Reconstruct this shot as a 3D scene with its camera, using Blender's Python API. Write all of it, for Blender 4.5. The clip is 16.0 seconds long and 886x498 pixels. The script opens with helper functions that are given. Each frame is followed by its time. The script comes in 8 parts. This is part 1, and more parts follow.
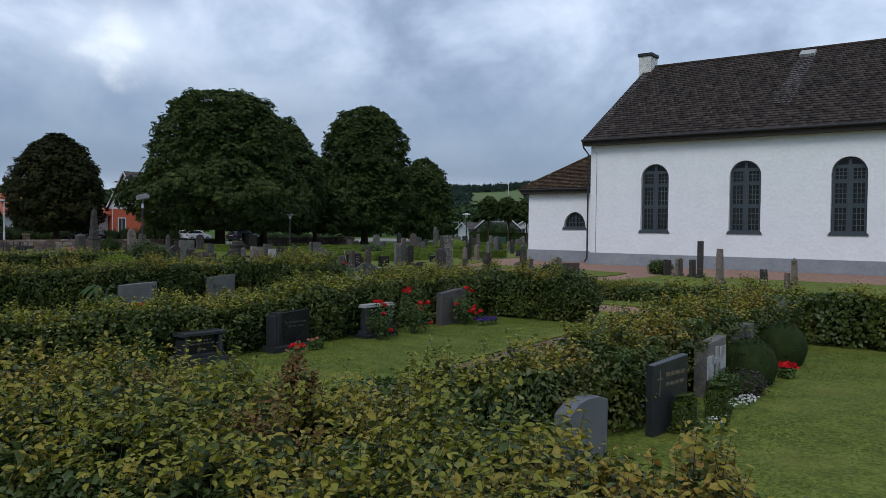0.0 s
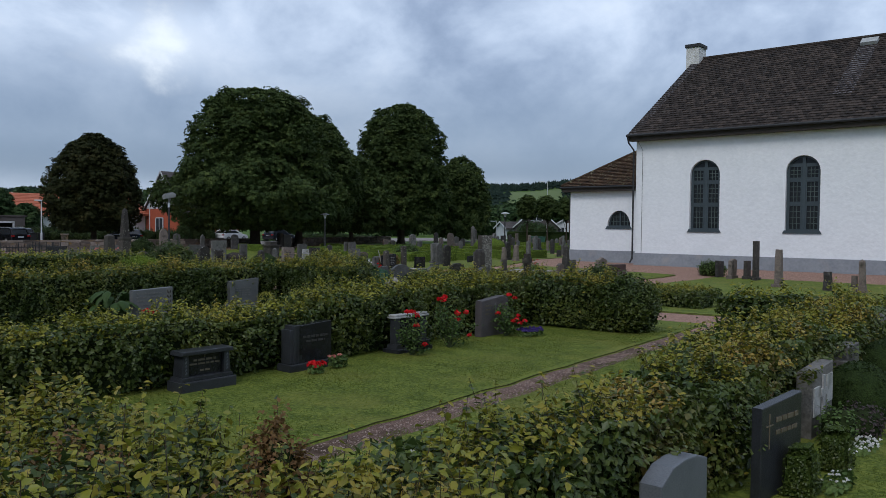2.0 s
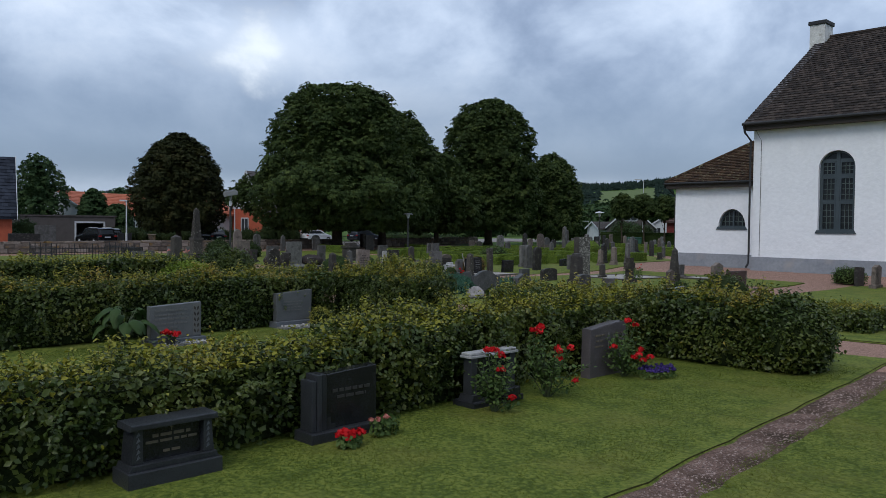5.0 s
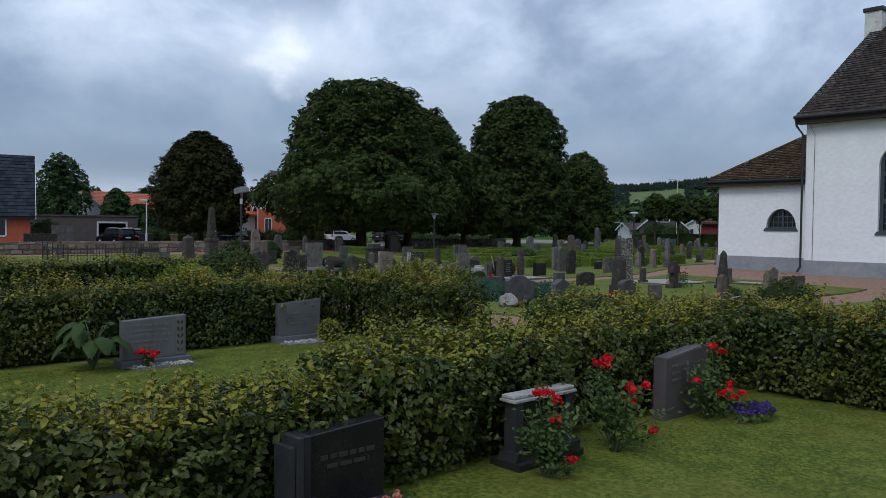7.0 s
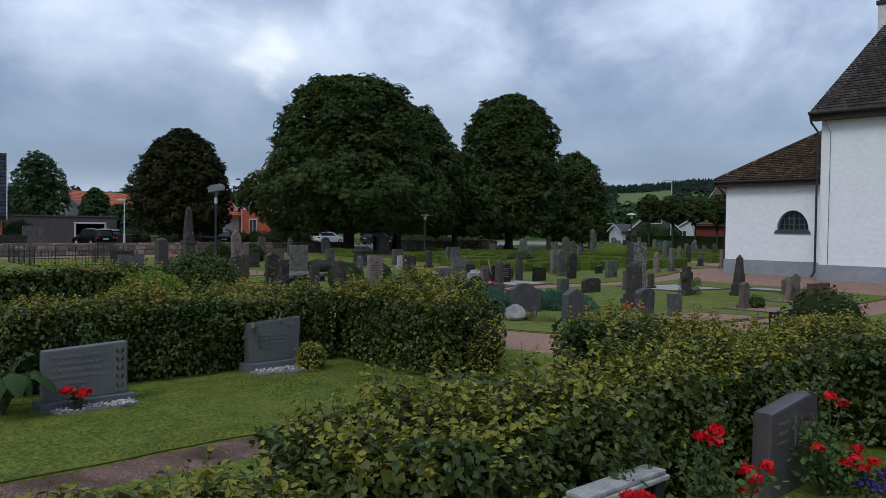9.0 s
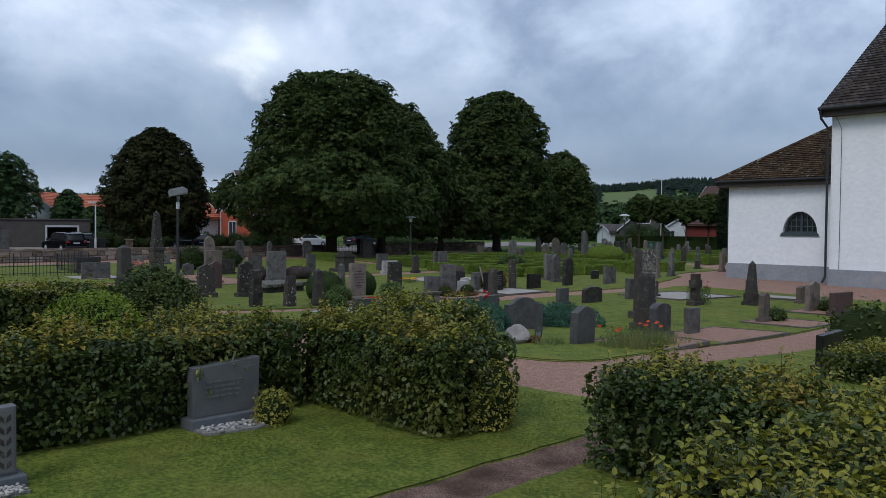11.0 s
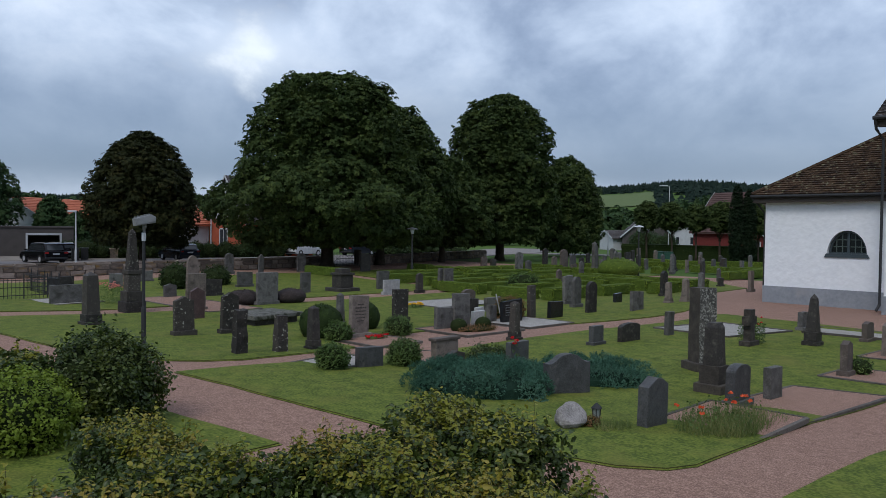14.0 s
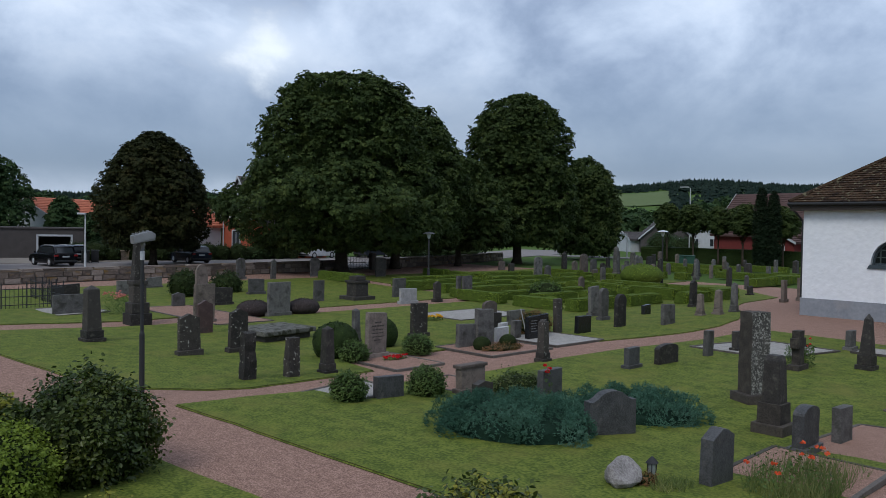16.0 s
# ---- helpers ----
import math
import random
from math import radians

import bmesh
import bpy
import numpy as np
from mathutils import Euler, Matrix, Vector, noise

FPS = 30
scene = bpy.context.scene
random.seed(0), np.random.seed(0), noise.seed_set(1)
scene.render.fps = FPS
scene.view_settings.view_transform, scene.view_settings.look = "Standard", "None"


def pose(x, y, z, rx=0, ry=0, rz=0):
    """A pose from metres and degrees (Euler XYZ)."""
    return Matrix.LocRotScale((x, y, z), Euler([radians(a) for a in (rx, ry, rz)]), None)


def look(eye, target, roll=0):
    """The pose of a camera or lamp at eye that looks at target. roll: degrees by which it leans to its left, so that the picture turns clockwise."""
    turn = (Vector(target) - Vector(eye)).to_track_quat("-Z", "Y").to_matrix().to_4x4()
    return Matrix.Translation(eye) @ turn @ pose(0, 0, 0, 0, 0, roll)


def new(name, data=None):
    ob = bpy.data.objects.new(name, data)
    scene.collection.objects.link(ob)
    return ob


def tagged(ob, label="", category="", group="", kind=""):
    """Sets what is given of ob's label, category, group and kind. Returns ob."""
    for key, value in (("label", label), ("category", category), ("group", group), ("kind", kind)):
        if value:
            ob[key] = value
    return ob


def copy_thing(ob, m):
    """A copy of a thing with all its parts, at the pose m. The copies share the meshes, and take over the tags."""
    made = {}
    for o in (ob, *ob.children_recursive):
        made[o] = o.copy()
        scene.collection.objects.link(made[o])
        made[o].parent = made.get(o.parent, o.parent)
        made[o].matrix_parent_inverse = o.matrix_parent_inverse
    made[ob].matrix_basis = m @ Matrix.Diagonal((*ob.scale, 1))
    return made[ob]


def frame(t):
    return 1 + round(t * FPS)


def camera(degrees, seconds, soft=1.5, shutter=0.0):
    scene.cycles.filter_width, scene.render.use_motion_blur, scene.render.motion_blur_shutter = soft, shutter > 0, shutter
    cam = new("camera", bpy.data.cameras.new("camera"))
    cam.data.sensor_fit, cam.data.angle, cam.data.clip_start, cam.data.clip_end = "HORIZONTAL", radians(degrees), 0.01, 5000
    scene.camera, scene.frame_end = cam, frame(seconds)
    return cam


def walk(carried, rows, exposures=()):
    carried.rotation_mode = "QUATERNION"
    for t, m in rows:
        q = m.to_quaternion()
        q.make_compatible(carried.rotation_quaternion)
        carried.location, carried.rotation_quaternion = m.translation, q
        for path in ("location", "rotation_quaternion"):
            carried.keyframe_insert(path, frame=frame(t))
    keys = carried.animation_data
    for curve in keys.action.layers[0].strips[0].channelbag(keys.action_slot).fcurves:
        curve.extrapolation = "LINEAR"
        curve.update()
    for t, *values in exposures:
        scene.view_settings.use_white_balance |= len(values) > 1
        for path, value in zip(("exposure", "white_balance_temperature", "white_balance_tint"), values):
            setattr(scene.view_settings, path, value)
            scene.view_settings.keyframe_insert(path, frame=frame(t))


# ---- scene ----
cam = camera(58.7, 16.0, soft=0.78)
PATH = [
    (0, (22.596, -45.255, 2.133), (21.391, -43.66, 2.079), 0.7),
    (0.5, (22.4, -45.041, 2.13), (21.205, -43.438, 2.076), 0.7),
    (1, (22.135, -44.723, 2.138), (20.949, -43.114, 2.083), 0.7),
    (1.5, (21.827, -44.325, 2.145), (20.592, -42.753, 2.089), 0.7),
    (2, (21.48, -43.861, 2.15), (20.201, -42.325, 2.093), 0.6),
    (2.5, (21.112, -43.345, 2.166), (19.843, -41.8, 2.108), 0.7),
    (3, (20.694, -42.827, 2.16), (19.435, -41.275, 2.102), 0.7),
    (3.5, (20.249, -42.326, 2.16), (19.0, -40.766, 2.102), 0.7),
    (4, (19.817, -41.864, 2.157), (18.578, -40.295, 2.1), 0.7),
    (4.5, (19.376, -41.386, 2.166), (18.051, -39.889, 2.107), 0.6),
    (5, (18.892, -40.895, 2.163), (17.449, -39.511, 2.104), 0.6),
    (7.5, (16.589, -38.876, 2.117), (15.1, -37.542, 2.06), 0.7),
    (8, (16.059, -38.503, 2.108), (14.578, -37.161, 2.051), 0.7),
    (8.5, (15.548, -38.175, 2.142), (14.074, -36.825, 2.087), 0.8),
    (9, (15.078, -37.813, 2.164), (13.61, -36.455, 2.11), 0.8),
    (11.5, (12.671, -35.865, 2.478), (11.236, -34.472, 2.424), 0.6),
    (12, (12.125, -35.482, 2.625), (10.697, -34.083, 2.572), 0.7),
    (12.5, (11.593, -35.1, 2.786), (10.17, -33.696, 2.733), 0.6),
    (13, (11.074, -34.733, 2.89), (9.653, -33.327, 2.837), 0.6),
    (13.5, (10.568, -34.432, 3.013), (9.142, -33.032, 2.961), 0.7),
    (14, (10.086, -34.131, 3.155), (8.654, -32.736, 3.103), 0.7),
    (14.5, (9.602, -33.856, 3.322), (8.154, -32.478, 3.269), 0.7),
    (15, (9.146, -33.56, 3.497), (7.691, -32.189, 3.443), 0.9),
    (15.5, (8.764, -33.271, 3.56), (7.309, -31.9, 3.51), 0.9),
    (16, (8.683, -33.186, 3.57), (7.228, -31.815, 3.513), 0.9),
]
walk(cam, [(t, look(eye, target, roll)) for t, eye, target, roll in PATH])

# ---- light: an overcast afternoon, broken cloud ----
world = bpy.data.worlds.new("overcast_sky")
scene.world = world
world.use_nodes = True
wn, wl = world.node_tree.nodes, world.node_tree.links
wn.clear()


def wnode(kind, **values):
    n = wn.new(kind)
    for k, v in values.items():
        n.inputs[k].default_value = v
    return n


w_out = wnode("ShaderNodeOutputWorld")
w_sky = wnode("ShaderNodeTexSky")
w_sky.sky_type, w_sky.sun_disc = "NISHITA", False
w_sky.sun_elevation, w_sky.sun_rotation = radians(48), radians(40)
w_coord = wnode("ShaderNodeTexCoord")
w_sep = wnode("ShaderNodeSeparateXYZ")
wl.new(w_coord.outputs["Generated"], w_sep.inputs[0])
# clouds lie in a flat layer: stretch the direction towards the horizon
w_div = wnode("ShaderNodeMath")
w_div.operation = "ADD"
w_div.inputs[1].default_value = 0.8
wl.new(w_sep.outputs["Z"], w_div.inputs[0])
w_flat = wnode("ShaderNodeVectorMath")
w_flat.operation = "DIVIDE"
w_comb = wnode("ShaderNodeCombineXYZ")
for i in (0, 1):
    wl.new(w_div.outputs[0], w_comb.inputs[i])
w_comb.inputs[2].default_value = 1.0
wl.new(w_coord.outputs["Generated"], w_flat.inputs[0])
wl.new(w_comb.outputs[0], w_flat.inputs[1])
w_turn = wnode("ShaderNodeMapping")
w_turn.inputs["Rotation"].default_value = (0, 0, radians(13))
wl.new(w_flat.outputs[0], w_turn.inputs[0])
w_n1 = wnode("ShaderNodeTexNoise", Scale=4.2, Detail=8.0, Roughness=0.56, Distortion=0.2)
w_n2 = wnode("ShaderNodeTexNoise", Scale=1.3, Detail=3.0, Roughness=0.5)
wl.new(w_turn.outputs[0], w_n1.inputs["Vector"])
wl.new(w_turn.outputs[0], w_n2.inputs["Vector"])
w_mix = wnode("ShaderNodeMath")
w_mix.operation = "MULTIPLY_ADD"
wl.new(w_n2.outputs[0], w_mix.inputs[0])
w_mix.inputs[1].default_value = 0.28
w_mul = wnode("ShaderNodeMath")
w_mul.operation = "MULTIPLY"
w_mul.inputs[1].default_value = 1.07
wl.new(w_n1.outputs[0], w_mul.inputs[0])
wl.new(w_mul.outputs[0], w_mix.inputs[2])
w_ramp = wnode("ShaderNodeValToRGB")
cr = w_ramp.color_ramp
cr.elements[0].position, cr.elements[0].color = 0.50, (0.175, 0.232, 0.345, 1)
cr.elements[1].position, cr.elements[1].color = 0.90, (0.630, 0.705, 0.825, 1)
for pos, col in ((0.58, (0.245, 0.312, 0.440, 1)), (0.655, (0.335, 0.412, 0.548, 1)), (0.74, (0.445, 0.530, 0.672, 1))):
    e = cr.elements.new(pos)
    e.color = col
wl.new(w_mix.outputs[0], w_ramp.inputs[0])
# the cloud base darkens to slate blue low over the land
w_low = wnode("ShaderNodeValToRGB")
w_low.color_ramp.interpolation = "EASE"
w_low.color_ramp.elements[0].position, w_low.color_ramp.elements[0].color = 0.0, (0.7, 0.7, 0.7, 1)
w_low.color_ramp.elements[1].position, w_low.color_ramp.elements[1].color = 0.24, (1, 1, 1, 1)
for pos, v in ((0.03, 0.62), (0.07, 0.06), (0.11, 0.22)):
    w_low.color_ramp.elements.new(pos).color = (v, v, v, 1)
wl.new(w_sep.outputs["Z"], w_low.inputs[0])
w_hor = wnode("ShaderNodeMix")
w_hor.data_type = "RGBA"
w_hor.inputs[6].default_value = (0.135, 0.190, 0.290, 1)
wl.new(w_low.outputs[0], w_hor.inputs[0])
wl.new(w_ramp.outputs[0], w_hor.inputs[7])
w_bg1 = wnode("ShaderNodeBackground", Strength=0.02)
w_bg2 = wnode("ShaderNodeBackground", Strength=1.24)
wl.new(w_sky.outputs[0], w_bg1.inputs[0])
# a thin place in the cloud where the light breaks through
w_thin = wnode("ShaderNodeVectorMath")
w_thin.operation = "DISTANCE"
w_thin.inputs[1].default_value = (-0.840, 0.502, 0.48)
w_bend = wnode("ShaderNodeMath")
w_bend.operation = "MULTIPLY_ADD"
w_bend.inputs[1].default_value = 0.55
w_tall = wnode("ShaderNodeVectorMath")
w_tall.operation = "MULTIPLY"
w_tall.inputs[1].default_value = (1, 1, 2.3)
wl.new(w_coord.outputs["Generated"], w_tall.inputs[0])
wl.new(w_tall.outputs[0], w_thin.inputs[0])
wl.new(w_n1.outputs[0], w_bend.inputs[0])
wl.new(w_thin.outputs["Value"], w_bend.inputs[2])
w_gap = wnode("ShaderNodeMapRange")
w_gap.interpolation_type = "SMOOTHERSTEP"
for k_, v_ in (("From Min", 0.27), ("From Max", 0.40), ("To Min", 0.75), ("To Max", 0.0)):
    w_gap.inputs[k_].default_value = v_
wl.new(w_bend.outputs[0], w_gap.inputs["Value"])
w_lit = wnode("ShaderNodeMix")
w_lit.data_type = "RGBA"
w_lit.inputs[7].default_value = (0.80, 0.86, 0.92, 1)
wl.new(w_gap.outputs[0], w_lit.inputs[0])
wl.new(w_hor.outputs[2], w_lit.inputs[6])
wl.new(w_lit.outputs[2], w_bg2.inputs[0])
w_add = wnode("ShaderNodeAddShader")
wl.new(w_bg1.outputs[0], w_add.inputs[0])
wl.new(w_bg2.outputs[0], w_add.inputs[1])
wl.new(w_add.outputs[0], w_out.inputs[0])

sun_data = bpy.data.lights.new("sun", "SUN")
sun_data.energy, sun_data.angle, sun_data.color = 1.35, radians(25), (1.0, 0.98, 0.95)
sun = new("sun", sun_data)
sun.matrix_world = look((20, -60, 70), (0, 0, 0))
scene.view_settings.exposure = 0.0


# ---- materials ----
def ramp_set(node, stops):
    r = node.color_ramp
    r.elements[0].position, r.elements[0].color = stops[0][0], (*stops[0][1], 1)
    r.elements[1].position, r.elements[1].color = stops[-1][0], (*stops[-1][1], 1)
    for p, c in stops[1:-1]:
        e = r.elements.new(p)
        e.color = (*c, 1)


def surface(name, stops, scale=4.0, detail=8.0, rough=0.8, bump=0.3, fine=60.0, metal=0.0, second=None, spread=0.5, spec=0.4, dist=0.02, island=False, per_object=0.0):
    """Procedural surface: a colour ramp over coarse noise mixed with fine noise, with bump. second: (colour, scale, low, high) patches."""
    m = bpy.data.materials.new(name)
    m.use_nodes = True
    n, l = m.node_tree.nodes, m.node_tree.links
    b = n["Principled BSDF"]
    b.inputs["Roughness"].default_value, b.inputs["Metallic"].default_value = rough, metal
    b.inputs["Specular IOR Level"].default_value = spec
    co = n.new("ShaderNodeTexCoord")
    vec = co.outputs["Object"]
    if per_object:
        info, add = n.new("ShaderNodeObjectInfo"), n.new("ShaderNodeVectorMath")
        add.operation = "ADD"
        sc = n.new("ShaderNodeMath")
        sc.operation = "MULTIPLY"
        sc.inputs[1].default_value = 37.0
        l.new(info.outputs["Random"], sc.inputs[0])
        l.new(vec, add.inputs[0])
        l.new(sc.outputs[0], add.inputs[1])
        vec = add.outputs[0]
    n1, n2 = n.new("ShaderNodeTexNoise"), n.new("ShaderNodeTexNoise")
    for k, s, d in ((n1, scale, detail), (n2, fine, 4.0)):
        k.inputs["Scale"].default_value, k.inputs["Detail"].default_value = s, d
        l.new(vec, k.inputs["Vector"])
    mx = n.new("ShaderNodeMath")
    mx.operation = "MULTIPLY_ADD"
    mx.inputs[1].default_value = spread
    l.new(n2.outputs[0], mx.inputs[0])
    m2 = n.new("ShaderNodeMath")
    m2.operation = "MULTIPLY"
    m2.inputs[1].default_value = 1 - spread
    l.new(n1.outputs[0], m2.inputs[0])
    l.new(m2.outputs[0], mx.inputs[2])
    ramp = n.new("ShaderNodeValToRGB")
    ramp_set(ramp, stops)
    fac = mx.outputs[0]
    if island or per_object:
        src = n.new("ShaderNodeNewGeometry").outputs["Random Per Island"] if island else info.outputs["Random"]
        mad = n.new("ShaderNodeMath")
        mad.operation = "MULTIPLY_ADD"
        l.new(src, mad.inputs[0])
        mad.inputs[1].default_value = 0.42 if island else per_object
        sub = n.new("ShaderNodeMath")
        sub.operation = "SUBTRACT"
        sub.inputs[1].default_value = mad.inputs[1].default_value / 2
        l.new(fac, sub.inputs[0])
        l.new(sub.outputs[0], mad.inputs[2])
        fac = mad.outputs[0]
    l.new(fac, ramp.inputs[0])
    colour = ramp.outputs[0]
    if second:
        col, s2, lo, hi = second
        n3, mr, mix = n.new("ShaderNodeTexNoise"), n.new("ShaderNodeMapRange"), n.new("ShaderNodeMix")
        n3.inputs["Scale"].default_value, n3.inputs["Detail"].default_value = s2, 6
        l.new(vec, n3.inputs["Vector"])
        l.new(n3.outputs[0], mr.inputs["Value"])
        mr.inputs["From Min"].default_value, mr.inputs["From Max"].default_value = lo, hi
        mix.data_type = "RGBA"
        l.new(mr.outputs[0], mix.inputs[0])
        l.new(colour, mix.inputs[6])
        mix.inputs[7].default_value = (*col, 1)
        colour = mix.outputs[2]
    l.new(colour, b.inputs["Base Color"])
    if bump:
        bp = n.new("ShaderNodeBump")
        bp.inputs["Strength"].default_value, bp.inputs["Distance"].default_value = bump, dist
        l.new(mx.outputs[0], bp.inputs["Height"])
        l.new(bp.outputs[0], b.inputs["Normal"])
    return m


def leafy(name, stops, rough=0.55, through_light=0.3, gloss=0.2):
    """Leaves: each leaf its own tone, a little light passing through."""
    m = bpy.data.materials.new(name)
    m.use_nodes = True
    n, l = m.node_tree.nodes, m.node_tree.links
    b, out = n["Principled BSDF"], n["Material Output"]
    b.inputs["Roughness"].default_value = rough
    b.inputs["Specular IOR Level"].default_value = gloss
    g, co, nz = n.new("ShaderNodeNewGeometry"), n.new("ShaderNodeTexCoord"), n.new("ShaderNodeTexNoise")
    nz.inputs["Scale"].default_value, nz.inputs["Detail"].default_value = 0.9, 3
    l.new(co.outputs["Object"], nz.inputs["Vector"])
    a = n.new("ShaderNodeMath")
    a.operation = "MULTIPLY_ADD"
    a.inputs[1].default_value = 0.30
    l.new(g.outputs["Random Per Island"], a.inputs[0])
    s = n.new("ShaderNodeMath")
    s.operation = "MULTIPLY_ADD"
    s.inputs[1].default_value, s.inputs[2].default_value = 1.35, -0.325
    l.new(nz.outputs[0], s.inputs[0])
    l.new(s.outputs[0], a.inputs[2])
    ramp = n.new("ShaderNodeValToRGB")
    ramp_set(ramp, stops)
    l.new(a.outputs[0], ramp.inputs[0])
    l.new(ramp.outputs[0], b.inputs["Base Color"])
    tr, mix = n.new("ShaderNodeBsdfTranslucent"), n.new("ShaderNodeMixShader")
    l.new(ramp.outputs[0], tr.inputs[0])
    mix.inputs[0].default_value = through_light
    l.new(b.outputs[0], mix.inputs[1])
    l.new(tr.outputs[0], mix.inputs[2])
    l.new(mix.outputs[0], out.inputs[0])
    return m


def plain(name, colour, rough=0.5, metal=0.0, spec=0.5):
    return surface(name, [(0.3, [c * 0.8 for c in colour]), (0.7, [min(1, c * 1.15) for c in colour])], scale=3, rough=rough, metal=metal, bump=0.08, fine=90, spec=spec)


def glass(name, colour=(0.02, 0.025, 0.03), rough=0.08, spec=0.6):
    m = bpy.data.materials.new(name)
    m.use_nodes = True
    b = m.node_tree.nodes["Principled BSDF"]
    b.inputs["Base Color"].default_value = (*colour, 1)
    b.inputs["Roughness"].default_value, b.inputs["Specular IOR Level"].default_value = rough, spec
    return m


GRASS = surface("mown_grass", [(0.41, (0.0578, 0.0830, 0.0134)), (0.5, (0.0966, 0.1270, 0.0202)), (0.59, (0.1491, 0.1720, 0.0302))], scale=3.0, detail=10, spread=0.62, rough=0.9, bump=0.8, fine=19, second=((0.150, 0.146, 0.034), 0.9, 0.50, 0.85), spec=0.15, dist=0.02)
MEADOW = surface("far_grass", [(0.3, (0.045, 0.085, 0.018)), (0.7, (0.085, 0.14, 0.03))], scale=0.05, rough=0.95, bump=0.3, fine=3, spec=0.1)
FIELD = surface("bright_field", [(0.3, (0.0880, 0.1251, 0.0482)), (0.7, (0.1232, 0.1564, 0.0643))], scale=0.01, rough=0.95, bump=0.1, fine=0.4, spec=0.1)
TURF_EDGE = surface("cut_turf_edge", [(0.35, (0.036, 0.034, 0.014)), (0.65, (0.085, 0.088, 0.028))], scale=9, rough=0.95, bump=0.8, fine=60, spec=0.1)
GRAVEL = surface("red_gravel", [(0.40, (0.182, 0.108, 0.082)), (0.5, (0.268, 0.160, 0.122)), (0.60, (0.375, 0.236, 0.184))], scale=6.0, rough=0.95, bump=0.9, fine=42, spread=0.8, second=((0.2150, 0.1300, 0.0900), 0.35, 0.62, 1.2), spec=0.15, dist=0.02)
ASPHALT = surface("asphalt", [(0.3, (0.165, 0.148, 0.142)), (0.7, (0.26, 0.236, 0.228))], scale=0.5, rough=0.9, bump=0.3, fine=40, spec=0.2)
PLASTER = surface("white_limewash", [(0.33, (0.715, 0.73, 0.755)), (0.66, (0.80, 0.812, 0.835))], scale=1.1, rough=0.92, bump=0.8, fine=5, spread=0.6, second=((0.69, 0.705, 0.73), 0.4, 0.58, 0.8), spec=0.15, dist=0.05)
PLINTH = surface("grey_plinth_render", [(0.3, (0.20, 0.215, 0.24)), (0.7, (0.30, 0.315, 0.34))], scale=1.3, rough=0.9, bump=0.4, fine=9, second=((0.34, 0.32, 0.31), 0.8, 0.6, 0.8), spec=0.2)
TILE = surface("brown_clay_tile", [(0.25, (0.017, 0.014, 0.0125)), (0.5, (0.036, 0.0285, 0.0245)), (0.8, (0.072, 0.055, 0.046))], scale=1.6, rough=0.9, bump=0.3, fine=22, second=((0.085, 0.08, 0.07), 3.2, 0.60, 0.85), spec=0.12, island=True)
TILE_MOSS = surface("mossy_brown_tile", [(0.25, (0.0204, 0.0122, 0.0086)), (0.5, (0.0578, 0.0340, 0.0202)), (0.8, (0.1020, 0.0612, 0.0360))], scale=1.1, rough=0.88, bump=0.3, fine=25, second=((0.15, 0.135, 0.085), 5.5, 0.57, 0.68), spec=0.2, island=True)
DARK_IRON = plain("dark_painted_metal", (0.018, 0.019, 0.021), rough=0.7)
FRAME = surface("grey_green_window_paint", [(0.3, (0.032, 0.046, 0.054)), (0.7, (0.052, 0.070, 0.080))], scale=2, rough=0.5, bump=0.1, fine=30)
PANE = glass("dark_old_pane", (0.008, 0.010, 0.012), 0.10, 0.28)
DARK_WOOD = plain("dark_stained_wood", (0.035, 0.027, 0.022), rough=0.8)
BARK = surface("grey_bark", [(0.3, (0.03, 0.024, 0.018)), (0.7, (0.085, 0.07, 0.052))], scale=5, rough=0.95, bump=1.0, fine=28, spec=0.1)
HEDGE_LEAF = leafy("hornbeam_leaves", [(0.05, (0.0183, 0.0339, 0.0083)), (0.40, (0.0450, 0.0721, 0.0137)), (0.72, (0.0872, 0.1102, 0.0200)), (0.98, (0.1605, 0.1568, 0.0282))], rough=0.42, gloss=0.35)
HEDGE_RED = leafy("reddish_hedge_leaves", [(0.05, (0.0178, 0.0343, 0.0094)), (0.42, (0.0474, 0.0778, 0.0167)), (0.72, (0.0964, 0.1168, 0.0240)), (0.98, (0.1632, 0.0972, 0.0335))], rough=0.42, gloss=0.35)
SHOOT = leafy("young_hedge_shoots", [(0.05, (0.1102, 0.1289, 0.0158)), (0.45, (0.2224, 0.2226, 0.0251)), (0.75, (0.2893, 0.2663, 0.0344)), (0.98, (0.3445, 0.2469, 0.0495))], rough=0.45, gloss=0.3)
SHOOT_RED = leafy("reddish_young_shoots", [(0.05, (0.1055, 0.1315, 0.0164)), (0.42, (0.2168, 0.2209, 0.0260)), (0.72, (0.3048, 0.2314, 0.0398)), (0.98, (0.3165, 0.1579, 0.0446))], rough=0.45, gloss=0.3)
# near-black green: the shade between the leaves, put into the core's colour
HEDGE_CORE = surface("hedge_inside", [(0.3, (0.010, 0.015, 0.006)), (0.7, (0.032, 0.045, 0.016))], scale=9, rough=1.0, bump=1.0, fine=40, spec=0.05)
TREE_LEAF = leafy("chestnut_leaves", [(0.05, (0.0173, 0.0298, 0.0096)), (0.5, (0.0395, 0.0629, 0.0177)), (0.95, (0.0926, 0.1201, 0.0322))], through_light=0.22, gloss=0.12, rough=0.7)
COPPER_LEAF = leafy("copper_tree_leaves", [(0.05, (0.0120, 0.0144, 0.0056)), (0.5, (0.0240, 0.0306, 0.0091)), (0.95, (0.0600, 0.0495, 0.0154))], through_light=0.2, gloss=0.12, rough=0.7)
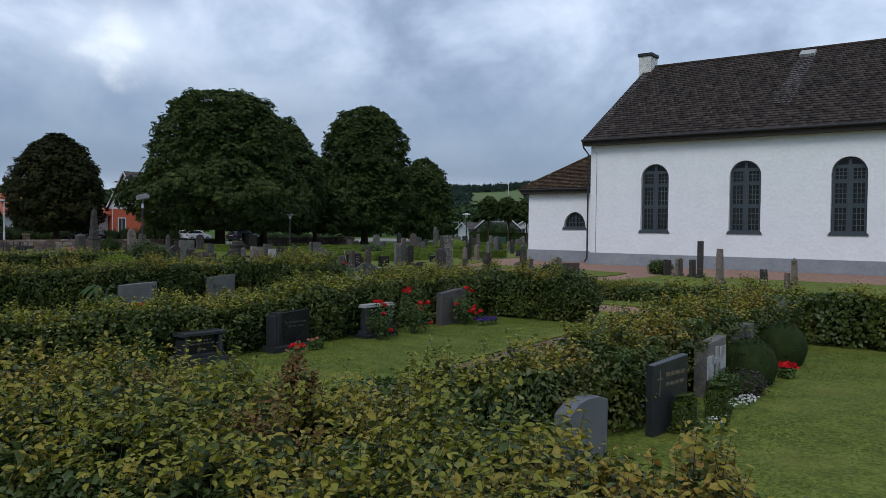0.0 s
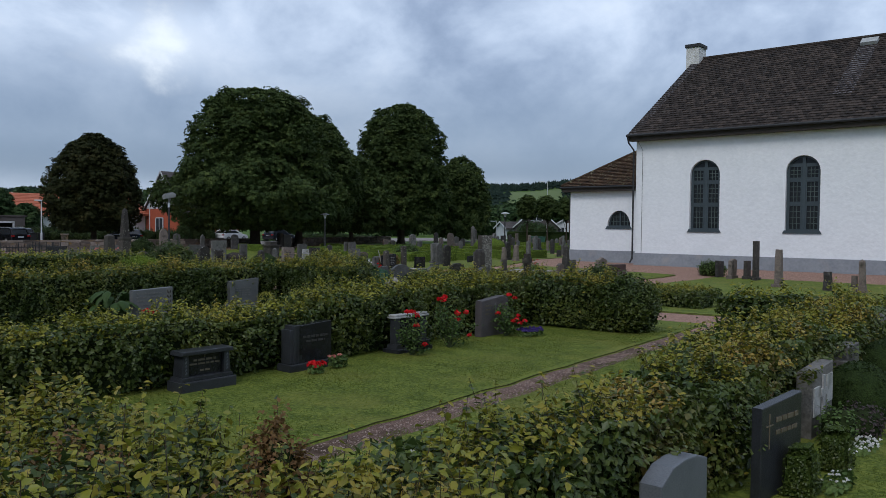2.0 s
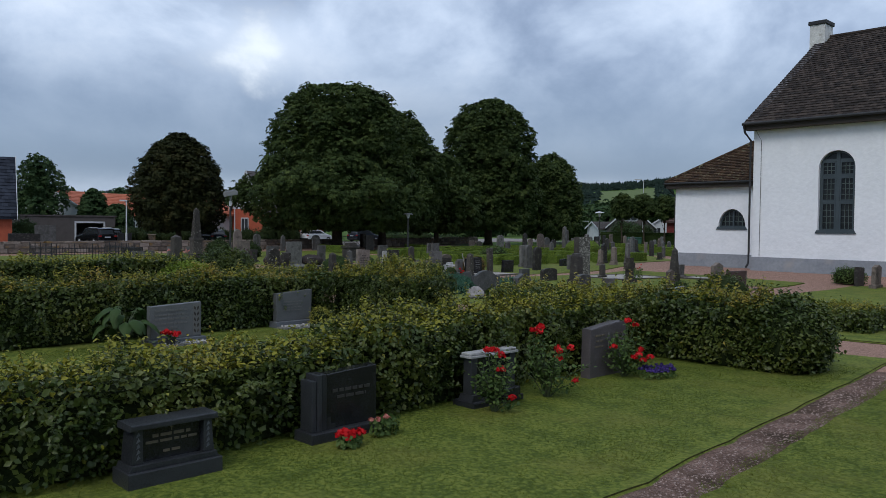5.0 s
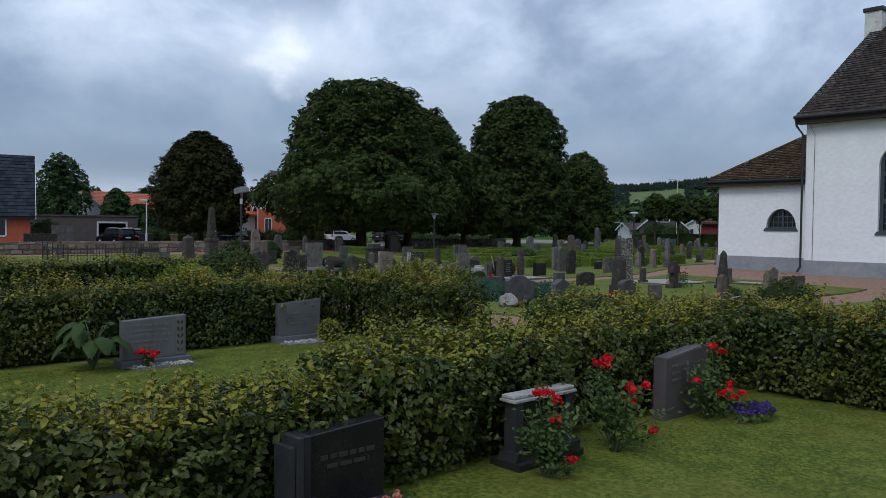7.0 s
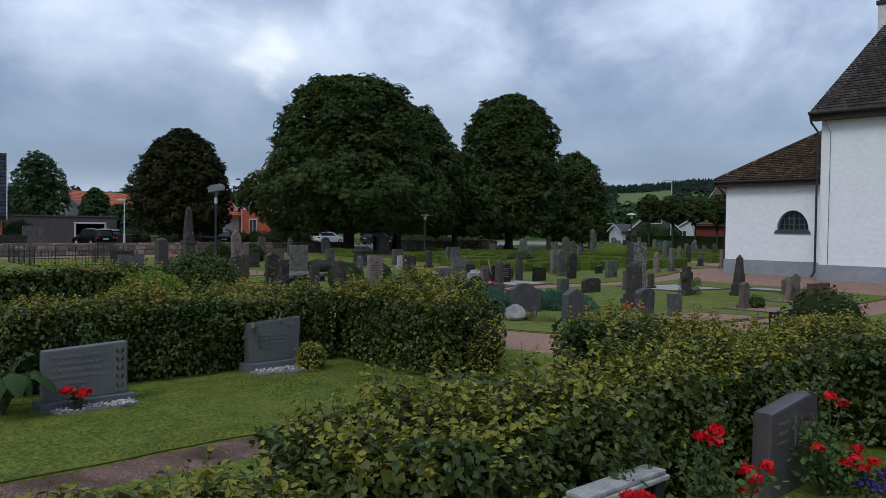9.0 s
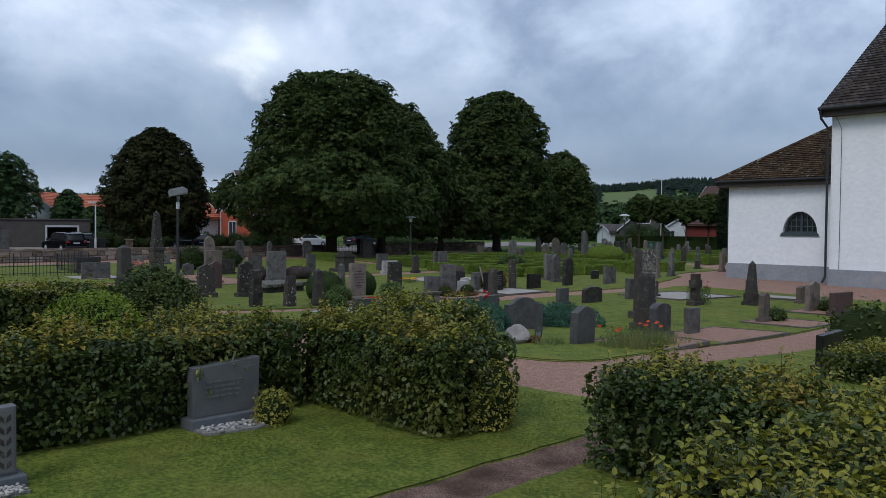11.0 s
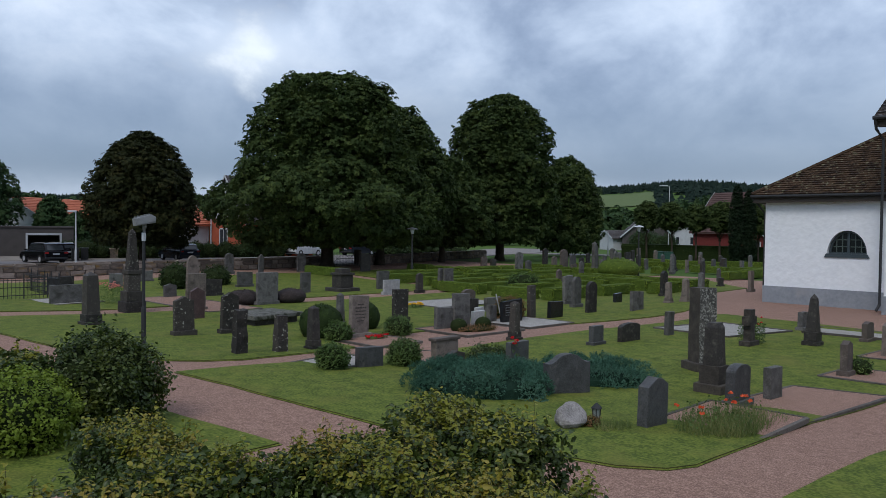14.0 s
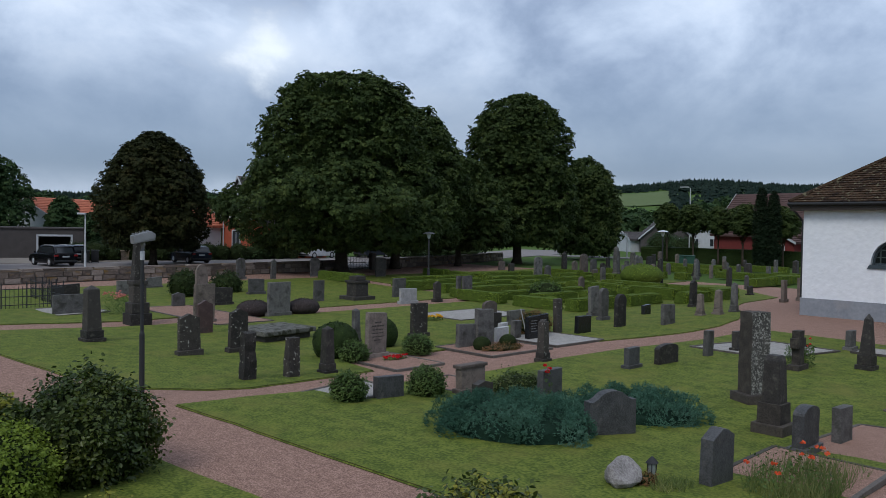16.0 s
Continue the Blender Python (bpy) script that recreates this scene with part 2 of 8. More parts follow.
FAR_LEAF = leafy("far_foliage", [(0.05, (0.014, 0.032, 0.013)), (0.5, (0.032, 0.062, 0.022)), (0.95, (0.07, 0.105, 0.035))], through_light=0.15, gloss=0.12, rough=0.7)


# rake marks along the gravel
gn, gl = GRAVEL.node_tree.nodes, GRAVEL.node_tree.links
g_co, g_map, g_wave, g_mix, g_rng = (gn.new("ShaderNode" + k) for k in ("TexCoord", "Mapping", "TexWave", "Mix", "MapRange"))
g_map.inputs["Rotation"].default_value = (0, 0, radians(-6.3))
g_wave.bands_direction = "Y"
g_wave.inputs["Scale"].default_value, g_wave.inputs["Distortion"].default_value = 2.4, 0.7
g_wave.inputs["Detail"].default_value, g_wave.inputs["Detail Scale"].default_value = 3.0, 1.6
g_rng.inputs["To Min"].default_value, g_rng.inputs["To Max"].default_value = 0.96, 1.025
g_mix.data_type, g_mix.blend_type = "RGBA", "MULTIPLY"
g_mix.inputs[0].default_value = 1.0
g_base = gn["Principled BSDF"].inputs["Base Color"]
g_from = g_base.links[0].from_socket
gl.new(g_co.outputs["Object"], g_map.inputs[0])
gl.new(g_map.outputs[0], g_wave.inputs[0])
gl.new(g_wave.outputs["Fac"], g_rng.inputs["Value"])
gl.new(g_from, g_mix.inputs[6])
gl.new(g_rng.outputs[0], g_mix.inputs[7])
gl.new(g_mix.outputs[2], g_base)
OLD_GRAVEL = surface("trodden_brown_gravel", [(0.36, (0.060, 0.037, 0.028)), (0.5, (0.140, 0.088, 0.070)), (0.66, (0.260, 0.178, 0.146))], scale=2.5, rough=0.95, bump=1.0, fine=55, spread=0.6, second=((0.052, 0.034, 0.022), 1.3, 0.50, 0.66), spec=0.15, dist=0.03)


# ---- building helpers ----
def mesh_object(name, bm, material, parent=None, label=""):
    me = bpy.data.meshes.new(name)
    bm.to_mesh(me)
    bm.free()
    if material:
        me.materials.append(material)
    ob = new(name, me)
    if parent:
        ob.parent = parent
    if label:
        ob["label"] = label
    return ob


def part(name, bm, material, parent, label=""):
    return mesh_object(name, bm, material, parent, label)


def thing(name, place=(0, 0, 0), turn=0.0, label="", category="", group="", kind=""):
    """An Empty at a thing's base, turned about z (degrees)."""
    ob = new(name)
    ob.empty_display_size = 0.2
    ob.matrix_world = pose(place[0], place[1], place[2] + ground_height(place[0], place[1]), 0, 0, turn)
    return tagged(ob, label, category, group, kind)


def add_box(bm, x0, x1, y0, y1, z0, z1, bevel=0.0):
    vs = [bm.verts.new(p) for p in ((x0, y0, z0), (x1, y0, z0), (x1, y1, z0), (x0, y1, z0), (x0, y0, z1), (x1, y0, z1), (x1, y1, z1), (x0, y1, z1))]
    fs = [bm.faces.new([vs[i] for i in f]) for f in ((3, 2, 1, 0), (4, 5, 6, 7), (0, 1, 5, 4), (1, 2, 6, 5), (2, 3, 7, 6), (3, 0, 4, 7))]
    if bevel:
        es = list({e for f in fs for e in f.edges})
        bmesh.ops.bevel(bm, geom=es, offset=bevel, segments=2, affect="EDGES", profile=0.6)
    return bm


def boxed(*b, bevel=0.0):
    return add_box(bmesh.new(), *b, bevel=bevel)


def add_prism(bm, outline, y0, y1, bevel=0.0):
    """Extrudes an outline of (x, z) points from y0 to y1."""
    a = [bm.verts.new((x, y0, z)) for x, z in outline]
    b = [bm.verts.new((x, y1, z)) for x, z in outline]
    fs = [bm.faces.new(a), bm.faces.new(b[::-1])]
    k = len(a)
    for i in range(k):
        fs.append(bm.faces.new((a[(i + 1) % k], a[i], b[i], b[(i + 1) % k])))
    bmesh.ops.recalc_face_normals(bm, faces=fs)
    if bevel:
        es = list({e for f in fs[:2] for e in f.edges})
        bmesh.ops.bevel(bm, geom=es, offset=bevel, segments=2, affect="EDGES", profile=0.6)
    return bm


def add_flat(bm, corners, z0, z1):
    """A slab over a plan outline of (x, y) points."""
    a = [bm.verts.new((x, y, z0)) for x, y in corners]
    b = [bm.verts.new((x, y, z1)) for x, y in corners]
    k = len(a)
    fs = [bm.faces.new(a[::-1]), bm.faces.new(b)]
    for i in range(k):
        fs.append(bm.faces.new((a[i], a[(i + 1) % k], b[(i + 1) % k], b[i])))
    bmesh.ops.recalc_face_normals(bm, faces=fs)
    return bm


def add_tube(bm, points, radii, sides=8):
    """A tapered tube along points."""
    rings = []
    for i, p in enumerate(points):
        p = Vector(p)
        d = (Vector(points[min(i + 1, len(points) - 1)]) - Vector(points[max(i - 1, 0)])).normalized()
        u = d.orthogonal().normalized()
        if abs(d.z) < 0.99:
            u = d.cross(Vector((0, 0, 1))).normalized()
        v = d.cross(u)
        rings.append([bm.verts.new(p + radii[i] * (math.cos(a) * u + math.sin(a) * v)) for a in (2 * math.pi * k / sides for k in range(sides))])
    for r0, r1 in zip(rings, rings[1:]):
        for k in range(sides):
            bm.faces.new((r0[k], r0[(k + 1) % sides], r1[(k + 1) % sides], r1[k]))
    bm.faces.new(rings[0][::-1])
    bm.faces.new(rings[-1])
    return bm


def smooth(ob):
    for p in ob.data.polygons:
        p.use_smooth = True
    return ob


def leaf_mesh(name, centres, outward, size, rng, slim=0.62, droop=0.5, fine=True, loose=0.55, along=None):
    """One mesh of many separate leaves: folded along the midrib, each turned its own way."""
    n = len(centres)
    nor = outward + rng.normal(0, loose, (n, 3))
    nor /= np.linalg.norm(nor, axis=1)[:, None] + 1e-9
    axis = rng.normal(0, 1, (n, 3)) + np.array([0, 0, -droop]) if along is None else along + rng.normal(0, 0.12, (n, 3))
    axis -= (axis * nor).sum(1)[:, None] * nor
    axis /= np.linalg.norm(axis, axis=1)[:, None] + 1e-9
    side = np.cross(nor, axis)
    s = (np.asarray(size) * rng.uniform(0.65, 1.25, n))[:, None]
    if fine:
        shape = ((-0.5, 0, 0.0), (-0.2, 0.42, 0.1), (0.2, 0.36, 0.08), (0.55, 0, -0.06), (0.2, -0.36, 0.08), (-0.2, -0.42, 0.1))
        faces = ((0, 3, 2, 1), (0, 5, 4, 3))
    else:
        shape = ((-0.5, 0, 0.0), (0.0, 0.5, 0.08), (0.55, 0, -0.05), (0.0, -0.5, 0.08))
        faces = ((0, 1, 2), (0, 2, 3))
    k = len(shape)
    co = np.empty((n, k, 3))
    for i, (a, b, c) in enumerate(shape):
        co[:, i] = centres + s * (a * axis + slim / 0.62 * 0.72 * b * side + c * nor)
    q = len(faces[0])
    idx = (np.arange(n)[:, None, None] * k + np.array(faces)[None]).reshape(-1)
    me = bpy.data.meshes.new(name)
    me.vertices.add(n * k)
    me.vertices.foreach_set("co", co.ravel())
    me.loops.add(len(idx))
    me.loops.foreach_set("vertex_index", idx.astype(np.int32))
    nf = n * len(faces)
    me.polygons.add(nf)
    me.polygons.foreach_set("loop_start", (np.arange(nf) * q).astype(np.int32))
    me.update(calc_edges=True)
    return me


def wave(x, y, z, s=1.0):
    """A cheap smooth noise of about -1 to 1, on arrays."""
    return (np.sin(1.7 * s * x + 1.3) * np.cos(1.3 * s * y + 0.4) + np.sin(2.9 * s * y + 2.1 * s * z + 0.7) * 0.6 + np.cos(3.7 * s * x - 2.3 * s * z + y) * 0.4) / 2.0


def spray_points(bases, dirs, lengths, leaves, rng, spread=0.035):
    """Leaf places along many twigs: alternate leaves from the foot to the tip of each."""
    n = len(bases)
    d = dirs / (np.linalg.norm(dirs, axis=1)[:, None] + 1e-9)
    u = np.cross(d, rng.normal(0, 1, (n, 3)))
    u /= np.linalg.norm(u, axis=1)[:, None] + 1e-9
    pts, nrm, along = [], [], []
    for k in range(leaves):
        f = (k + rng.uniform(0.2, 0.9, n)) / leaves
        side = (1 if k % 2 else -1) * spread * rng.uniform(0.5, 1.3, n) * (1.15 - 0.6 * f)
        pts.append(bases + d * (lengths * f)[:, None] + u * side[:, None])
        nrm.append(0.52 * d + np.array([0, 0, 0.62]) + 0.3 * u * np.sign(side)[:, None])
        along.append(f)
    return np.concatenate(pts), np.concatenate(nrm), np.concatenate(along)


# ---- ground ----
def cross_path(x):
    """The middle line of the wide gravel path in front of the hedges."""
    return -26.85 + 0.11 * x


def ease(a, b, v):
    k = min(1.0, max(0.0, (v - a) / (b - a)))
    return k * k * (3 - 2 * k)


def ground_height(x, y):
    """The old graves lie in a shallow hollow between the wide path, the church and the street wall."""
    off = y - cross_path(x)
    church_x, church_y = max(-5.5 - x, 0.0, x - 36.0), max(-y, 0.0, y - 19.0)
    return -0.24 * ease(1.5, 8.5, off) * ease(1.0, 7.0, math.hypot(church_x, church_y)) * (1 - ease(26.0, 38.0, -x))


def drape(bm, step_x, step_y):
    """Cuts a slab into a grid and lays it over the hollow; its cut edges waver a little."""
    xs, ys = [v.co.x for v in bm.verts], [v.co.y for v in bm.verts]
    for axis, lo, hi, step in ((0, min(xs), max(xs), step_x), (1, min(ys), max(ys), step_y)):
        for k in range(1, int((hi - lo) / step)):
            co, no = [0, 0, 0], [0, 0, 0]
            co[axis], no[axis] = lo + k * step, 1
            bmesh.ops.bisect_plane(bm, geom=[*bm.verts, *bm.edges, *bm.faces], plane_co=co, plane_no=no)
    for v in bm.verts:
        x, y = v.co.x, v.co.y
        v.co.x += 0.045 * noise.noise((x * 1.1, y * 1.1, 3.0)) + 0.04 * noise.noise((x * 3.7, y * 3.7, 5.0))
        v.co.y += 0.045 * noise.noise((x * 1.1, y * 1.1, 7.0)) + 0.025 * noise.noise((x * 3.7, y * 3.7, 9.0))
        v.co.z += ground_height(x, y)


def make_ground():
    bm = bmesh.new()
    rings = [*range(0, 44, 2), 50, 60, 120, 250, 500, 1000, 2000, 4000]
    cx, cy = -10.0, -10.0
    sides = 96
    prev = None
    for r in rings:
        spots = [(cx + r * math.cos(2 * math.pi * k / sides), cy + r * math.sin(2 * math.pi * k / sides)) for k in range(sides if r else 1)]
        ring = [bm.verts.new((x, y, ground_height(x, y) - 0.085)) for x, y in spots]
        if prev:
            for k in range(sides):
                if len(prev) == 1:
                    bm.faces.new((prev[0], ring[k], ring[(k + 1) % sides]))
                else:
                    bm.faces.new((prev[k], ring[k], ring[(k + 1) % sides], prev[(k + 1) % sides]))
        prev = ring
    tagged(mesh_object("ground", bm, MEADOW), "wide green ground that reaches the horizon", "ground", kind="structure")
    bm = bmesh.new()
    bmesh.ops.create_grid(bm, x_segments=90, y_segments=90, size=0.5)
    for v in bm.verts:
        x, y = -7.5 + v.co.x * 77, -17 + v.co.y * 76
        v.co = (x, y, ground_height(x, y) - 0.038 + 0.006 * noise.noise((x * 0.6, y * 0.6, 0)))
    tagged(mesh_object("gravel_path", bm, GRAVEL), "reddish raked gravel paths between the lawns", "path", kind="structure")


def lawn(corners, label="short mown lawn with a cut edge", step_x=1.4, step_y=1.4):
    bm = add_flat(bmesh.new(), corners, -0.06, 0.0)
    top = [e for e in bm.edges if all(v.co.z > -0.01 for v in e.verts)]
    bmesh.ops.bevel(bm, geom=top, offset=0.026, segments=3, affect="EDGES")
    drape(bm, step_x, step_y)
    # the cut edge shows bare soil
    bm.normal_update()
    for f in bm.faces:
        f.material_index = 1 if f.normal.z < 0.15 else 0
    ob = mesh_object("lawn", bm, GRASS)
    ob.data.materials.append(TURF_EDGE)
    return tagged(ob, label, "lawn", kind="structure")


def slant(x, y):
    """The narrow path nearest the church end lies a little askew to the hedges."""
    return x + 0.075 * (-27.0 - y) if 14.0 < x < 16.0 else x


def strip_lawn(x0, x1, y0, sign):
    """A lawn that ends at the wide path; sign -1: on the near side of it, +1: on the far side."""
    n = 8
    edge = [(x0 + (x1 - x0) * i / n, cross_path(x0 + (x1 - x0) * i / n) + sign * 1.0) for i in range(n + 1)]
    pts = edge + [(slant(x1, y0), y0), (slant(x0, y0), y0)]
    return lawn(pts if sign > 0 else pts[::-1], step_x=60.0 if sign < 0 else 1.4, step_y=0.3 if sign < 0 else 1.4)


make_ground()
# south of the wide path, between the narrow paths
for a, b in ((-45.0, -14.2), (-13.5, -7.0), (-6.3, 0.3), (1.0, 7.85), (8.5, 14.66), (15.14, 30.5)):
    strip_lawn(a, b, -54.5, -1)
# the narrow trodden path beside the graves, with loose stones in it


def narrow_path(x, w, lean_, y0, y1):
    bm = bmesh.new()
    rows_ = []
    for k in range(60):
        y = y0 + (y1 - y0) * k / 59
        xl = x + lean_ * (-26.0 - y)
        rows_.append([bm.verts.new((xl + w * q / 6, y, -0.026 + 0.006 * noise.noise((xl + q, y * 2.3, 1.0)))) for q in range(7)])
    for r0, r1 in zip(rows_, rows_[1:]):
        for q in range(6):
            bm.faces.new((r0[q], r0[q + 1], r1[q + 1], r1[q]))
    return tagged(mesh_object("narrow_path", bm, OLD_GRAVEL), "narrow trodden path of brown gravel", "path", kind="structure")


narrow_path(14.55, 0.72, 0.0725, -55.0, -27.6)
narrow_path(7.8, 0.75, 0.0, -54.0, -27.4)
r_ = random.Random(5)
bm = bmesh.new()
for _ in range(3000):
    y = r_.uniform(-40.5, -27.9)
    x = 14.66 + 0.0725 * (-26.0 - y) + r_.uniform(0.02, 0.5)
    a, b, c = r_.uniform(0.006, 0.022), r_.uniform(0.006, 0.017), r_.uniform(0.004, 0.011)
    t = r_.uniform(0, 3.14)
    ct, st = math.cos(t), math.sin(t)
    ring = [bm.verts.new((x + a * px * ct - b * py * st, y + a * px * st + b * py * ct, -0.027)) for px, py in ((1, 0), (0.2, 1), (-1, 0.3), (-0.3, -1))]
    up = bm.verts.new((x, y, -0.025 + c))
    for q in range(4):
        bm.faces.new((ring[q], ring[(q + 1) % 4], up))
tagged(mesh_object("path_stones", bm, surface("loose_path_stone", [(0.3, (0.10, 0.068, 0.058)), (0.7, (0.33, 0.25, 0.22))], scale=9, rough=0.9, bump=0.2, island=True)), "loose small stones on the narrow path", "stones", kind="stuff")
# north of it: the western lawns, the lawn of the old graves, the lawn with the juniper, the lawn before the church
strip_lawn(-36.0, -21.6, -2.0, 1)
lawn([(-36.0, -0.8), (-21.6, -0.8), (-21.6, 20.5), (-36.0, 20.5)])
lawn([(-19.8, -28.0), (-14.4, -27.46), (-10.4, -27.08), (-7.9, -26.2), (-7.0, -25.3), (-6.72, -24.4), (-6.92, -23.18), (-7.21, -21.68), (-7.49, -20.35), (-9.0, -20.15),
      (-9.0, -13.3), (-8.3, -11.4), (-7.1, -10.9), (-6.75, -8.9), (-6.47, -6.9), (-6.25, -4.2), (-6.45, -2.2), (-7.3, 0.3), (-9.3, 3.0), (-10.6, 7.0), (-11.0, 12.0), (-17.8, 19.0), (-19.8, 18.0)])
lawn([(-6.1, -26.45), (-4.0, -26.28), (-1.6, -26.17), (0.2, -26.05), (1.3, -26.0), (3.1, -25.4), (4.2, -25.1), (4.75, -24.7), (4.9, -24.2), (4.86, -22.2), (4.72, -19.7), (5.0, -16.0), (4.95, -12.0),
      (4.9, -5.2), (-0.3, -4.45), (-1.5, -4.3), (-3.5, -4.15), (-4.6, -4.05), (-4.95, -4.6), (-5.1, -7.5), (-5.34, -9.56), (-5.64, -11.77), (-5.74, -14.55), (-5.64, -17.83), (-5.86, -23.86), (-5.95, -25.4)])
lawn([(6.25, -24.75), (7.4, -24.6), (8.5, -24.7), (12.0, -24.5), (20.0, -23.6), (30.5, -22.5), (30.5, -5.2), (6.9, -5.2), (6.48, -17.1), (6.22, -21.6)])


# ---- church ----
def arch(cx, half, z0, z1, steps=12, rise=None):
    """An outline (x, z): upright sides and a round head whose top is at z1."""
    rise = rise or half
    spring = z1 - rise
    pts = [(cx - half, z0), (cx + half, z0)]
    for k in range(steps + 1):
        a = math.pi * k / steps
        pts.append((cx + half * math.cos(a), spring + rise * math.sin(a)))
    return pts


def wall_with_openings(x0, x1, z0, z1, openings, y0, y1):
    """A wall along x from y0 (outer) to y1 (inner), cut through by the openings, given as outlines."""
    bm = bmesh.new()
    for y in (y0, y1):
        edges = []
        for outline in [[(x0, z0), (x1, z0), (x1, z1), (x0, z1)]] + openings:
            vs = [bm.verts.new((x, y, z)) for x, z in outline]
            edges += [bm.edges.new((vs[i], vs[(i + 1) % len(vs)])) for i in range(len(vs))]
        bmesh.ops.triangle_fill(bm, use_beauty=True, use_dissolve=False, edges=edges)
    bm.verts.ensure_lookup_table()
    for outline in [[(x0, z0), (x1, z0), (x1, z1), (x0, z1)]] + openings:
        k = len(outline)
        for i in range(k):
            (xa, za), (xb, zb) = outline[i], outline[(i + 1) % k]
            bm.faces.new([bm.verts.new(p) for p in ((xa, y0, za), (xb, y0, zb), (xb, y1, zb), (xa, y1, za))])
    bmesh.ops.remove_doubles(bm, verts=bm.verts, dist=0.0005)
    bmesh.ops.recalc_face_normals(bm, faces=bm.faces)
    return bm


L_CHURCH, W_CHURCH, EAVE, RIDGE_Y, RIDGE_Z = 36.0, 18.8, 7.5, 9.4, 13.85
AX0, AY0, AY1, A_EAVE = -5.54, 1.76, 17.0, 4.72
WINDOWS = (4.21, 9.46, 14.71)
W_HALF, W_SILL, W_TOP = 0.86, 2.1, 6.09

BAR = surface("green_glazing_bar_paint", [(0.3, (0.055, 0.075, 0.07)), (0.7, (0.085, 0.11, 0.10))], scale=2, rough=0.5, bump=0.1, fine=30)
church = thing("church", (0, 0, 0), label="white limewashed church with a brown tiled gable roof", category="church")
part("south_wall", wall_with_openings(0, L_CHURCH, 0.6, EAVE, [arch(c, W_HALF, W_SILL, W_TOP) for c in WINDOWS], 0.0, 0.9), PLASTER, church)
for x0, x1 in ((0.0, 0.8), (L_CHURCH - 0.8, L_CHURCH)):
    bm = bmesh.new()
    prof = [(0.9, 0.6), (W_CHURCH, 0.6), (W_CHURCH, EAVE), (RIDGE_Y, RIDGE_Z - 0.25), (0.9, EAVE + 0.3)]
    a = [bm.verts.new((x0, y, z)) for y, z in prof]
    b = [bm.verts.new((x1, y, z)) for y, z in prof]
    bm.faces.new(a), bm.faces.new(b[::-1])
    for i in range(5):
        bm.faces.new((a[i], b[i], b[(i + 1) % 5], a[(i + 1) % 5]))
    bmesh.ops.recalc_face_normals(bm, faces=bm.faces)
    part("gable_wall", bm, PLASTER, church)
part("north_wall", boxed(0.8, L_CHURCH - 0.8, W_CHURCH - 0.8, W_CHURCH, 0.6, EAVE), PLASTER, church)
part("inner_floor", boxed(0.9, L_CHURCH - 0.9, 0.95, W_CHURCH - 0.9, 0.3, 0.5), DARK_WOOD, church)
bm = bmesh.new()
for b in ((-0.05, L_CHURCH + 0.05, -0.05, 0.5, -0.3, 0.69), (-0.05, 0.5, 0.5, W_CHURCH + 0.05, -0.3, 0.69), (L_CHURCH - 0.5, L_CHURCH + 0.05, 0.5, W_CHURCH + 0.05, -0.3, 0.69)):
    add_box(bm, *b)
part("plinth", bm, PLINTH, church, "grey rendered plinth")


def tiled_slope(eave_a, eave_b, top_a, top_b, gauge=0.33, width=0.26, rng=None, lift=0.03):
    """Rows of overlapping tiles on a sloping quad, from the eave up; each tile an island of its own."""
    rng = rng or random.Random(3)
    ea, eb, ta, tb = (Vector(p) for p in (eave_a, eave_b, top_a, top_b))
    up = ta - ea if (ta - ea).length > (tb - eb).length else tb - eb
    nor = (eb - ea).cross(up).normalized()
    if nor.z < 0:
        nor = -nor
    rise = max((ta - ea).length, (tb - eb).length)
    rows = max(2, int(rise / gauge))
    verts, faces = [], []
    for r in range(rows):
        f0, f1 = r / rows, min(1.0, (r + 1.3) / rows)
        a0, b0 = ea.lerp(ta, f0), eb.lerp(tb, f0)
        a1, b1 = ea.lerp(ta, f1), eb.lerp(tb, f1)
        n = max(1, int((b0 - a0).length / width))
        shift = 0.5 * (r % 2) / n
        for c in range(n + (1 if r % 2 else 0)):
            g0, g1 = max(0.0, c / n - shift), min(1.0, (c + 1) / n - shift)
            if g1 - g0 < 0.01 / n:
                continue
            h = lift + rng.uniform(0, 0.012)
            m0 = 0.5 * (g0 + g1)
            k = len(verts)
            for g, e in ((g0, 0.0), (m0, 0.016), (g1, 0.0)):
                verts.append(a0.lerp(b0, g) + nor * (h + 0.028 + e))
                verts.append(a1.lerp(b1, g) + nor * (0.006 + e))
                verts.append(a0.lerp(b0, g) + nor * (h - 0.012))
            faces += [(k, k + 3, k + 4, k + 1), (k + 3, k + 6, k + 7, k + 4), (k + 2, k + 5, k + 3, k), (k + 5, k + 8, k + 6, k + 3)]
    me = bpy.data.meshes.new("roof_tiles")
    me.from_pydata([tuple(v) for v in verts], [], faces)
    return me


def roof_part(name, me, material, parent, label=""):
    me.materials.append(material)
    ob = new(name, me)
    ob.parent = parent
    ob["kind"] = "stuff"
    if label:
        ob["label"] = label
    return ob


OV = 0.55
E_Z = EAVE + 0.2
bm = bmesh.new()
outline = [(-OV, E_Z), (RIDGE_Y, RIDGE_Z), (W_CHURCH + OV, E_Z), (W_CHURCH + OV, E_Z - 0.16), (RIDGE_Y, RIDGE_Z - 0.2), (-OV, E_Z - 0.16)]
a = [bm.verts.new((-0.32, y, z)) for y, z in outline]
b = [bm.verts.new((L_CHURCH + 0.32, y, z)) for y, z in outline]
for i in range(6):
    bm.faces.new((a[i], a[(i + 1) % 6], b[(i + 1) % 6], b[i]))
bm.faces.new((a[0], a[5], a[4], a[1])), bm.faces.new((a[1], a[4], a[3], a[2]))
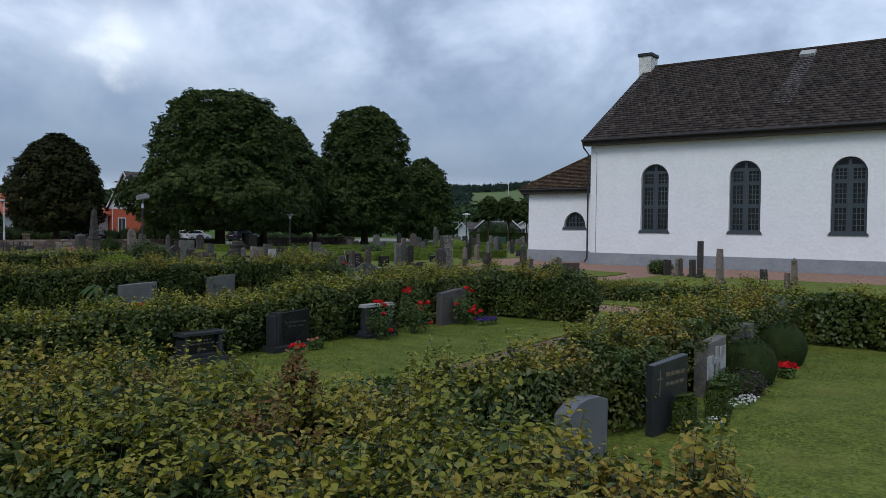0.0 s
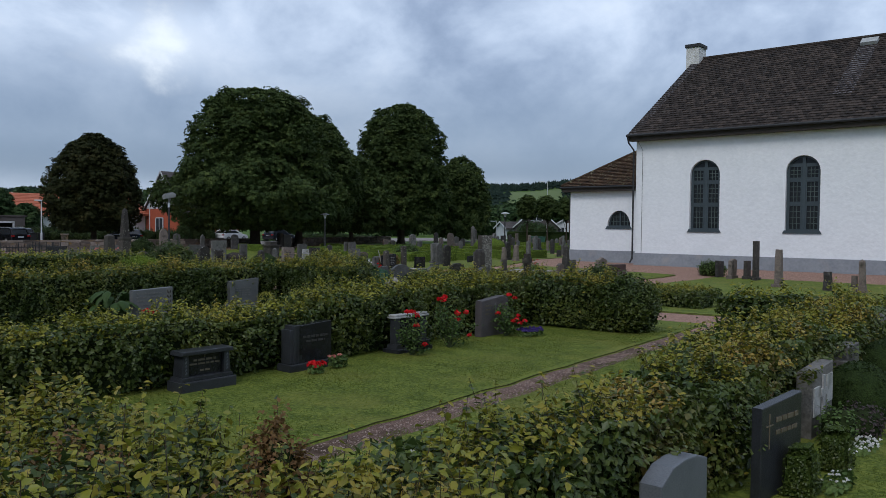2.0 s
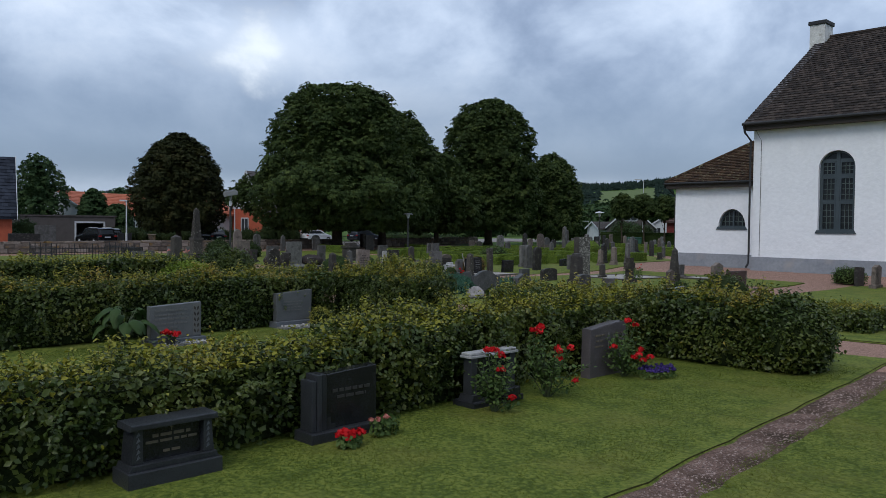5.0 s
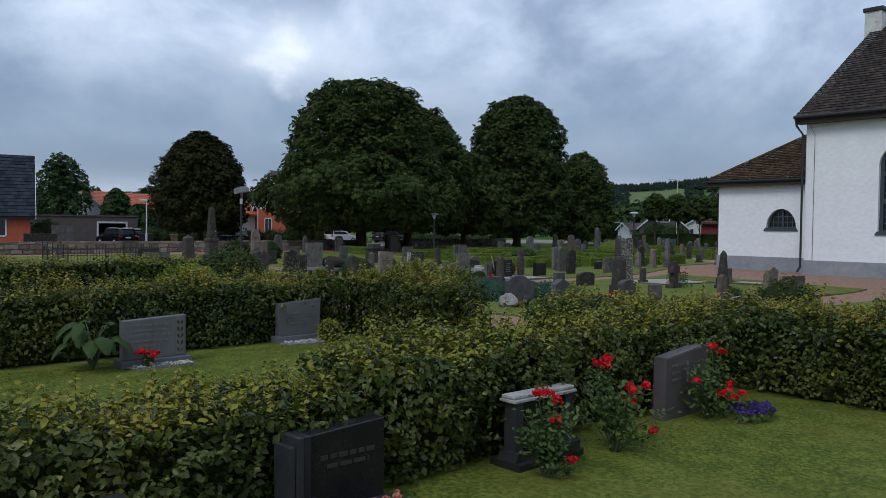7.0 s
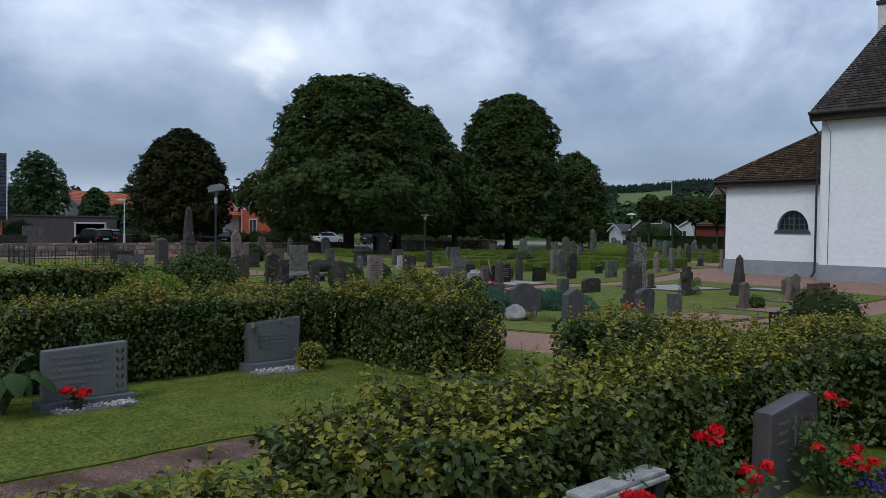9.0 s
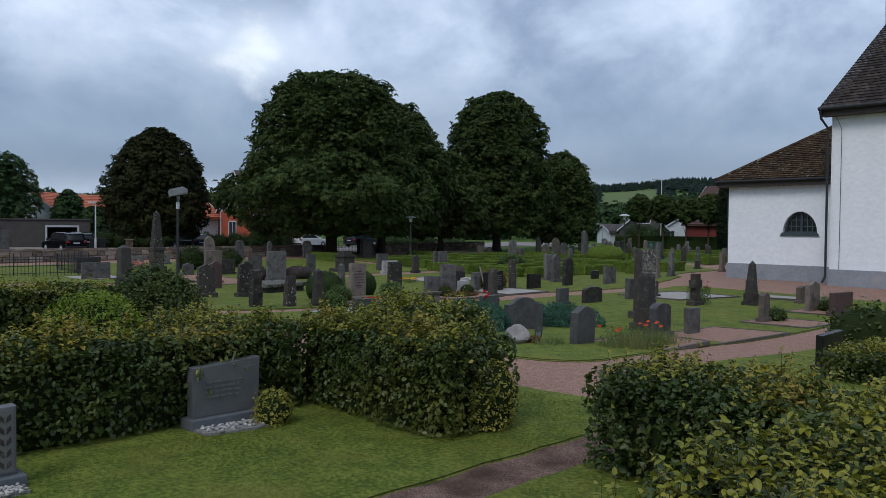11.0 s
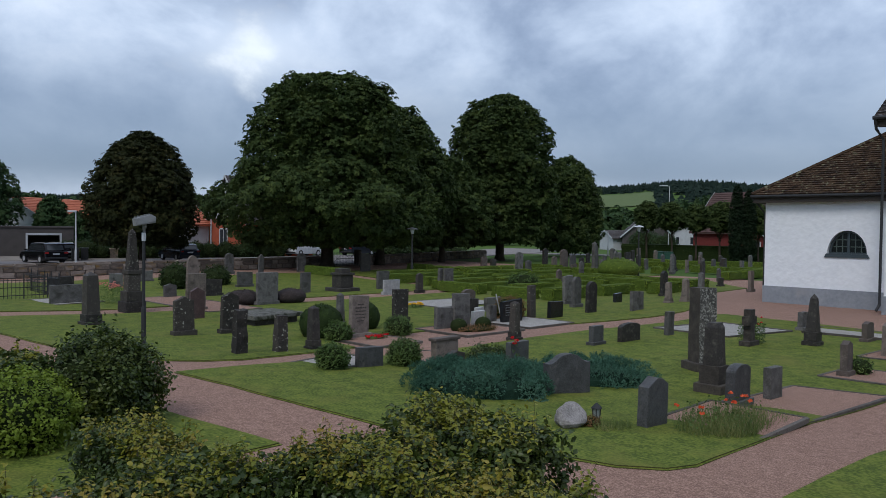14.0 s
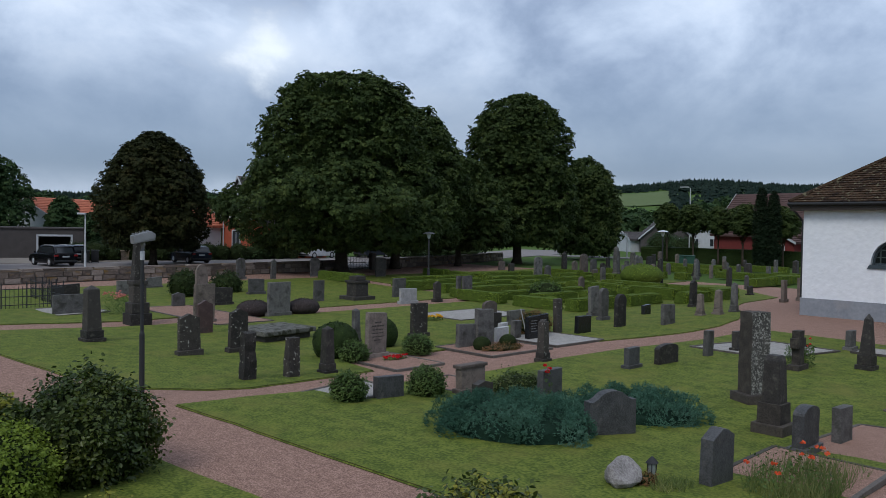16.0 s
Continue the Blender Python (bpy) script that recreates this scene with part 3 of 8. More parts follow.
bm.faces.new((b[0], b[1], b[4], b[5])), bm.faces.new((b[1], b[2], b[3], b[4]))
bmesh.ops.recalc_face_normals(bm, faces=bm.faces)
roof = part("roof", bm, DARK_WOOD, church, "dark brown tiled gable roof")
roof_part("roof_tiles", tiled_slope((-0.34, -OV - 0.04, E_Z), (L_CHURCH + 0.34, -OV - 0.04, E_Z), (-0.34, RIDGE_Y, RIDGE_Z), (L_CHURCH + 0.34, RIDGE_Y, RIDGE_Z), gauge=0.32, width=0.27, lift=0.018), TILE, roof)
bm = add_tube(bmesh.new(), [(-0.36, RIDGE_Y, RIDGE_Z + 0.02), (L_CHURCH + 0.36, RIDGE_Y, RIDGE_Z + 0.02)], [0.13, 0.13], 8)
part("ridge_tiles", bm, TILE, roof)
bm = bmesh.new()
add_box(bm, -0.3, L_CHURCH + 0.3, -OV + 0.05, -OV + 0.12, E_Z - 0.36, E_Z - 0.05)
add_box(bm, -0.3, L_CHURCH + 0.3, -OV + 0.12, 0.02, E_Z - 0.34, E_Z - 0.26)
part("eave_board", bm, DARK_WOOD, roof, "dark stained eave board")
bm = add_tube(bmesh.new(), [(-0.36, -OV - 0.1, E_Z - 0.03), (L_CHURCH + 0.36, -OV - 0.1, E_Z - 0.03)], [0.075, 0.075], 8)
part("gutter", bm, DARK_IRON, church, "dark metal gutter")
bm = add_tube(bmesh.new(), [(-0.28, -OV - 0.1, E_Z - 0.08), (-0.27, -0.5, E_Z - 0.45), (-0.1, -0.16, E_Z - 0.85), (-0.1, -0.14, 0.9), (-0.1, -0.16, 0.35), (-0.16, -0.34, 0.12)], [0.055] * 6, 8)
part("downpipe", bm, DARK_IRON, church, "dark metal downpipe at the corner")
bm = add_tube(bmesh.new(), [(0.3, -0.5, E_Z - 0.32), (0.42, -0.03, E_Z - 0.9), (0.42, -0.03, 0.7)], [0.012] * 3, 6)
part("lightning_rod", bm, DARK_IRON, church, "thin lightning conductor cable")
bm = boxed(-0.62, 0.28, 8.55, 9.75, 12.6, 14.55)
chim = part("chimney", bm, surface("worn_white_chimney", [(0.3, (0.42, 0.42, 0.40)), (0.7, (0.72, 0.72, 0.70))], scale=2.5, rough=0.9, bump=0.4, fine=14, second=((0.16, 0.13, 0.10), 2.2, 0.55, 0.72)), church, "worn white chimney with a dark cap")
part("chimney_cap", boxed(-0.7, 0.36, 8.47, 9.83, 14.55, 14.78, bevel=0.03), DARK_IRON, chim, "dark sheet-metal chimney cap")


def church_window(cx, half, sill, top, bars_x, bars_z, rise=None, cross=(), lunette=False):
    """A deep arched window: casing, glazing bars, panes and a sloping sill."""
    w = part("window", bmesh.new(), None, church)
    y = 0.26
    outer, inner = arch(0, half, sill, top, 18, rise), arch(0, half - 0.1, sill + 0.1, top - 0.1, 18, (rise or half) - 0.1 if not lunette else rise - 0.1)
    bm = bmesh.new()
    for d0, d1 in ((y - 0.06, y + 0.04),):
        k = len(outer)
        v = [[bm.verts.new((x, yy, z)) for x, z in o] for o in (outer, inner) for yy in (d0, d1)]
        for i in range(k):
            j = (i + 1) % k
            bm.faces.new((v[0][i], v[0][j], v[2][j], v[2][i]))
            bm.faces.new((v[1][j], v[1][i], v[3][i], v[3][j]))
            bm.faces.new((v[2][i], v[2][j], v[3][j], v[3][i]))
    bmesh.ops.recalc_face_normals(bm, faces=bm.faces)
    part("frame", bm, FRAME, w, "grey-green painted frame")
    spring = top - (rise or half)

    def head(x):
        r = rise or half
        return spring + r * math.sqrt(max(0.0, 1 - (x / half) ** 2))

    for kind_, bars in (("mullion", bars_x), ("transom", bars_z)):
        for at_, t, a, b in bars:
            hw = t
            deep = 0.055 if t > 0.03 else 0.022
            nm = kind_ if t > 0.03 else "glazing_bar"
            if kind_ == "mullion":
                z_hi = min(b, head(abs(at_) + t) - 0.05)
                if z_hi > a:
                    part(nm, boxed(at_ - t, at_ + t, y - deep, y + 0.03, a, z_hi), FRAME if t > 0.03 else BAR, w)
            else:
                reach = half - 0.06 if at_ <= spring else half * math.sqrt(max(0.0, 1 - ((at_ + t - spring) / (rise or half)) ** 2)) - 0.05
                x_lo, x_hi = max(a, -reach), min(b, reach)
                if x_hi > x_lo:
                    part(nm, boxed(x_lo, x_hi, y - deep + 0.002, y + 0.028, at_ - t, at_ + t), FRAME if t > 0.03 else BAR, w)
    bm = bmesh.new()
    pts = [bm.verts.new((x, y + 0.015, z)) for x, z in arch(0, half - 0.04, sill + 0.04, top - 0.04, 18, (rise or half) - 0.04)]
    bm.faces.new(pts)
    part("pane", bm, PANE, w, "dark old glass")
    bm = add_prism(bmesh.new(), [(-half - 0.12, sill - 0.13), (half + 0.12, sill - 0.13), (half + 0.02, sill + 0.04), (-half - 0.02, sill + 0.04)], -0.06, y)
    part("sill", bm, FRAME, w, "sloping grey sill")
    return w


first = None
for c in WINDOWS:
    if first is None:
        bx, bz = [(0.0, 0.085, 2.15, 6.0)], [(3.55, 0.06, -0.8, 0.8), (4.82, 0.06, -0.8, 0.8)]
        for z_lo, z_hi, rows, cols in ((2.16, 3.49, 4, 3), (3.61, 4.76, 4, 3), (4.88, 5.55, 3, 3)):
            for s in (-1, 1):
                bx += [(s * 0.125, 0.034, z_lo, z_hi), (s * 0.735, 0.034, z_lo, z_hi)]
                bx += [(s * (0.16 + 0.54 * k / cols), 0.015, z_lo, z_hi) for k in range(1, cols)]
                lo_x, hi_x = (0.1, 0.76) if s > 0 else (-0.76, -0.1)
                bz += [(z_lo + 0.04 + (z_hi - z_lo - 0.08) * k / rows, 0.015, lo_x, hi_x) for k in range(1, rows)]
                bz += [(z_lo + 0.02, 0.034, lo_x, hi_x), (z_hi - 0.02, 0.034, lo_x, hi_x)]
        bz.append((5.62, 0.06, -0.7, 0.7))
        first = church_window(0, W_HALF, W_SILL, W_TOP, bx, bz)
        first.location = (c, 0, 0)
    else:
        copy_thing(first, pose(c, 0, 0))

# the lower annex on the gable
part("annex_wall", wall_with_openings(AX0, -0.002, 0.6, A_EAVE, [arch(-2.0, 0.80, 2.24, 3.28, 14, 1.0)], AY0, AY0 + 0.6), PLASTER, church)
part("annex_side_wall", boxed(AX0, AX0 + 0.6, AY0 + 0.6, AY1, 0.6, A_EAVE), PLASTER, church)
part("annex_end_wall", boxed(AX0 + 0.6, -0.002, AY1 - 0.6, AY1, 0.6, A_EAVE), PLASTER, church)
bm = bmesh.new()
add_box(bm, AX0 - 0.05, -0.06, AY0 - 0.05, AY0 + 0.4, -0.3, 0.72)
add_box(bm, AX0 - 0.05, AX0 + 0.4, AY0 + 0.4, AY1 + 0.05, -0.3, 0.72)
part("plinth", bm, PLINTH, church, "grey rendered plinth of the annex")
win = church_window(0, 0.80, 2.24, 3.28, [(0, 0.05, 2.26, 3.2), (-0.26, 0.018, 2.26, 3.2), (0.26, 0.018, 2.26, 3.2), (-0.5, 0.018, 2.26, 3.2), (0.5, 0.018, 2.26, 3.2)], [(2.58, 0.018, -0.7, 0.7), (2.88, 0.018, -0.7, 0.7)], rise=1.0, lunette=True)
win.location = (-2.0, AY0, 0)
ex, ey = AX0 - 0.42, AY0 - 0.42
a_eave = A_EAVE + 0.12
ym = (AY0 + AY1) / 2
run = -ex
zt = a_eave + 0.667 * run
bm = bmesh.new()
pts = {"sw": (ex, ey, a_eave), "nw": (ex, AY1 + 0.42, a_eave), "se": (-0.02, ey, a_eave), "ne": (-0.02, AY1 + 0.42, a_eave), "ts": (-0.02, ey + run, zt), "tn": (-0.02, AY1 + 0.42 - run, zt)}
v = {k: bm.verts.new(p) for k, p in pts.items()}
lo = {k: bm.verts.new((p[0], p[1], p[2] - 0.14)) for k, p in pts.items()}
for d, flip in ((v, False), (lo, True)):
    for f in (("sw", "se", "ts"), ("nw", "sw", "ts", "tn"), ("ne", "nw", "tn")):
        vs = [d[k] for k in f]
        bm.faces.new(vs[::-1] if flip else vs)
for p, q in (("sw", "se"), ("nw", "sw"), ("ne", "nw")):
    bm.faces.new((v[p], lo[p], lo[q], v[q]))
bmesh.ops.recalc_face_normals(bm, faces=bm.faces)
annex_roof = part("annex_roof", bm, DARK_WOOD, church, "mossy brown hipped roof of the annex")
roof_part("roof_tiles", tiled_slope((ex - 0.03, ey - 0.03, a_eave), (-0.02, ey - 0.03, a_eave), (-0.06, ey + run, zt), (-0.02, ey + run, zt), 0.24, 0.2), TILE_MOSS, annex_roof)
roof_part("roof_tiles", tiled_slope((ex - 0.03, AY1 + 0.42, a_eave), (ex - 0.03, ey - 0.03, a_eave), (-0.02, AY1 + 0.42 - run, zt), (-0.02, ey + run, zt), 0.24, 0.2), TILE_MOSS, annex_roof)
part("hip_tiles", add_tube(bmesh.new(), [(ex - 0.04, ey - 0.04, a_eave + 0.05), (-0.03, ey + run, zt + 0.05)], [0.1, 0.1], 6), TILE_MOSS, annex_roof)
bm = bmesh.new()
add_box(bm, ex, -0.02, ey + 0.02, ey + 0.1, a_eave - 0.34, a_eave - 0.08)
add_box(bm, ex, ex + 0.1, ey + 0.1, AY1 + 0.4, a_eave - 0.34, a_eave - 0.08)
add_box(bm, ex + 0.1, -0.02, ey + 0.1, AY0 + 0.02, a_eave - 0.3, a_eave - 0.22)
part("eave_board", bm, DARK_WOOD, annex_roof, "dark stained eave board")
part("gutter", add_tube(bmesh.new(), [(ex - 0.08, ey - 0.07, a_eave - 0.05), (-0.04, ey - 0.07, a_eave - 0.05)], [0.065, 0.065], 8), DARK_IRON, church)
part("downpipe", add_tube(bmesh.new(), [(ex - 0.05, ey - 0.07, a_eave - 0.08), (AX0 - 0.22, AY0 - 0.12, a_eave - 0.5), (AX0 - 0.07, AY0 + 0.1, a_eave - 0.8), (AX0 - 0.07, AY0 + 0.1, 0.15)], [0.045] * 4, 8), DARK_IRON, church)
# the metal hatch and its run-off strip high on the roof
hx, f0 = 10.27, 0.875
ny = Vector((0, -(RIDGE_Z - E_Z), RIDGE_Y + OV)).normalized()


def on_roof(x, f, off=0.0):
    p = Vector((x, -OV, E_Z)).lerp(Vector((x, RIDGE_Y, RIDGE_Z)), f)
    return p + ny * off


bm = bmesh.new()
vs = [bm.verts.new(on_roof(x, f, o)) for o in (0.06, 0.26) for x, f in ((hx, f0), (hx + 0.9, f0), (hx + 0.9, f0 + 0.06), (hx, f0 + 0.06))]
for f in ((0, 1, 2, 3), (4, 5, 6, 7), (0, 1, 5, 4), (1, 2, 6, 5), (2, 3, 7, 6), (3, 0, 4, 7)):
    bm.faces.new([vs[i] for i in f])
bmesh.ops.recalc_face_normals(bm, faces=bm.faces)
part("roof_hatch", bm, plain("weathered_zinc", (0.33, 0.34, 0.33), rough=0.6), roof, "pale sheet-metal roof hatch")


PALE_TILE = surface("washed_grey_tile", [(0.25, (0.045, 0.04, 0.042)), (0.5, (0.085, 0.076, 0.078)), (0.8, (0.15, 0.135, 0.135))], scale=1.2, rough=0.85, bump=0.3, fine=22, second=((0.17, 0.16, 0.155), 1.4, 0.55, 0.85), spec=0.2, island=True)
for xa, xb, fa, fb, lift in ((hx - 0.05, hx + 0.95, 0.28, f0, 0.04), (-0.33, 0.25, 0.0, 0.99, 0.04)):
    me = tiled_slope(on_roof(xa, fa), on_roof(xb, fa), on_roof(xa, fb), on_roof(xb, fb), 0.30, 0.24, lift=lift)
    roof_part("roof_tiles", me, PALE_TILE, roof, "paler rain-washed tiles")


# ---- hedges ----
def foliage_core(name, lo, hi):
    """The solid, finely leaved body of a tightly clipped bush."""
    return surface(name, [(0.35, lo), (0.62, hi)], scale=7, rough=0.9, bump=1.0, fine=55, spread=0.65, spec=0.1, dist=0.03)


BOX_CORE = foliage_core("box_body", (0.035, 0.058, 0.010), (0.105, 0.150, 0.024))
YEW_CORE = foliage_core("yew_body", (0.010, 0.018, 0.006), (0.032, 0.052, 0.014))
CLIPPED_CORE = foliage_core("clipped_bush_body", (0.018, 0.032, 0.007), (0.058, 0.086, 0.016))
HEATHER_CORE = foliage_core("heather_body", (0.0210, 0.0168, 0.0165), (0.0630, 0.0504, 0.0480))


def hedge(x0, x1, y0, y1, h, seed, material=None, density=430, size=0.06, ragged=0.10, loose=0.20, label="dense clipped hornbeam hedge with leafy green shoots", tips=None, body=None):
    """A clipped hedge: a solid core, shade-dark unless body is given, under a coat of leafy twigs, with looser young
    shoots on top.
    """
    rng = np.random.default_rng(seed)
    ob = thing("hedge", ((x0 + x1) / 2, (y0 + y1) / 2, 0), label=label, category="hedge")
    lx, ly = (x1 - x0) / 2, (y1 - y0) / 2
    inner = 0.06 if body else min(0.21, 0.32 * min(lx, ly) + 0.02)
    bm = bmesh.new()
    bmesh.ops.create_cube(bm, size=2)
    bmesh.ops.subdivide_edges(bm, edges=bm.edges, cuts=6, use_grid_fill=True)
    for v in bm.verts:
        p = v.co.copy()
        v.co = Vector((p.x * (lx - inner), p.y * (ly - inner), 0.02 + (p.z + 1) / 2 * (h - inner)))
        if not body:
            tuck = 0.2 * min(abs(p.x), abs(p.y)) ** 5
            v.co.x -= tuck * (1 if p.x > 0 else -1)
            v.co.y -= tuck * (1 if p.y > 0 else -1)
        q = v.co + Vector((ob.location.x, ob.location.y, 0))
        v.co += 0.05 * Vector((noise.noise(q * 2.1), noise.noise(q * 2.3 + Vector((9, 0, 0))), noise.noise(q * 1.9 + Vector((0, 9, 0))) if p.z > 0 else 0))
    if body:
        rim = [e for e in bm.edges if len(e.link_faces) == 2 and e.link_faces[0].normal.dot(e.link_faces[1].normal) < 0.4 and max(v.co.z for v in e.verts) > 0.2]
        bmesh.ops.bevel(bm, geom=rim, offset=0.07, segments=2, affect="EDGES")
    part("core", bm, body or HEDGE_CORE, ob, "closely clipped leafy body" if body else "dark core coloured as the shade between leaves")
    per = 6
    areas = np.array([4 * lx * ly, 2 * ly * h, 2 * ly * h, 2 * lx * h, 2 * lx * h])
    counts = (areas * density / per * np.array([1.5, 1, 0.4, 0.4, 1])).astype(int) + 1
    bases, dirs, lens = [], [], []
    for face, n in enumerate(counts):
        u, w = rng.uniform(-1, 1, n), rng.uniform(0, 1, n)
        if face == 0:
            p, q = np.stack([u * lx, (2 * w - 1) * ly, np.full(n, h)], 1), (0, 0, 1)
        elif face in (1, 2):
            s = 1 if face == 1 else -1
            p, q = np.stack([np.full(n, s * lx), u * ly, 0.03 + w * (h - 0.04)], 1), (s, 0, 0.15)
        else:
            s = 1 if face == 3 else -1
            p, q = np.stack([u * lx, np.full(n, s * ly), 0.03 + w * (h - 0.04)], 1), (0, s, 0.15)
        q = np.array(q, float)
        ln = size * (0.9 if body else 1.3) + rng.gamma(2.0, size * (0.2 if body else 0.55), n)
        if face == 0:
            ln = np.where(rng.random(n) < 0.28, ln + rng.gamma(2.0, loose * 0.32, n), ln)
        wx, wy = p[:, 0] + ob.location.x, p[:, 1] + ob.location.y
        bulge = ragged * (wave(wx * 1.9, wy * 1.9, p[:, 2] * 1.5) + 0.7 * wave(wx * 4.1, wy * 3.7, p[:, 2] * 4) + (0 if body else 0.75) * wave(wx * 9.3, wy * 8.7, p[:, 2] * 9))
        bulge = np.maximum(bulge, -0.05)
        if face and not body:
            bulge = bulge * 1.35 + 0.05 * wave(wx * 6.1 + 2.0, wy * 6.1, p[:, 2] * 5.3)
        if face and not body:
            # the foot is shaded out and stands back, the shoulder leans out
            bulge += 0.07 * np.sin(3.1 * w) - 0.20 * (1 - w) ** 3
        depth = bulge * (1.0 if face == 0 else 0.8) - size * 2.0 - rng.exponential(size * 0.5, n)
        if face and not body:
            lost = (w < 0.14) & (rng.random(n) < 0.6)
            depth = np.where(lost, depth - 0.18, depth)
        dirs.append(q[None] * 0.8 + np.array([0, 0, 0.75 if face else 0.6]) + rng.normal(0, 0.42, (n, 3)))
        bases.append(p + depth[:, None] * q)
        lens.append(ln)
    bases, dirs, lens = np.concatenate(bases), np.concatenate(dirs), np.minimum(np.concatenate(lens), 0.2 + 0.5 * loose)
    # round the long edges
    e_z = ((bases[:, 2] - (h - 0.34)) / 0.2).clip(0, 1)
    for k, half in ((0, lx), (1, ly)):
        both = np.minimum(((np.abs(bases[:, k]) - (half - 0.32)) / 0.2).clip(0, 1), e_z)
        bases[:, 2] -= 0.13 * both
        bases[:, k] -= np.sign(bases[:, k]) * 0.12 * both
    if not body:
        corner = ((np.abs(bases[:, 0]) - (lx - 0.4)) / 0.4).clip(0, 1) * ((np.abs(bases[:, 1]) - (ly - 0.4)) / 0.4).clip(0, 1)
        for k in (0, 1):
            bases[:, k] -= np.sign(bases[:, k]) * 0.2 * corner
    pts, nrm, along = spray_points(bases, dirs, lens, per, rng, size * 0.62)
    tall = lens > size * 3.4
    if tall.any():
        p2, n2, a2 = spray_points(bases[tall], dirs[tall], lens[tall], 9, rng, size * 0.6)
        pts, nrm, along = np.concatenate([pts, p2]), np.concatenate([nrm, n2]), np.concatenate([along, a2])
    keep = pts[:, 2] > 0.02
    pts, nrm, along = pts[keep], nrm[keep], along[keep]
    mix_ = pts[:, 2] - h + 0.12 * wave(pts[:, 0] + x0, pts[:, 1] + y0, 0 * pts[:, 0], 1.6)
    young = rng.random(len(pts)) < 0.008 + 0.80 * (along > 0.25) * (mix_ > -0.13) + 0.02 * (along > 0.7)
    fine_ = size < 0.07 and not body
    # an older, broader layer of leaves close over the core
    cover = (areas * (300 * (0.068 / size) ** 1.6) * np.array([1.1, 1, 0.5, 0.5, 1])).astype(int)
    cp, cn = [], []
    for face, n in enumerate(cover):
        u, w = rng.uniform(-1, 1, n), rng.uniform(0, 1, n)
        back = size * 1.1 + rng.exponential(size * 0.5, n)
        if face == 0:
            p = np.stack([u * (lx - 0.06), (2 * w - 1) * (ly - 0.06), h - back], 1)
        elif face in (1, 2):
            p = np.stack([(1.5 - face) * 2 * (lx - back), u * (ly - 0.06), 0.03 + w * (h - 0.12)], 1)
        else:
            p = np.stack([u * (lx - 0.06), (3.5 - face) * 2 * (ly - back), 0.03 + w * (h - 0.12)], 1)
        wob = 0.7 * ragged * wave((p[:, 0] + ob.location.x) * 1.5, (p[:, 1] + ob.location.y) * 1.5, p[:, 2] * 1.5)
        q = np.array(((0, 0, 1), (1, 0, 0.3), (-1, 0, 0.3), (0, 1, 0.3), (0, -1, 0.3))[face], float)
        cp.append(p + wob[:, None] * q)
        cn.append(np.repeat(q[None], n, 0))
    me = leaf_mesh("inner_leaves", np.concatenate(cp), np.concatenate(cn), np.full(int(cover.sum()), size * (1.15 if size < 0.07 else 1.4)), rng, fine=False)
    me.materials.append(material or HEDGE_LEAF)
    lv = new("inner_leaves", me)
    lv.parent = ob
    tagged(lv, kind="stuff")
    for nm, sel, mt in (("leaves", ~young, material or HEDGE_LEAF), ("shoot_leaves", young, tips or (SHOOT_RED if material is HEDGE_RED else SHOOT if material in (None, HEDGE_LEAF) else material))):
        if sel.any():
            grow = np.where(along[sel] > 0.75, 0.72, 1.0) * size
            me = leaf_mesh(nm, pts[sel], nrm[sel], grow, rng, fine=fine_, loose=0.42)
            me.materials.append(mt)
            lv = new(nm, me)
            lv.parent = ob
            tagged(lv, kind="stuff")
    # the stems of the longer shoots
    long_ = np.nonzero(lens > size * 3.2)[0][:1500]
    if len(long_) and fine_:
        bm = bmesh.new()
        for i in long_:
            d = dirs[i] / np.linalg.norm(dirs[i])
            add_tube(bm, [tuple(bases[i]), tuple(bases[i] + d * lens[i] * 0.96)], [0.003, 0.0012], 3)
        part("twig_work", bm, BARK, ob)["kind"] = "stuff"
    return ob


LAST = -28.15
hedge(18.25, 19.25, -37.8, -36.3, 0.92, 20, HEDGE_RED, 760, 0.058, 0.20, 0.30, label="thinner stretch of a hedge with reddish shoots")
hedge(17.92, 19.1, -36.3, LAST - 1.2, 0.98, 1, HEDGE_RED, 760, 0.060, 0.22, 0.30, label="loose hornbeam hedge with yellow and reddish shoots")
hedge(18.3, 19.2, -41.5, -37.8, 0.92, 19, HEDGE_RED, 760, 0.060, 0.16, 0.28, label="thinner hedge end with reddish shoots")
hedge(15.9, 19.25, LAST - 1.2, LAST, 1.0, 2, None, 440, 0.072, 0.16)
hedge(19.25, 27.0, LAST - 1.2, LAST, 1.03, 3, None, 380, 0.072)
hedge(15.75, 21.8, -43.2, -41.05, 0.88, 4, HEDGE_RED, 950, 0.058, 0.24, 0.34, label="ragged hornbeam hedge with reddish young leaves")
hedge(10.85, 12.2, -35.6, -33.0, 1.06, 5, None, 720, 0.060, 0.20, 0.28)
hedge(10.85, 12.04, -33.0, LAST - 1.2, 1.06, 22, None, 720, 0.060, 0.20, 0.28)
hedge(11.05, 12.28, -42.0, -35.6, 0.9, 18, None, 650, 0.060, 0.16, 0.2)
hedge(10.85, 13.9, LAST - 1.2, LAST, 1.10, 6, None, 620, 0.062, 0.19, tips=SHOOT_RED)
hedge(8.55, 10.85, -30.0, -28.75, 1.06, 7, HEDGE_RED, 760, 0.060, 0.16)
hedge(3.4, 4.6, -44.0, -30.35, 1.12, 8, None, 560, 0.062, 0.18, tips=SHOOT_RED)
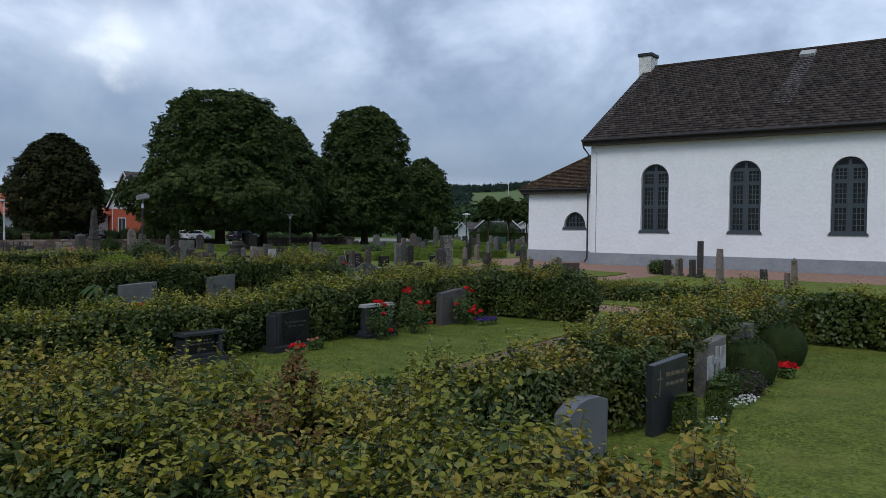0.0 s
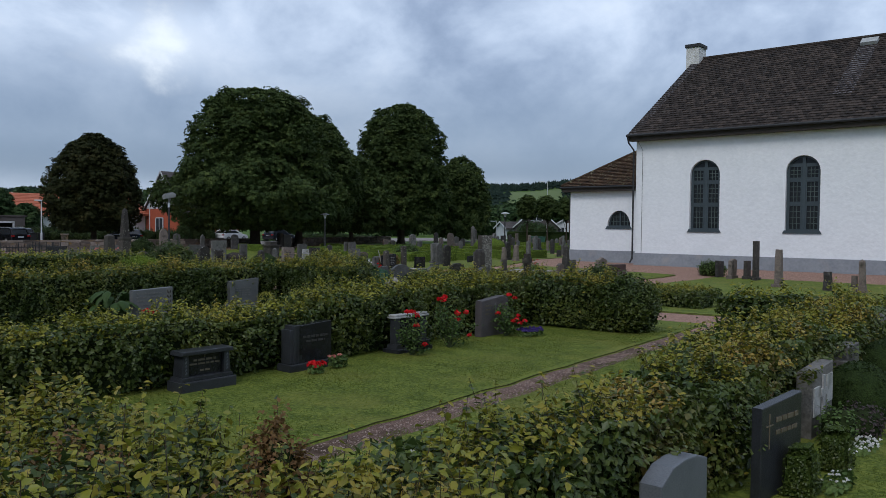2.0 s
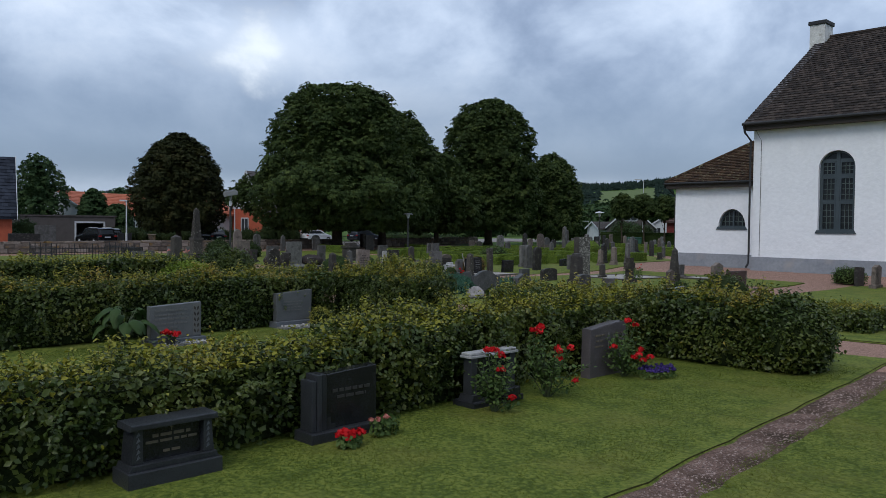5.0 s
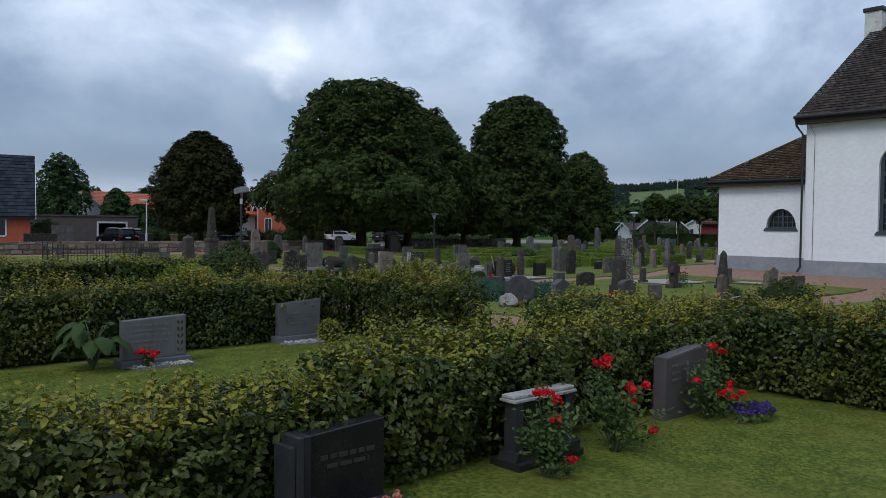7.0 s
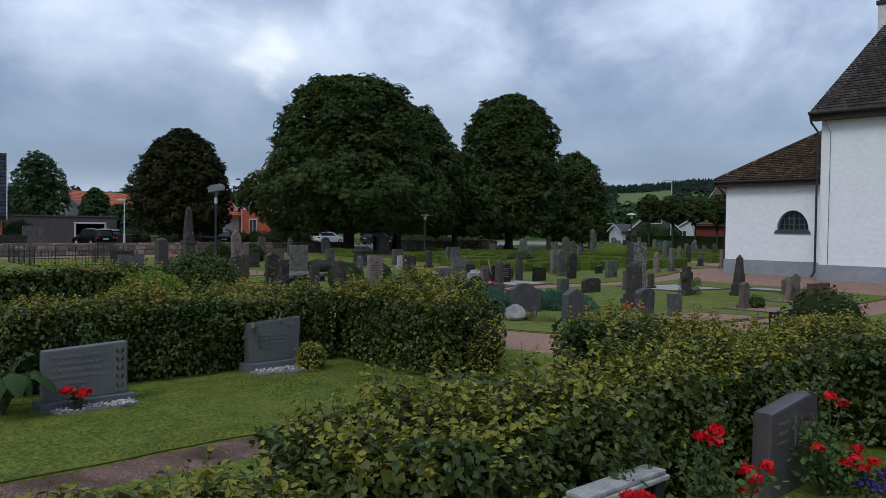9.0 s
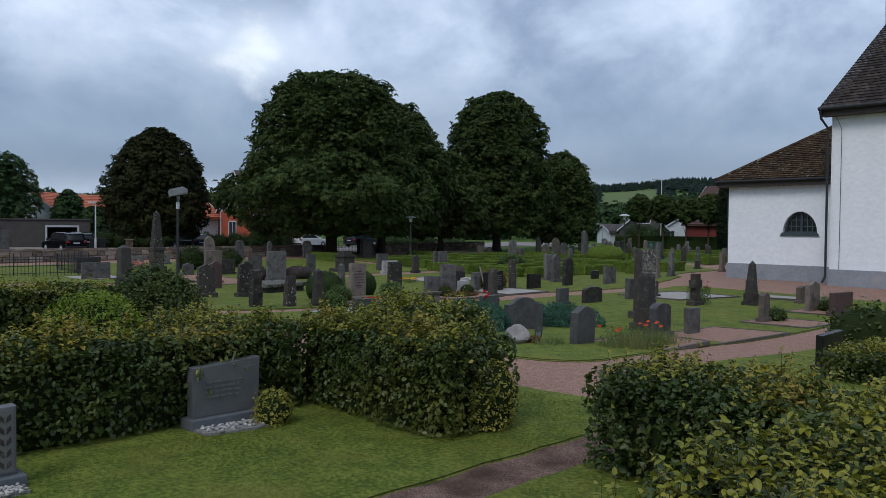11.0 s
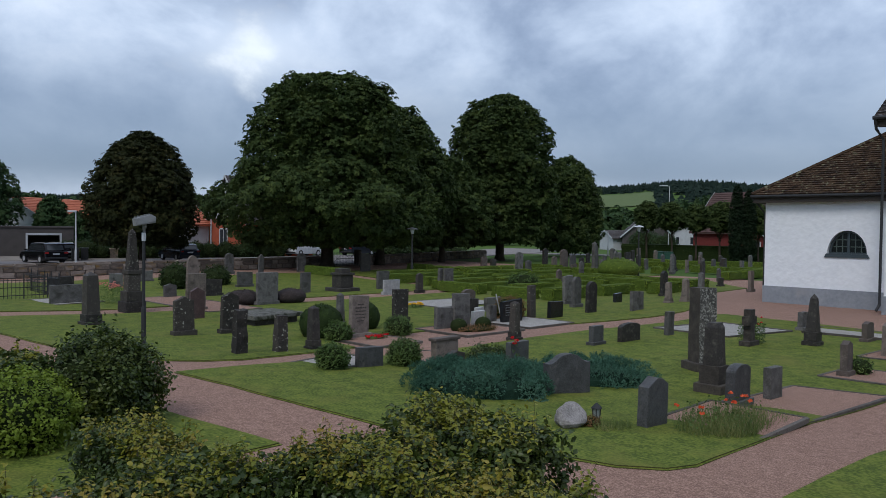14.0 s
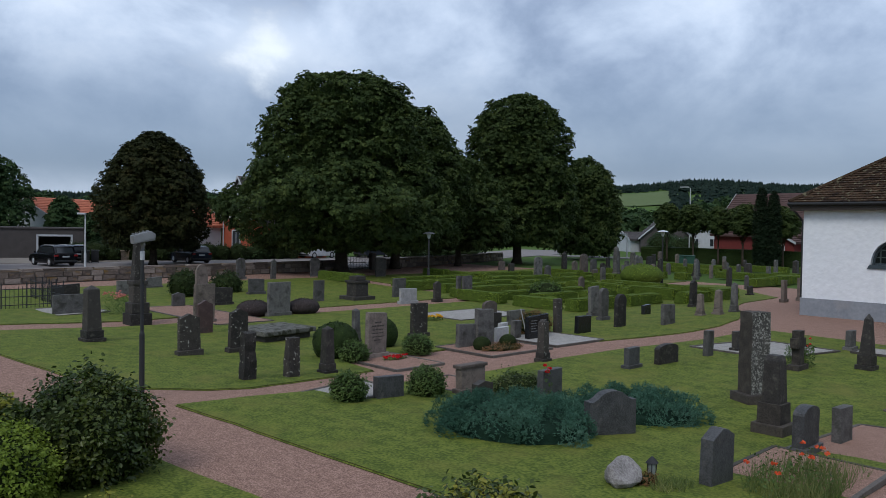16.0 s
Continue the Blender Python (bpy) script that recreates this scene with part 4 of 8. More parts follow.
hedge(3.65, 7.05, -30.35, -29.0, 1.16, 9, None, 760, 0.059, 0.19, tips=SHOOT_RED)
hedge(3.9, 5.7, -29.1, -27.9, 1.30, 21, None, 620, 0.062, 0.20, 0.34, label="taller loose corner of a hornbeam hedge")
hedge(1.2, 3.4, -31.2, -30.2, 1.0, 17, HEDGE_RED, 720, 0.060, 0.18, 0.3, label="loose hedge end with reddish shoots")
hedge(-3.7, -2.4, -44.0, -30.0, 1.22, 10, None, 330, 0.076)


# ---- trees ----
def tree(place, profile, seed, leaf=TREE_LEAF, name="tree", label="", trunk_r=0.35, size=0.2, count=60000, lobe=0.16, lean=(0, 0), fork=0.3):
    """A tapered trunk with limbs and a crown of many leaf clumps; profile gives the crown's radius at heights (z, r)."""
    rng = np.random.default_rng(seed)
    r2 = random.Random(seed)
    ob = thing(name, (*place, -0.05), label=label, category="tree")
    zs, rs = np.array([p[0] for p in profile], float), np.array([p[1] for p in profile], float)
    z0, z1, widest = zs[0], zs[-1], rs.max()
    span = z1 - z0

    def at(z):
        return np.interp(z, zs, rs)

    # clumps: the shell first, then the inside
    area = 6.28 * np.interp(np.linspace(z0, z1, 40), zs, rs).mean() * span
    rad0 = lobe * widest
    m_shell = int(1.5 * area / (3.14 * rad0 * rad0)) + 8
    m_in = m_shell // 3
    weight = rng.uniform(0, 1, (m_shell * 6, 2))
    z = z0 + span * weight[:, 0]
    z = z[weight[:, 1] < (at(z) + 0.12 * widest) / (widest * 1.12)][:m_shell]
    m_shell = len(z)
    th = rng.uniform(0, 6.283, m_shell)
    rad = rad0 * rng.uniform(0.3, 1.4, m_shell)
    uneven = 0.97 + 0.05 * np.sin(3 * th + 0.9 * z + seed) + 0.05 * np.sin(7 * th - 1.7 * z) + rng.normal(0, 0.045, m_shell)
    r = np.maximum(0.0, at(z) * uneven - rad * 0.6)
    shell = np.stack([r * np.cos(th), r * np.sin(th), np.minimum(z, z1 - rad * 0.55)], 1)
    zi = z0 + span * rng.uniform(0.08, 0.85, m_in)
    ti, ri = rng.uniform(0, 6.283, m_in), at(zi) * rng.uniform(0.1, 0.6, m_in)
    inside = np.stack([ri * np.cos(ti), ri * np.sin(ti), zi], 1)
    centres = np.concatenate([shell, inside])
    rads = np.concatenate([rad, np.full(m_in, rad0 * 1.2)])
    sway = np.array([lean[0], lean[1]])
    centres[:, :2] += sway * (centres[:, 2:3] / z1)
    bm = bmesh.new()
    top = Vector((lean[0], lean[1], z1 * 0.86))
    add_tube(bm, [(0, 0, 0), (0.03, 0.02, 0.5), tuple(top * 0.25), tuple(top * 0.6), tuple(top)], [trunk_r * 1.4, trunk_r, trunk_r * 0.85, trunk_r * 0.4, 0.05], 10)
    for i in range(0, len(centres), max(1, len(centres) // (70 if count > 20000 else 16))):
        c = Vector(centres[i])
        base = top * min(0.8, max(0.16, (c.z * r2.uniform(0.35, 0.8)) / (z1 * 0.86)))
        mid = base.lerp(c, 0.55) + Vector((0, 0, 0.04 * span))
        add_tube(bm, [tuple(base), tuple(mid), tuple(c)], [trunk_r * 0.28, trunk_r * 0.13, 0.02], 5)
    smooth(part("trunk", bm, BARK, ob))
    # leaves in drooping fans of five at the ends of the twigs, shingled over each clump
    sprays = count // 5
    share = rads ** 2
    share[m_shell:] *= 0.35
    pick = rng.choice(len(centres), sprays, p=share / share.sum())
    tdir = rng.normal(0, 1, (sprays, 3))
    tdir /= np.linalg.norm(tdir, axis=1)[:, None]
    axis_out = centres[pick] - np.array([0, 0, (z0 + z1) * 0.42])
    axis_out /= np.linalg.norm(axis_out, axis=1)[:, None] + 1e-6
    tdir += 0.75 * axis_out + np.array([0, 0, 0.25])
    tdir /= np.linalg.norm(tdir, axis=1)[:, None]
    tip = centres[pick] + rads[pick][:, None] * tdir * rng.uniform(0.6, 1.28, (sprays, 1)) * np.array([1, 1, 0.8])
    # some twigs fill in between the clumps
    free = rng.random(sprays) < 0.45
    zf = z0 + span * rng.uniform(0.0, 1.0, sprays) ** 0.9
    tf = rng.uniform(0, 6.283, sprays)
    rf = at(zf) * (0.97 + 0.05 * np.sin(3 * tf + 0.9 * zf + seed) + 0.05 * np.sin(7 * tf - 1.7 * zf) + 0.035 * np.sin(17 * tf + 3.1 * zf) + rng.normal(0, 0.045, sprays) - rng.exponential(0.09, sprays))
    shell_at = np.stack([rf * np.cos(tf), rf * np.sin(tf), zf], 1)
    shell_at[:, :2] += sway * (zf[:, None] / z1)
    tip[free] = shell_at[free]
    tip[:, 2] = np.maximum(tip[:, 2], z0 - 0.3 + 0.5 * rng.random(sprays))
    up = 0.45 * tdir + 0.3 * axis_out + np.array([0, 0, 0.6])
    up /= np.linalg.norm(up, axis=1)[:, None]
    fwd = tdir * np.array([1, 1, 0]) + rng.normal(0, 0.45, (sprays, 3)) * np.array([1, 1, 0.4]) + np.array([0, 0, -0.55])
    fwd -= (fwd * up).sum(1)[:, None] * up
    fwd /= np.linalg.norm(fwd, axis=1)[:, None] + 1e-6
    side = np.cross(up, fwd)
    where, out, along = [], [], []
    for k in range(5):
        turn = radians(62) * (k - 2)
        ray = fwd * math.cos(turn) + side * math.sin(turn) - up * 0.28
        where.append(tip + ray * size * rng.uniform(0.45, 0.7, (sprays, 1)))
        out.append(up + 0.35 * ray)
        along.append(ray)
    # shaded foliage deep inside
    m = count // 4
    zc = z0 + span * rng.uniform(0.0, 0.9, m)
    tc, rc = rng.uniform(0, 6.283, m), at(zc) * np.sqrt(rng.uniform(0.03, 0.48, m))
    deep = np.stack([rc * np.cos(tc), rc * np.sin(tc), zc], 1)
    deep[:, :2] += sway * (deep[:, 2:3] / z1)
    where = np.concatenate([*where, deep])
    out = np.concatenate([*out, np.stack([np.cos(tc), np.sin(tc), np.full(m, 0.1)], 1)])
    along = np.concatenate([*along, rng.normal(0, 1, (m, 3)) + np.array([0, 0, -1.0])])
    sizes = np.concatenate([np.full(sprays * 5, size * 1.25), np.full(m, size * 1.9)])
    me = leaf_mesh("crown", where, out / np.linalg.norm(out, axis=1)[:, None], sizes, rng, slim=0.5, fine=False, loose=0.3, along=along)
    me.materials.append(leaf)
    cw = new("crown", me)
    cw.parent = ob
    return ob


tree((-40.3, 2.3), [(1.8, 5.4), (2.6, 6.8), (3.4, 7.6), (4.3, 8.7), (5.2, 9.0), (6.1, 8.0), (6.9, 7.0), (8.3, 6.4), (10.3, 5.8), (12.4, 5.2), (13.8, 4.2), (14.5, 3.1), (14.9, 0.8)], 11, label="large spreading horse chestnut with dense dark foliage", trunk_r=0.5, size=0.225, count=105000, lobe=0.085)
tree((-42.3, 9.3), [(1.9, 4.2), (2.8, 5.6), (6.0, 6.2), (9.0, 5.7), (11.2, 4.7), (12.8, 3.2), (13.7, 0.8)], 12, label="broad dark chestnut beside a larger one", trunk_r=0.4, size=0.22, count=66000, lobe=0.10)
tree((-44.1, 26.8), [(1.9, 4.0), (2.8, 5.2), (6.0, 5.7), (9.0, 5.4), (12.3, 5.1), (14.8, 3.9), (16.2, 2.3), (16.9, 0.6)], 13, label="tall dark chestnut with a domed crown", trunk_r=0.45, size=0.235, count=70000, lobe=0.10)
tree((-43.2, 17.6), [(1.6, 3.2), (2.6, 4.5), (5.0, 5.0), (7.5, 3.8), (9.3, 2.0), (9.9, 0.5)], 16, label="smaller dark chestnut between two tall ones", trunk_r=0.28, size=0.235, count=34000, lobe=0.13)
tree((-47.9, 43.2), [(0.7, 3.0), (2.0, 4.1), (6.0, 4.0), (8.6, 3.4), (10.6, 2.4), (11.5, 1.2), (11.9, 0.4)], 14, label="rounded dark tree beyond the churchyard", trunk_r=0.3, size=0.246, count=32000, lobe=0.16)
tree((-55.6, -5.8), [(1.5, 2.9), (2.4, 4.1), (4.6, 4.5), (6.5, 4.1), (8.5, 3.3), (9.8, 2.2), (10.6, 1.2), (11.0, 0.4)], 15, COPPER_LEAF, label="dark purple-tinged tree by the street", trunk_r=0.3, size=0.21, count=46000, lobe=0.12)


# ---- shrubs and flowers ----
BOX_LEAF = leafy("box_leaves", [(0.05, (0.0752, 0.1159, 0.0153)), (0.5, (0.1640, 0.2318, 0.0276)), (0.95, (0.2296, 0.2856, 0.0392))])
DARK_BOX = leafy("yew_needles", [(0.05, (0.012, 0.022, 0.0059)), (0.5, (0.026, 0.048, 0.0104)), (0.95, (0.060, 0.085, 0.0169))])
CLIPPED = leafy("clipped_dark_leaves", [(0.05, (0.012, 0.024, 0.006)), (0.5, (0.030, 0.056, 0.011)), (0.95, (0.075, 0.11, 0.02))])
JUNIPER = leafy("blue_juniper", [(0.05, (0.018, 0.052, 0.033)), (0.5, (0.052, 0.128, 0.084)), (0.95, (0.125, 0.235, 0.165))], rough=0.75, gloss=0.1)
PURPLE = leafy("purple_heather", [(0.05, (0.0315, 0.0253, 0.0225)), (0.5, (0.0651, 0.0483, 0.0488)), (0.95, (0.1260, 0.0978, 0.0900))])
VARIEGATED = leafy("yellow_variegated_leaves", [(0.05, (0.12, 0.14, 0.02)), (0.5, (0.28, 0.27, 0.05)), (0.95, (0.52, 0.46, 0.12))])
ROSE_LEAF = leafy("rose_leaves", [(0.05, (0.03, 0.06, 0.0163)), (0.5, (0.075, 0.125, 0.0325)), (0.95, (0.17, 0.23, 0.0650))])
RED_PETAL = leafy("red_petals", [(0.05, (0.38, 0.006, 0.012)), (0.5, (0.62, 0.014, 0.02)), (0.95, (0.80, 0.05, 0.05))], through_light=0.25)
POPPY = leafy("orange_poppy_petals", [(0.05, (0.6, 0.05, 0.02)), (0.95, (0.85, 0.16, 0.06))], through_light=0.25)
PINK_PETAL = leafy("pink_petals", [(0.05, (0.45, 0.10, 0.10)), (0.95, (0.8, 0.38, 0.30))], through_light=0.25)
YELLOW_PETAL = leafy("yellow_petals", [(0.05, (0.7, 0.35, 0.02)), (0.95, (0.85, 0.55, 0.05))], through_light=0.25)
BLUE_PETAL = leafy("violet_petals", [(0.05, (0.03, 0.02, 0.10)), (0.95, (0.10, 0.06, 0.28))], through_light=0.2)
RUSTY = leafy("rusty_young_leaves", [(0.05, (0.0758, 0.0655, 0.0182)), (0.5, (0.1693, 0.0983, 0.0364)), (0.95, (0.2851, 0.1404, 0.0728))])
WHITE_PETAL = leafy("white_petals", [(0.05, (0.6, 0.6, 0.58)), (0.95, (0.8, 0.8, 0.78))], through_light=0.2)


def leaf_part(name, parent, pts, nrm, size, material, rng, fine=False, droop=0.3, slim=0.62):
    me = leaf_mesh(name, np.asarray(pts), np.asarray(nrm), np.full(len(pts), size), rng, droop=droop, fine=fine, slim=slim)
    me.materials.append(material)
    ob = new(name, me)
    ob.parent = parent
    ob["kind"] = "stuff"
    return ob


def shrub(place, rx, ry, h, material, seed, size=0.05, density=420, name="shrub", label="rounded clipped shrub", ragged=0.12, category="shrub", box=0.0):
    """A leafy dome (box > 0: squarer) over a solid core, shade-dark where no body colour fits."""
    rng = np.random.default_rng(seed)
    ob = thing(name, (place[0], place[1], 0), label=label, category=category)
    bm = bmesh.new()
    bmesh.ops.create_icosphere(bm, subdivisions=3, radius=1.0)
    for v in bm.verts:
        if box:
            v.co = v.co * (1 - box) + v.co / max(abs(c) for c in v.co) * box * 0.85
        k = (0.98 if ragged <= 0.08 else 0.88) * (1 + 0.05 * noise.noise(v.co * 2.2 + Vector((seed, 0, 0))))
        flare = 1.0 if v.co.z >= 0 or box else (1 - 0.22 * v.co.z**2) / math.sqrt(max(0.04, 1 - v.co.z**2))
        v.co = Vector((v.co.x * rx * k * flare, v.co.y * ry * k * flare, 0.42 * h + (0.56 * h * k * v.co.z if v.co.z >= 0 else 0.42 * h * v.co.z)))
    clipped = ragged <= 0.08
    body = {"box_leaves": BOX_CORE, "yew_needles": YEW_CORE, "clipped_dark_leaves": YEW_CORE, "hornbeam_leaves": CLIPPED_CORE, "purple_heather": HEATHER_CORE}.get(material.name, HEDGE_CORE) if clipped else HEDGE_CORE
    smooth(part("core", bm, body, ob, "closely clipped leafy body" if clipped else "dark core coloured as the shade between leaves"))
    n = int((1.5 if size < 0.08 else 1.0) * density * 2.6 * (rx + ry) * (h + 0.3) / 5)
    d = rng.normal(0, 1, (n, 3))
    d /= np.linalg.norm(d, axis=1)[:, None]
    if box:
        d2 = d / np.abs(d).max(axis=1)[:, None]
        d = d * (1 - box) + d2 * box * 0.85
    k = 1 - rng.exponential(0.03, n) + ragged * (wave(d[:, 0] * 3 + seed, d[:, 1] * 3, d[:, 2] * 3) + 0.5 * wave(d[:, 0] * 8 + seed, d[:, 1] * 8, d[:, 2] * 8))
    k -= 1.4 * size / max(0.2, min(rx, ry))
    low = np.minimum(d[:, 2], 0)
    flare = np.where((d[:, 2] >= 0) | (box > 0), 1.0, (1 - 0.22 * low**2) / np.sqrt(np.maximum(0.04, 1 - low**2)))
    pts = np.stack([d[:, 0] * rx * k * flare, d[:, 1] * ry * k * flare, 0.42 * h + np.where(d[:, 2] >= 0, 0.58 * h * k * d[:, 2], 0.40 * h * d[:, 2])], 1)
    lens = size * (0.8 if clipped else 1.2) + np.where(rng.random(n) < 0.25, rng.gamma(2.0, 0.5, n) * max(0.0, ragged - 0.06) * 0.8 * min(rx, ry, h), 0) + rng.gamma(2.0, size * (0.15 if clipped else 0.5), n)
    pts, nrm, _ = spray_points(pts, d + np.array([0, 0, 0.5]) + rng.normal(0, 0.35, (n, 3)), lens, 5, rng, size * 0.6)
    pts[:, 2] = np.maximum(pts[:, 2], 0.015)
    leaf_part("leaves", ob, pts, nrm, size, material, rng, fine=size > 0.06 and size < 0.1)
    return ob


def blooms(parent, spots, material, rng, r=0.05, petals=26):
    """Full, ragged flower heads at the given spots."""
    pts, nrm = [], []
    for s in spots:
        d = rng.normal(0, 1, (petals, 3))
        d /= np.linalg.norm(d, axis=1)[:, None]
        d[:, 2] = np.abs(d[:, 2]) * 0.9 - 0.15
        pts.append(np.array(s) + d * r * rng.uniform(0.35, 1.0, (petals, 1)))
        nrm.append(d)
    return leaf_part("bloom_mass", parent, np.concatenate(pts), np.concatenate(nrm), r * 0.95, material, rng, slim=0.8)


def flower_patch(place, rx, ry, h, petal, seed, count=30, name="flowers", label="low red flowers", leaf=ROSE_LEAF, r=0.04, leaves=260):
    rng = np.random.default_rng(seed)
    ob = thing(name, (place[0], place[1], 0), label=label, category="flowers")
    a, q = rng.uniform(0, 6.283, leaves), np.sqrt(rng.uniform(0, 1, leaves))
    pts = np.stack([rx * q * np.cos(a), ry * q * np.sin(a), rng.uniform(0.02, h * 0.85, leaves)], 1)
    leaf_part("leaves", ob, pts, np.stack([np.cos(a), np.sin(a), np.full(leaves, 0.8)], 1), 0.05, leaf, rng)
    a, q = rng.uniform(0, 6.283, count), np.sqrt(rng.uniform(0, 1, count))
    blooms(ob, np.stack([rx * q * np.cos(a), ry * q * np.sin(a), h * rng.uniform(0.75, 1.05, count)], 1), petal, rng, r, 16)
    return ob


ROSE_CANE = plain("rose_cane", (0.05, 0.07, 0.03), rough=0.7)


def rose_bush(place, w, h, seed, spots, label):
    """Thin canes with loose leaves and a few red roses at the given heads (dx, dy, z)."""
    rng = np.random.default_rng(seed)
    r2 = random.Random(seed)
    ob = thing("rose_bush", (place[0], place[1], 0), label=label, category="rose bush")
    tips = list(spots) + [(r2.uniform(-w, w), r2.uniform(-w, w), r2.uniform(0.45, 0.95) * h) for _ in range(12)]
    pts = []
    for x, y, z in tips:
        mid = (x * 0.45 + r2.uniform(-0.04, 0.04), y * 0.45 + r2.uniform(-0.04, 0.04), z * 0.55)
        part("cane", add_tube(bmesh.new(), [(x * 0.08, y * 0.08, 0), mid, (x, y, z - 0.02)], [0.008, 0.006, 0.004], 5), ROSE_CANE, ob)
        for _ in range(34):
            f = r2.uniform(0.25, 0.97)
            c = Vector(mid).lerp(Vector((x, y, z)), (f - 0.5) * 2) if f > 0.5 else Vector((0, 0, 0)).lerp(Vector(mid), f * 2)
            pts.append(c + Vector((r2.gauss(0, 0.055), r2.gauss(0, 0.055), r2.gauss(0, 0.04))))
    pts = np.array([tuple(p) for p in pts])
    leaf_part("leaves", ob, pts, np.tile((0.3, 0, 1.0), (len(pts), 1)), 0.055, ROSE_LEAF, rng, fine=True)
    for sp in spots:
        ob_b = blooms(ob, [sp], RED_PETAL, rng, 0.055, 34)
        ob_b.name = "bloom"
        del ob_b["kind"]
    return ob


# ---- gravestones ----
def stone_surface(name, lo, hi, rough, spots=None, fine=80):
    return surface(name, [(0.38, lo), (0.64, hi)], scale=5, rough=rough, bump=0.25 if rough < 0.5 else 0.7, fine=fine if rough < 0.5 else 38, spread=0.55, second=spots, spec=0.4, per_object=0.25)


DARK = stone_surface("dark_granite", (0.0138, 0.0119, 0.0105), (0.0440, 0.0372, 0.0315), 0.65, ((0.0820, 0.0735, 0.0600), 9.0, 0.56, 0.72))
GREY = stone_surface("grey_granite", (0.0640, 0.0605, 0.0575), (0.1560, 0.1480, 0.1390), 0.7, ((0.0400, 0.0375, 0.0310), 3.5, 0.52, 0.70))
BROWN = stone_surface("brown_weathered_stone", (0.0780, 0.0610, 0.0520), (0.1850, 0.1500, 0.1270), 0.8, ((0.0450, 0.0387, 0.0287), 3.0, 0.55, 0.75))
RED = stone_surface("red_granite", (0.060, 0.034, 0.032), (0.130, 0.080, 0.074), 0.6, ((0.04, 0.032, 0.03), 3.0, 0.58, 0.75))
LICHEN = stone_surface("lichen_covered_stone", (0.017, 0.0145, 0.0125), (0.060, 0.051, 0.043), 0.85, ((0.34, 0.33, 0.29), 13.0, 0.64, 0.67))
CRUST = stone_surface("lichen_crusted_stone", (0.022, 0.021, 0.020), (0.075, 0.070, 0.062), 0.9, ((0.27, 0.265, 0.235), 26.0, 0.48, 0.64))
BROWN_DARK = stone_surface("dark_brown_stone", (0.0243, 0.0202, 0.0166), (0.0657, 0.0538, 0.0435), 0.85, ((0.0822, 0.0727, 0.0589), 5.0, 0.54, 0.8))
PALE = stone_surface("pale_marble", (0.26, 0.26, 0.26), (0.42, 0.42, 0.41), 0.6, ((0.14, 0.14, 0.12), 3.0, 0.58, 0.78))
BLACK = stone_surface("black_polished_granite", (0.009, 0.0095, 0.011), (0.020, 0.021, 0.023), 0.22)
SLATE = stone_surface("blue_grey_granite", (0.075, 0.085, 0.098), (0.125, 0.135, 0.15), 0.45)
SATIN = stone_surface("satin_grey_granite", (0.0780, 0.0825, 0.0860), (0.1150, 0.1190, 0.1215), 0.48)
PINKISH = stone_surface("pale_pinkish_stone", (0.125, 0.102, 0.088), (0.260, 0.215, 0.185), 0.8, ((0.08, 0.068, 0.055), 3.0, 0.55, 0.75))
SMOKE = stone_surface("smoky_grey_granite", (0.030, 0.030, 0.031), (0.078, 0.078, 0.079), 0.6, ((0.100, 0.096, 0.088), 8.0, 0.58, 0.72))
INK = stone_surface("blue_black_granite", (0.013, 0.0145, 0.017), (0.034, 0.037, 0.042), 0.35)
LETTER = plain("pale_lettering", (0.125, 0.125, 0.12), rough=0.7)
GOLD = plain("faded_gilt_lettering", (0.11, 0.09, 0.06), rough=0.6)
CONCRETE = stone_surface("grave_kerb_concrete", (0.0500, 0.0430, 0.0370), (0.1250, 0.1090, 0.0950), 0.9)
PEBBLES = surface("white_pebbles", [(0.3, (0.1023, 0.0977, 0.0900)), (0.6, (0.2558, 0.2511, 0.2340)), (0.8, (0.3348, 0.3301, 0.3105))], scale=30, rough=0.9, bump=1.0, fine=70, spread=0.5, dist=0.03)
PALE_GRAVEL = surface("pale_grey_gravel", [(0.33, (0.190, 0.178, 0.164)), (0.66, (0.420, 0.395, 0.365))], scale=3, rough=0.95, bump=0.8, fine=80, spread=0.7)
STONE_TONE = {"pale_pinkish_stone": "pale pinkish weathered stone", "smoky_grey_granite": "smoky grey granite", "dark_granite": "dark grey granite", "grey_granite": "weathered grey granite", "brown_weathered_stone": "brownish weathered stone", "dark_brown_stone": "dark brown weathered stone", "red_granite": "dull red granite",
              "lichen_covered_stone": "dark stone spotted with white lichen", "pale_marble": "pale grey stone", "black_polished_granite": "black polished granite", "blue_black_granite": "blue-black granite", "blue_grey_granite": "smooth blue-grey granite"}
STONE_FORM = {"slab": "upright headstone with a straight top", "arch": "headstone with a rounded top", "peak": "headstone with a pointed top", "pillar": "square tapered grave pillar on a stepped base",
              "obelisk": "tapered grave obelisk on a base", "rough": "rough-hewn upright memorial stone", "cross": "cross-shaped headstone", "camel": "wide headstone with a curved shouldered top", "slope": "headstone with an uneven sloping top"}
ROWS = random.Random(77)


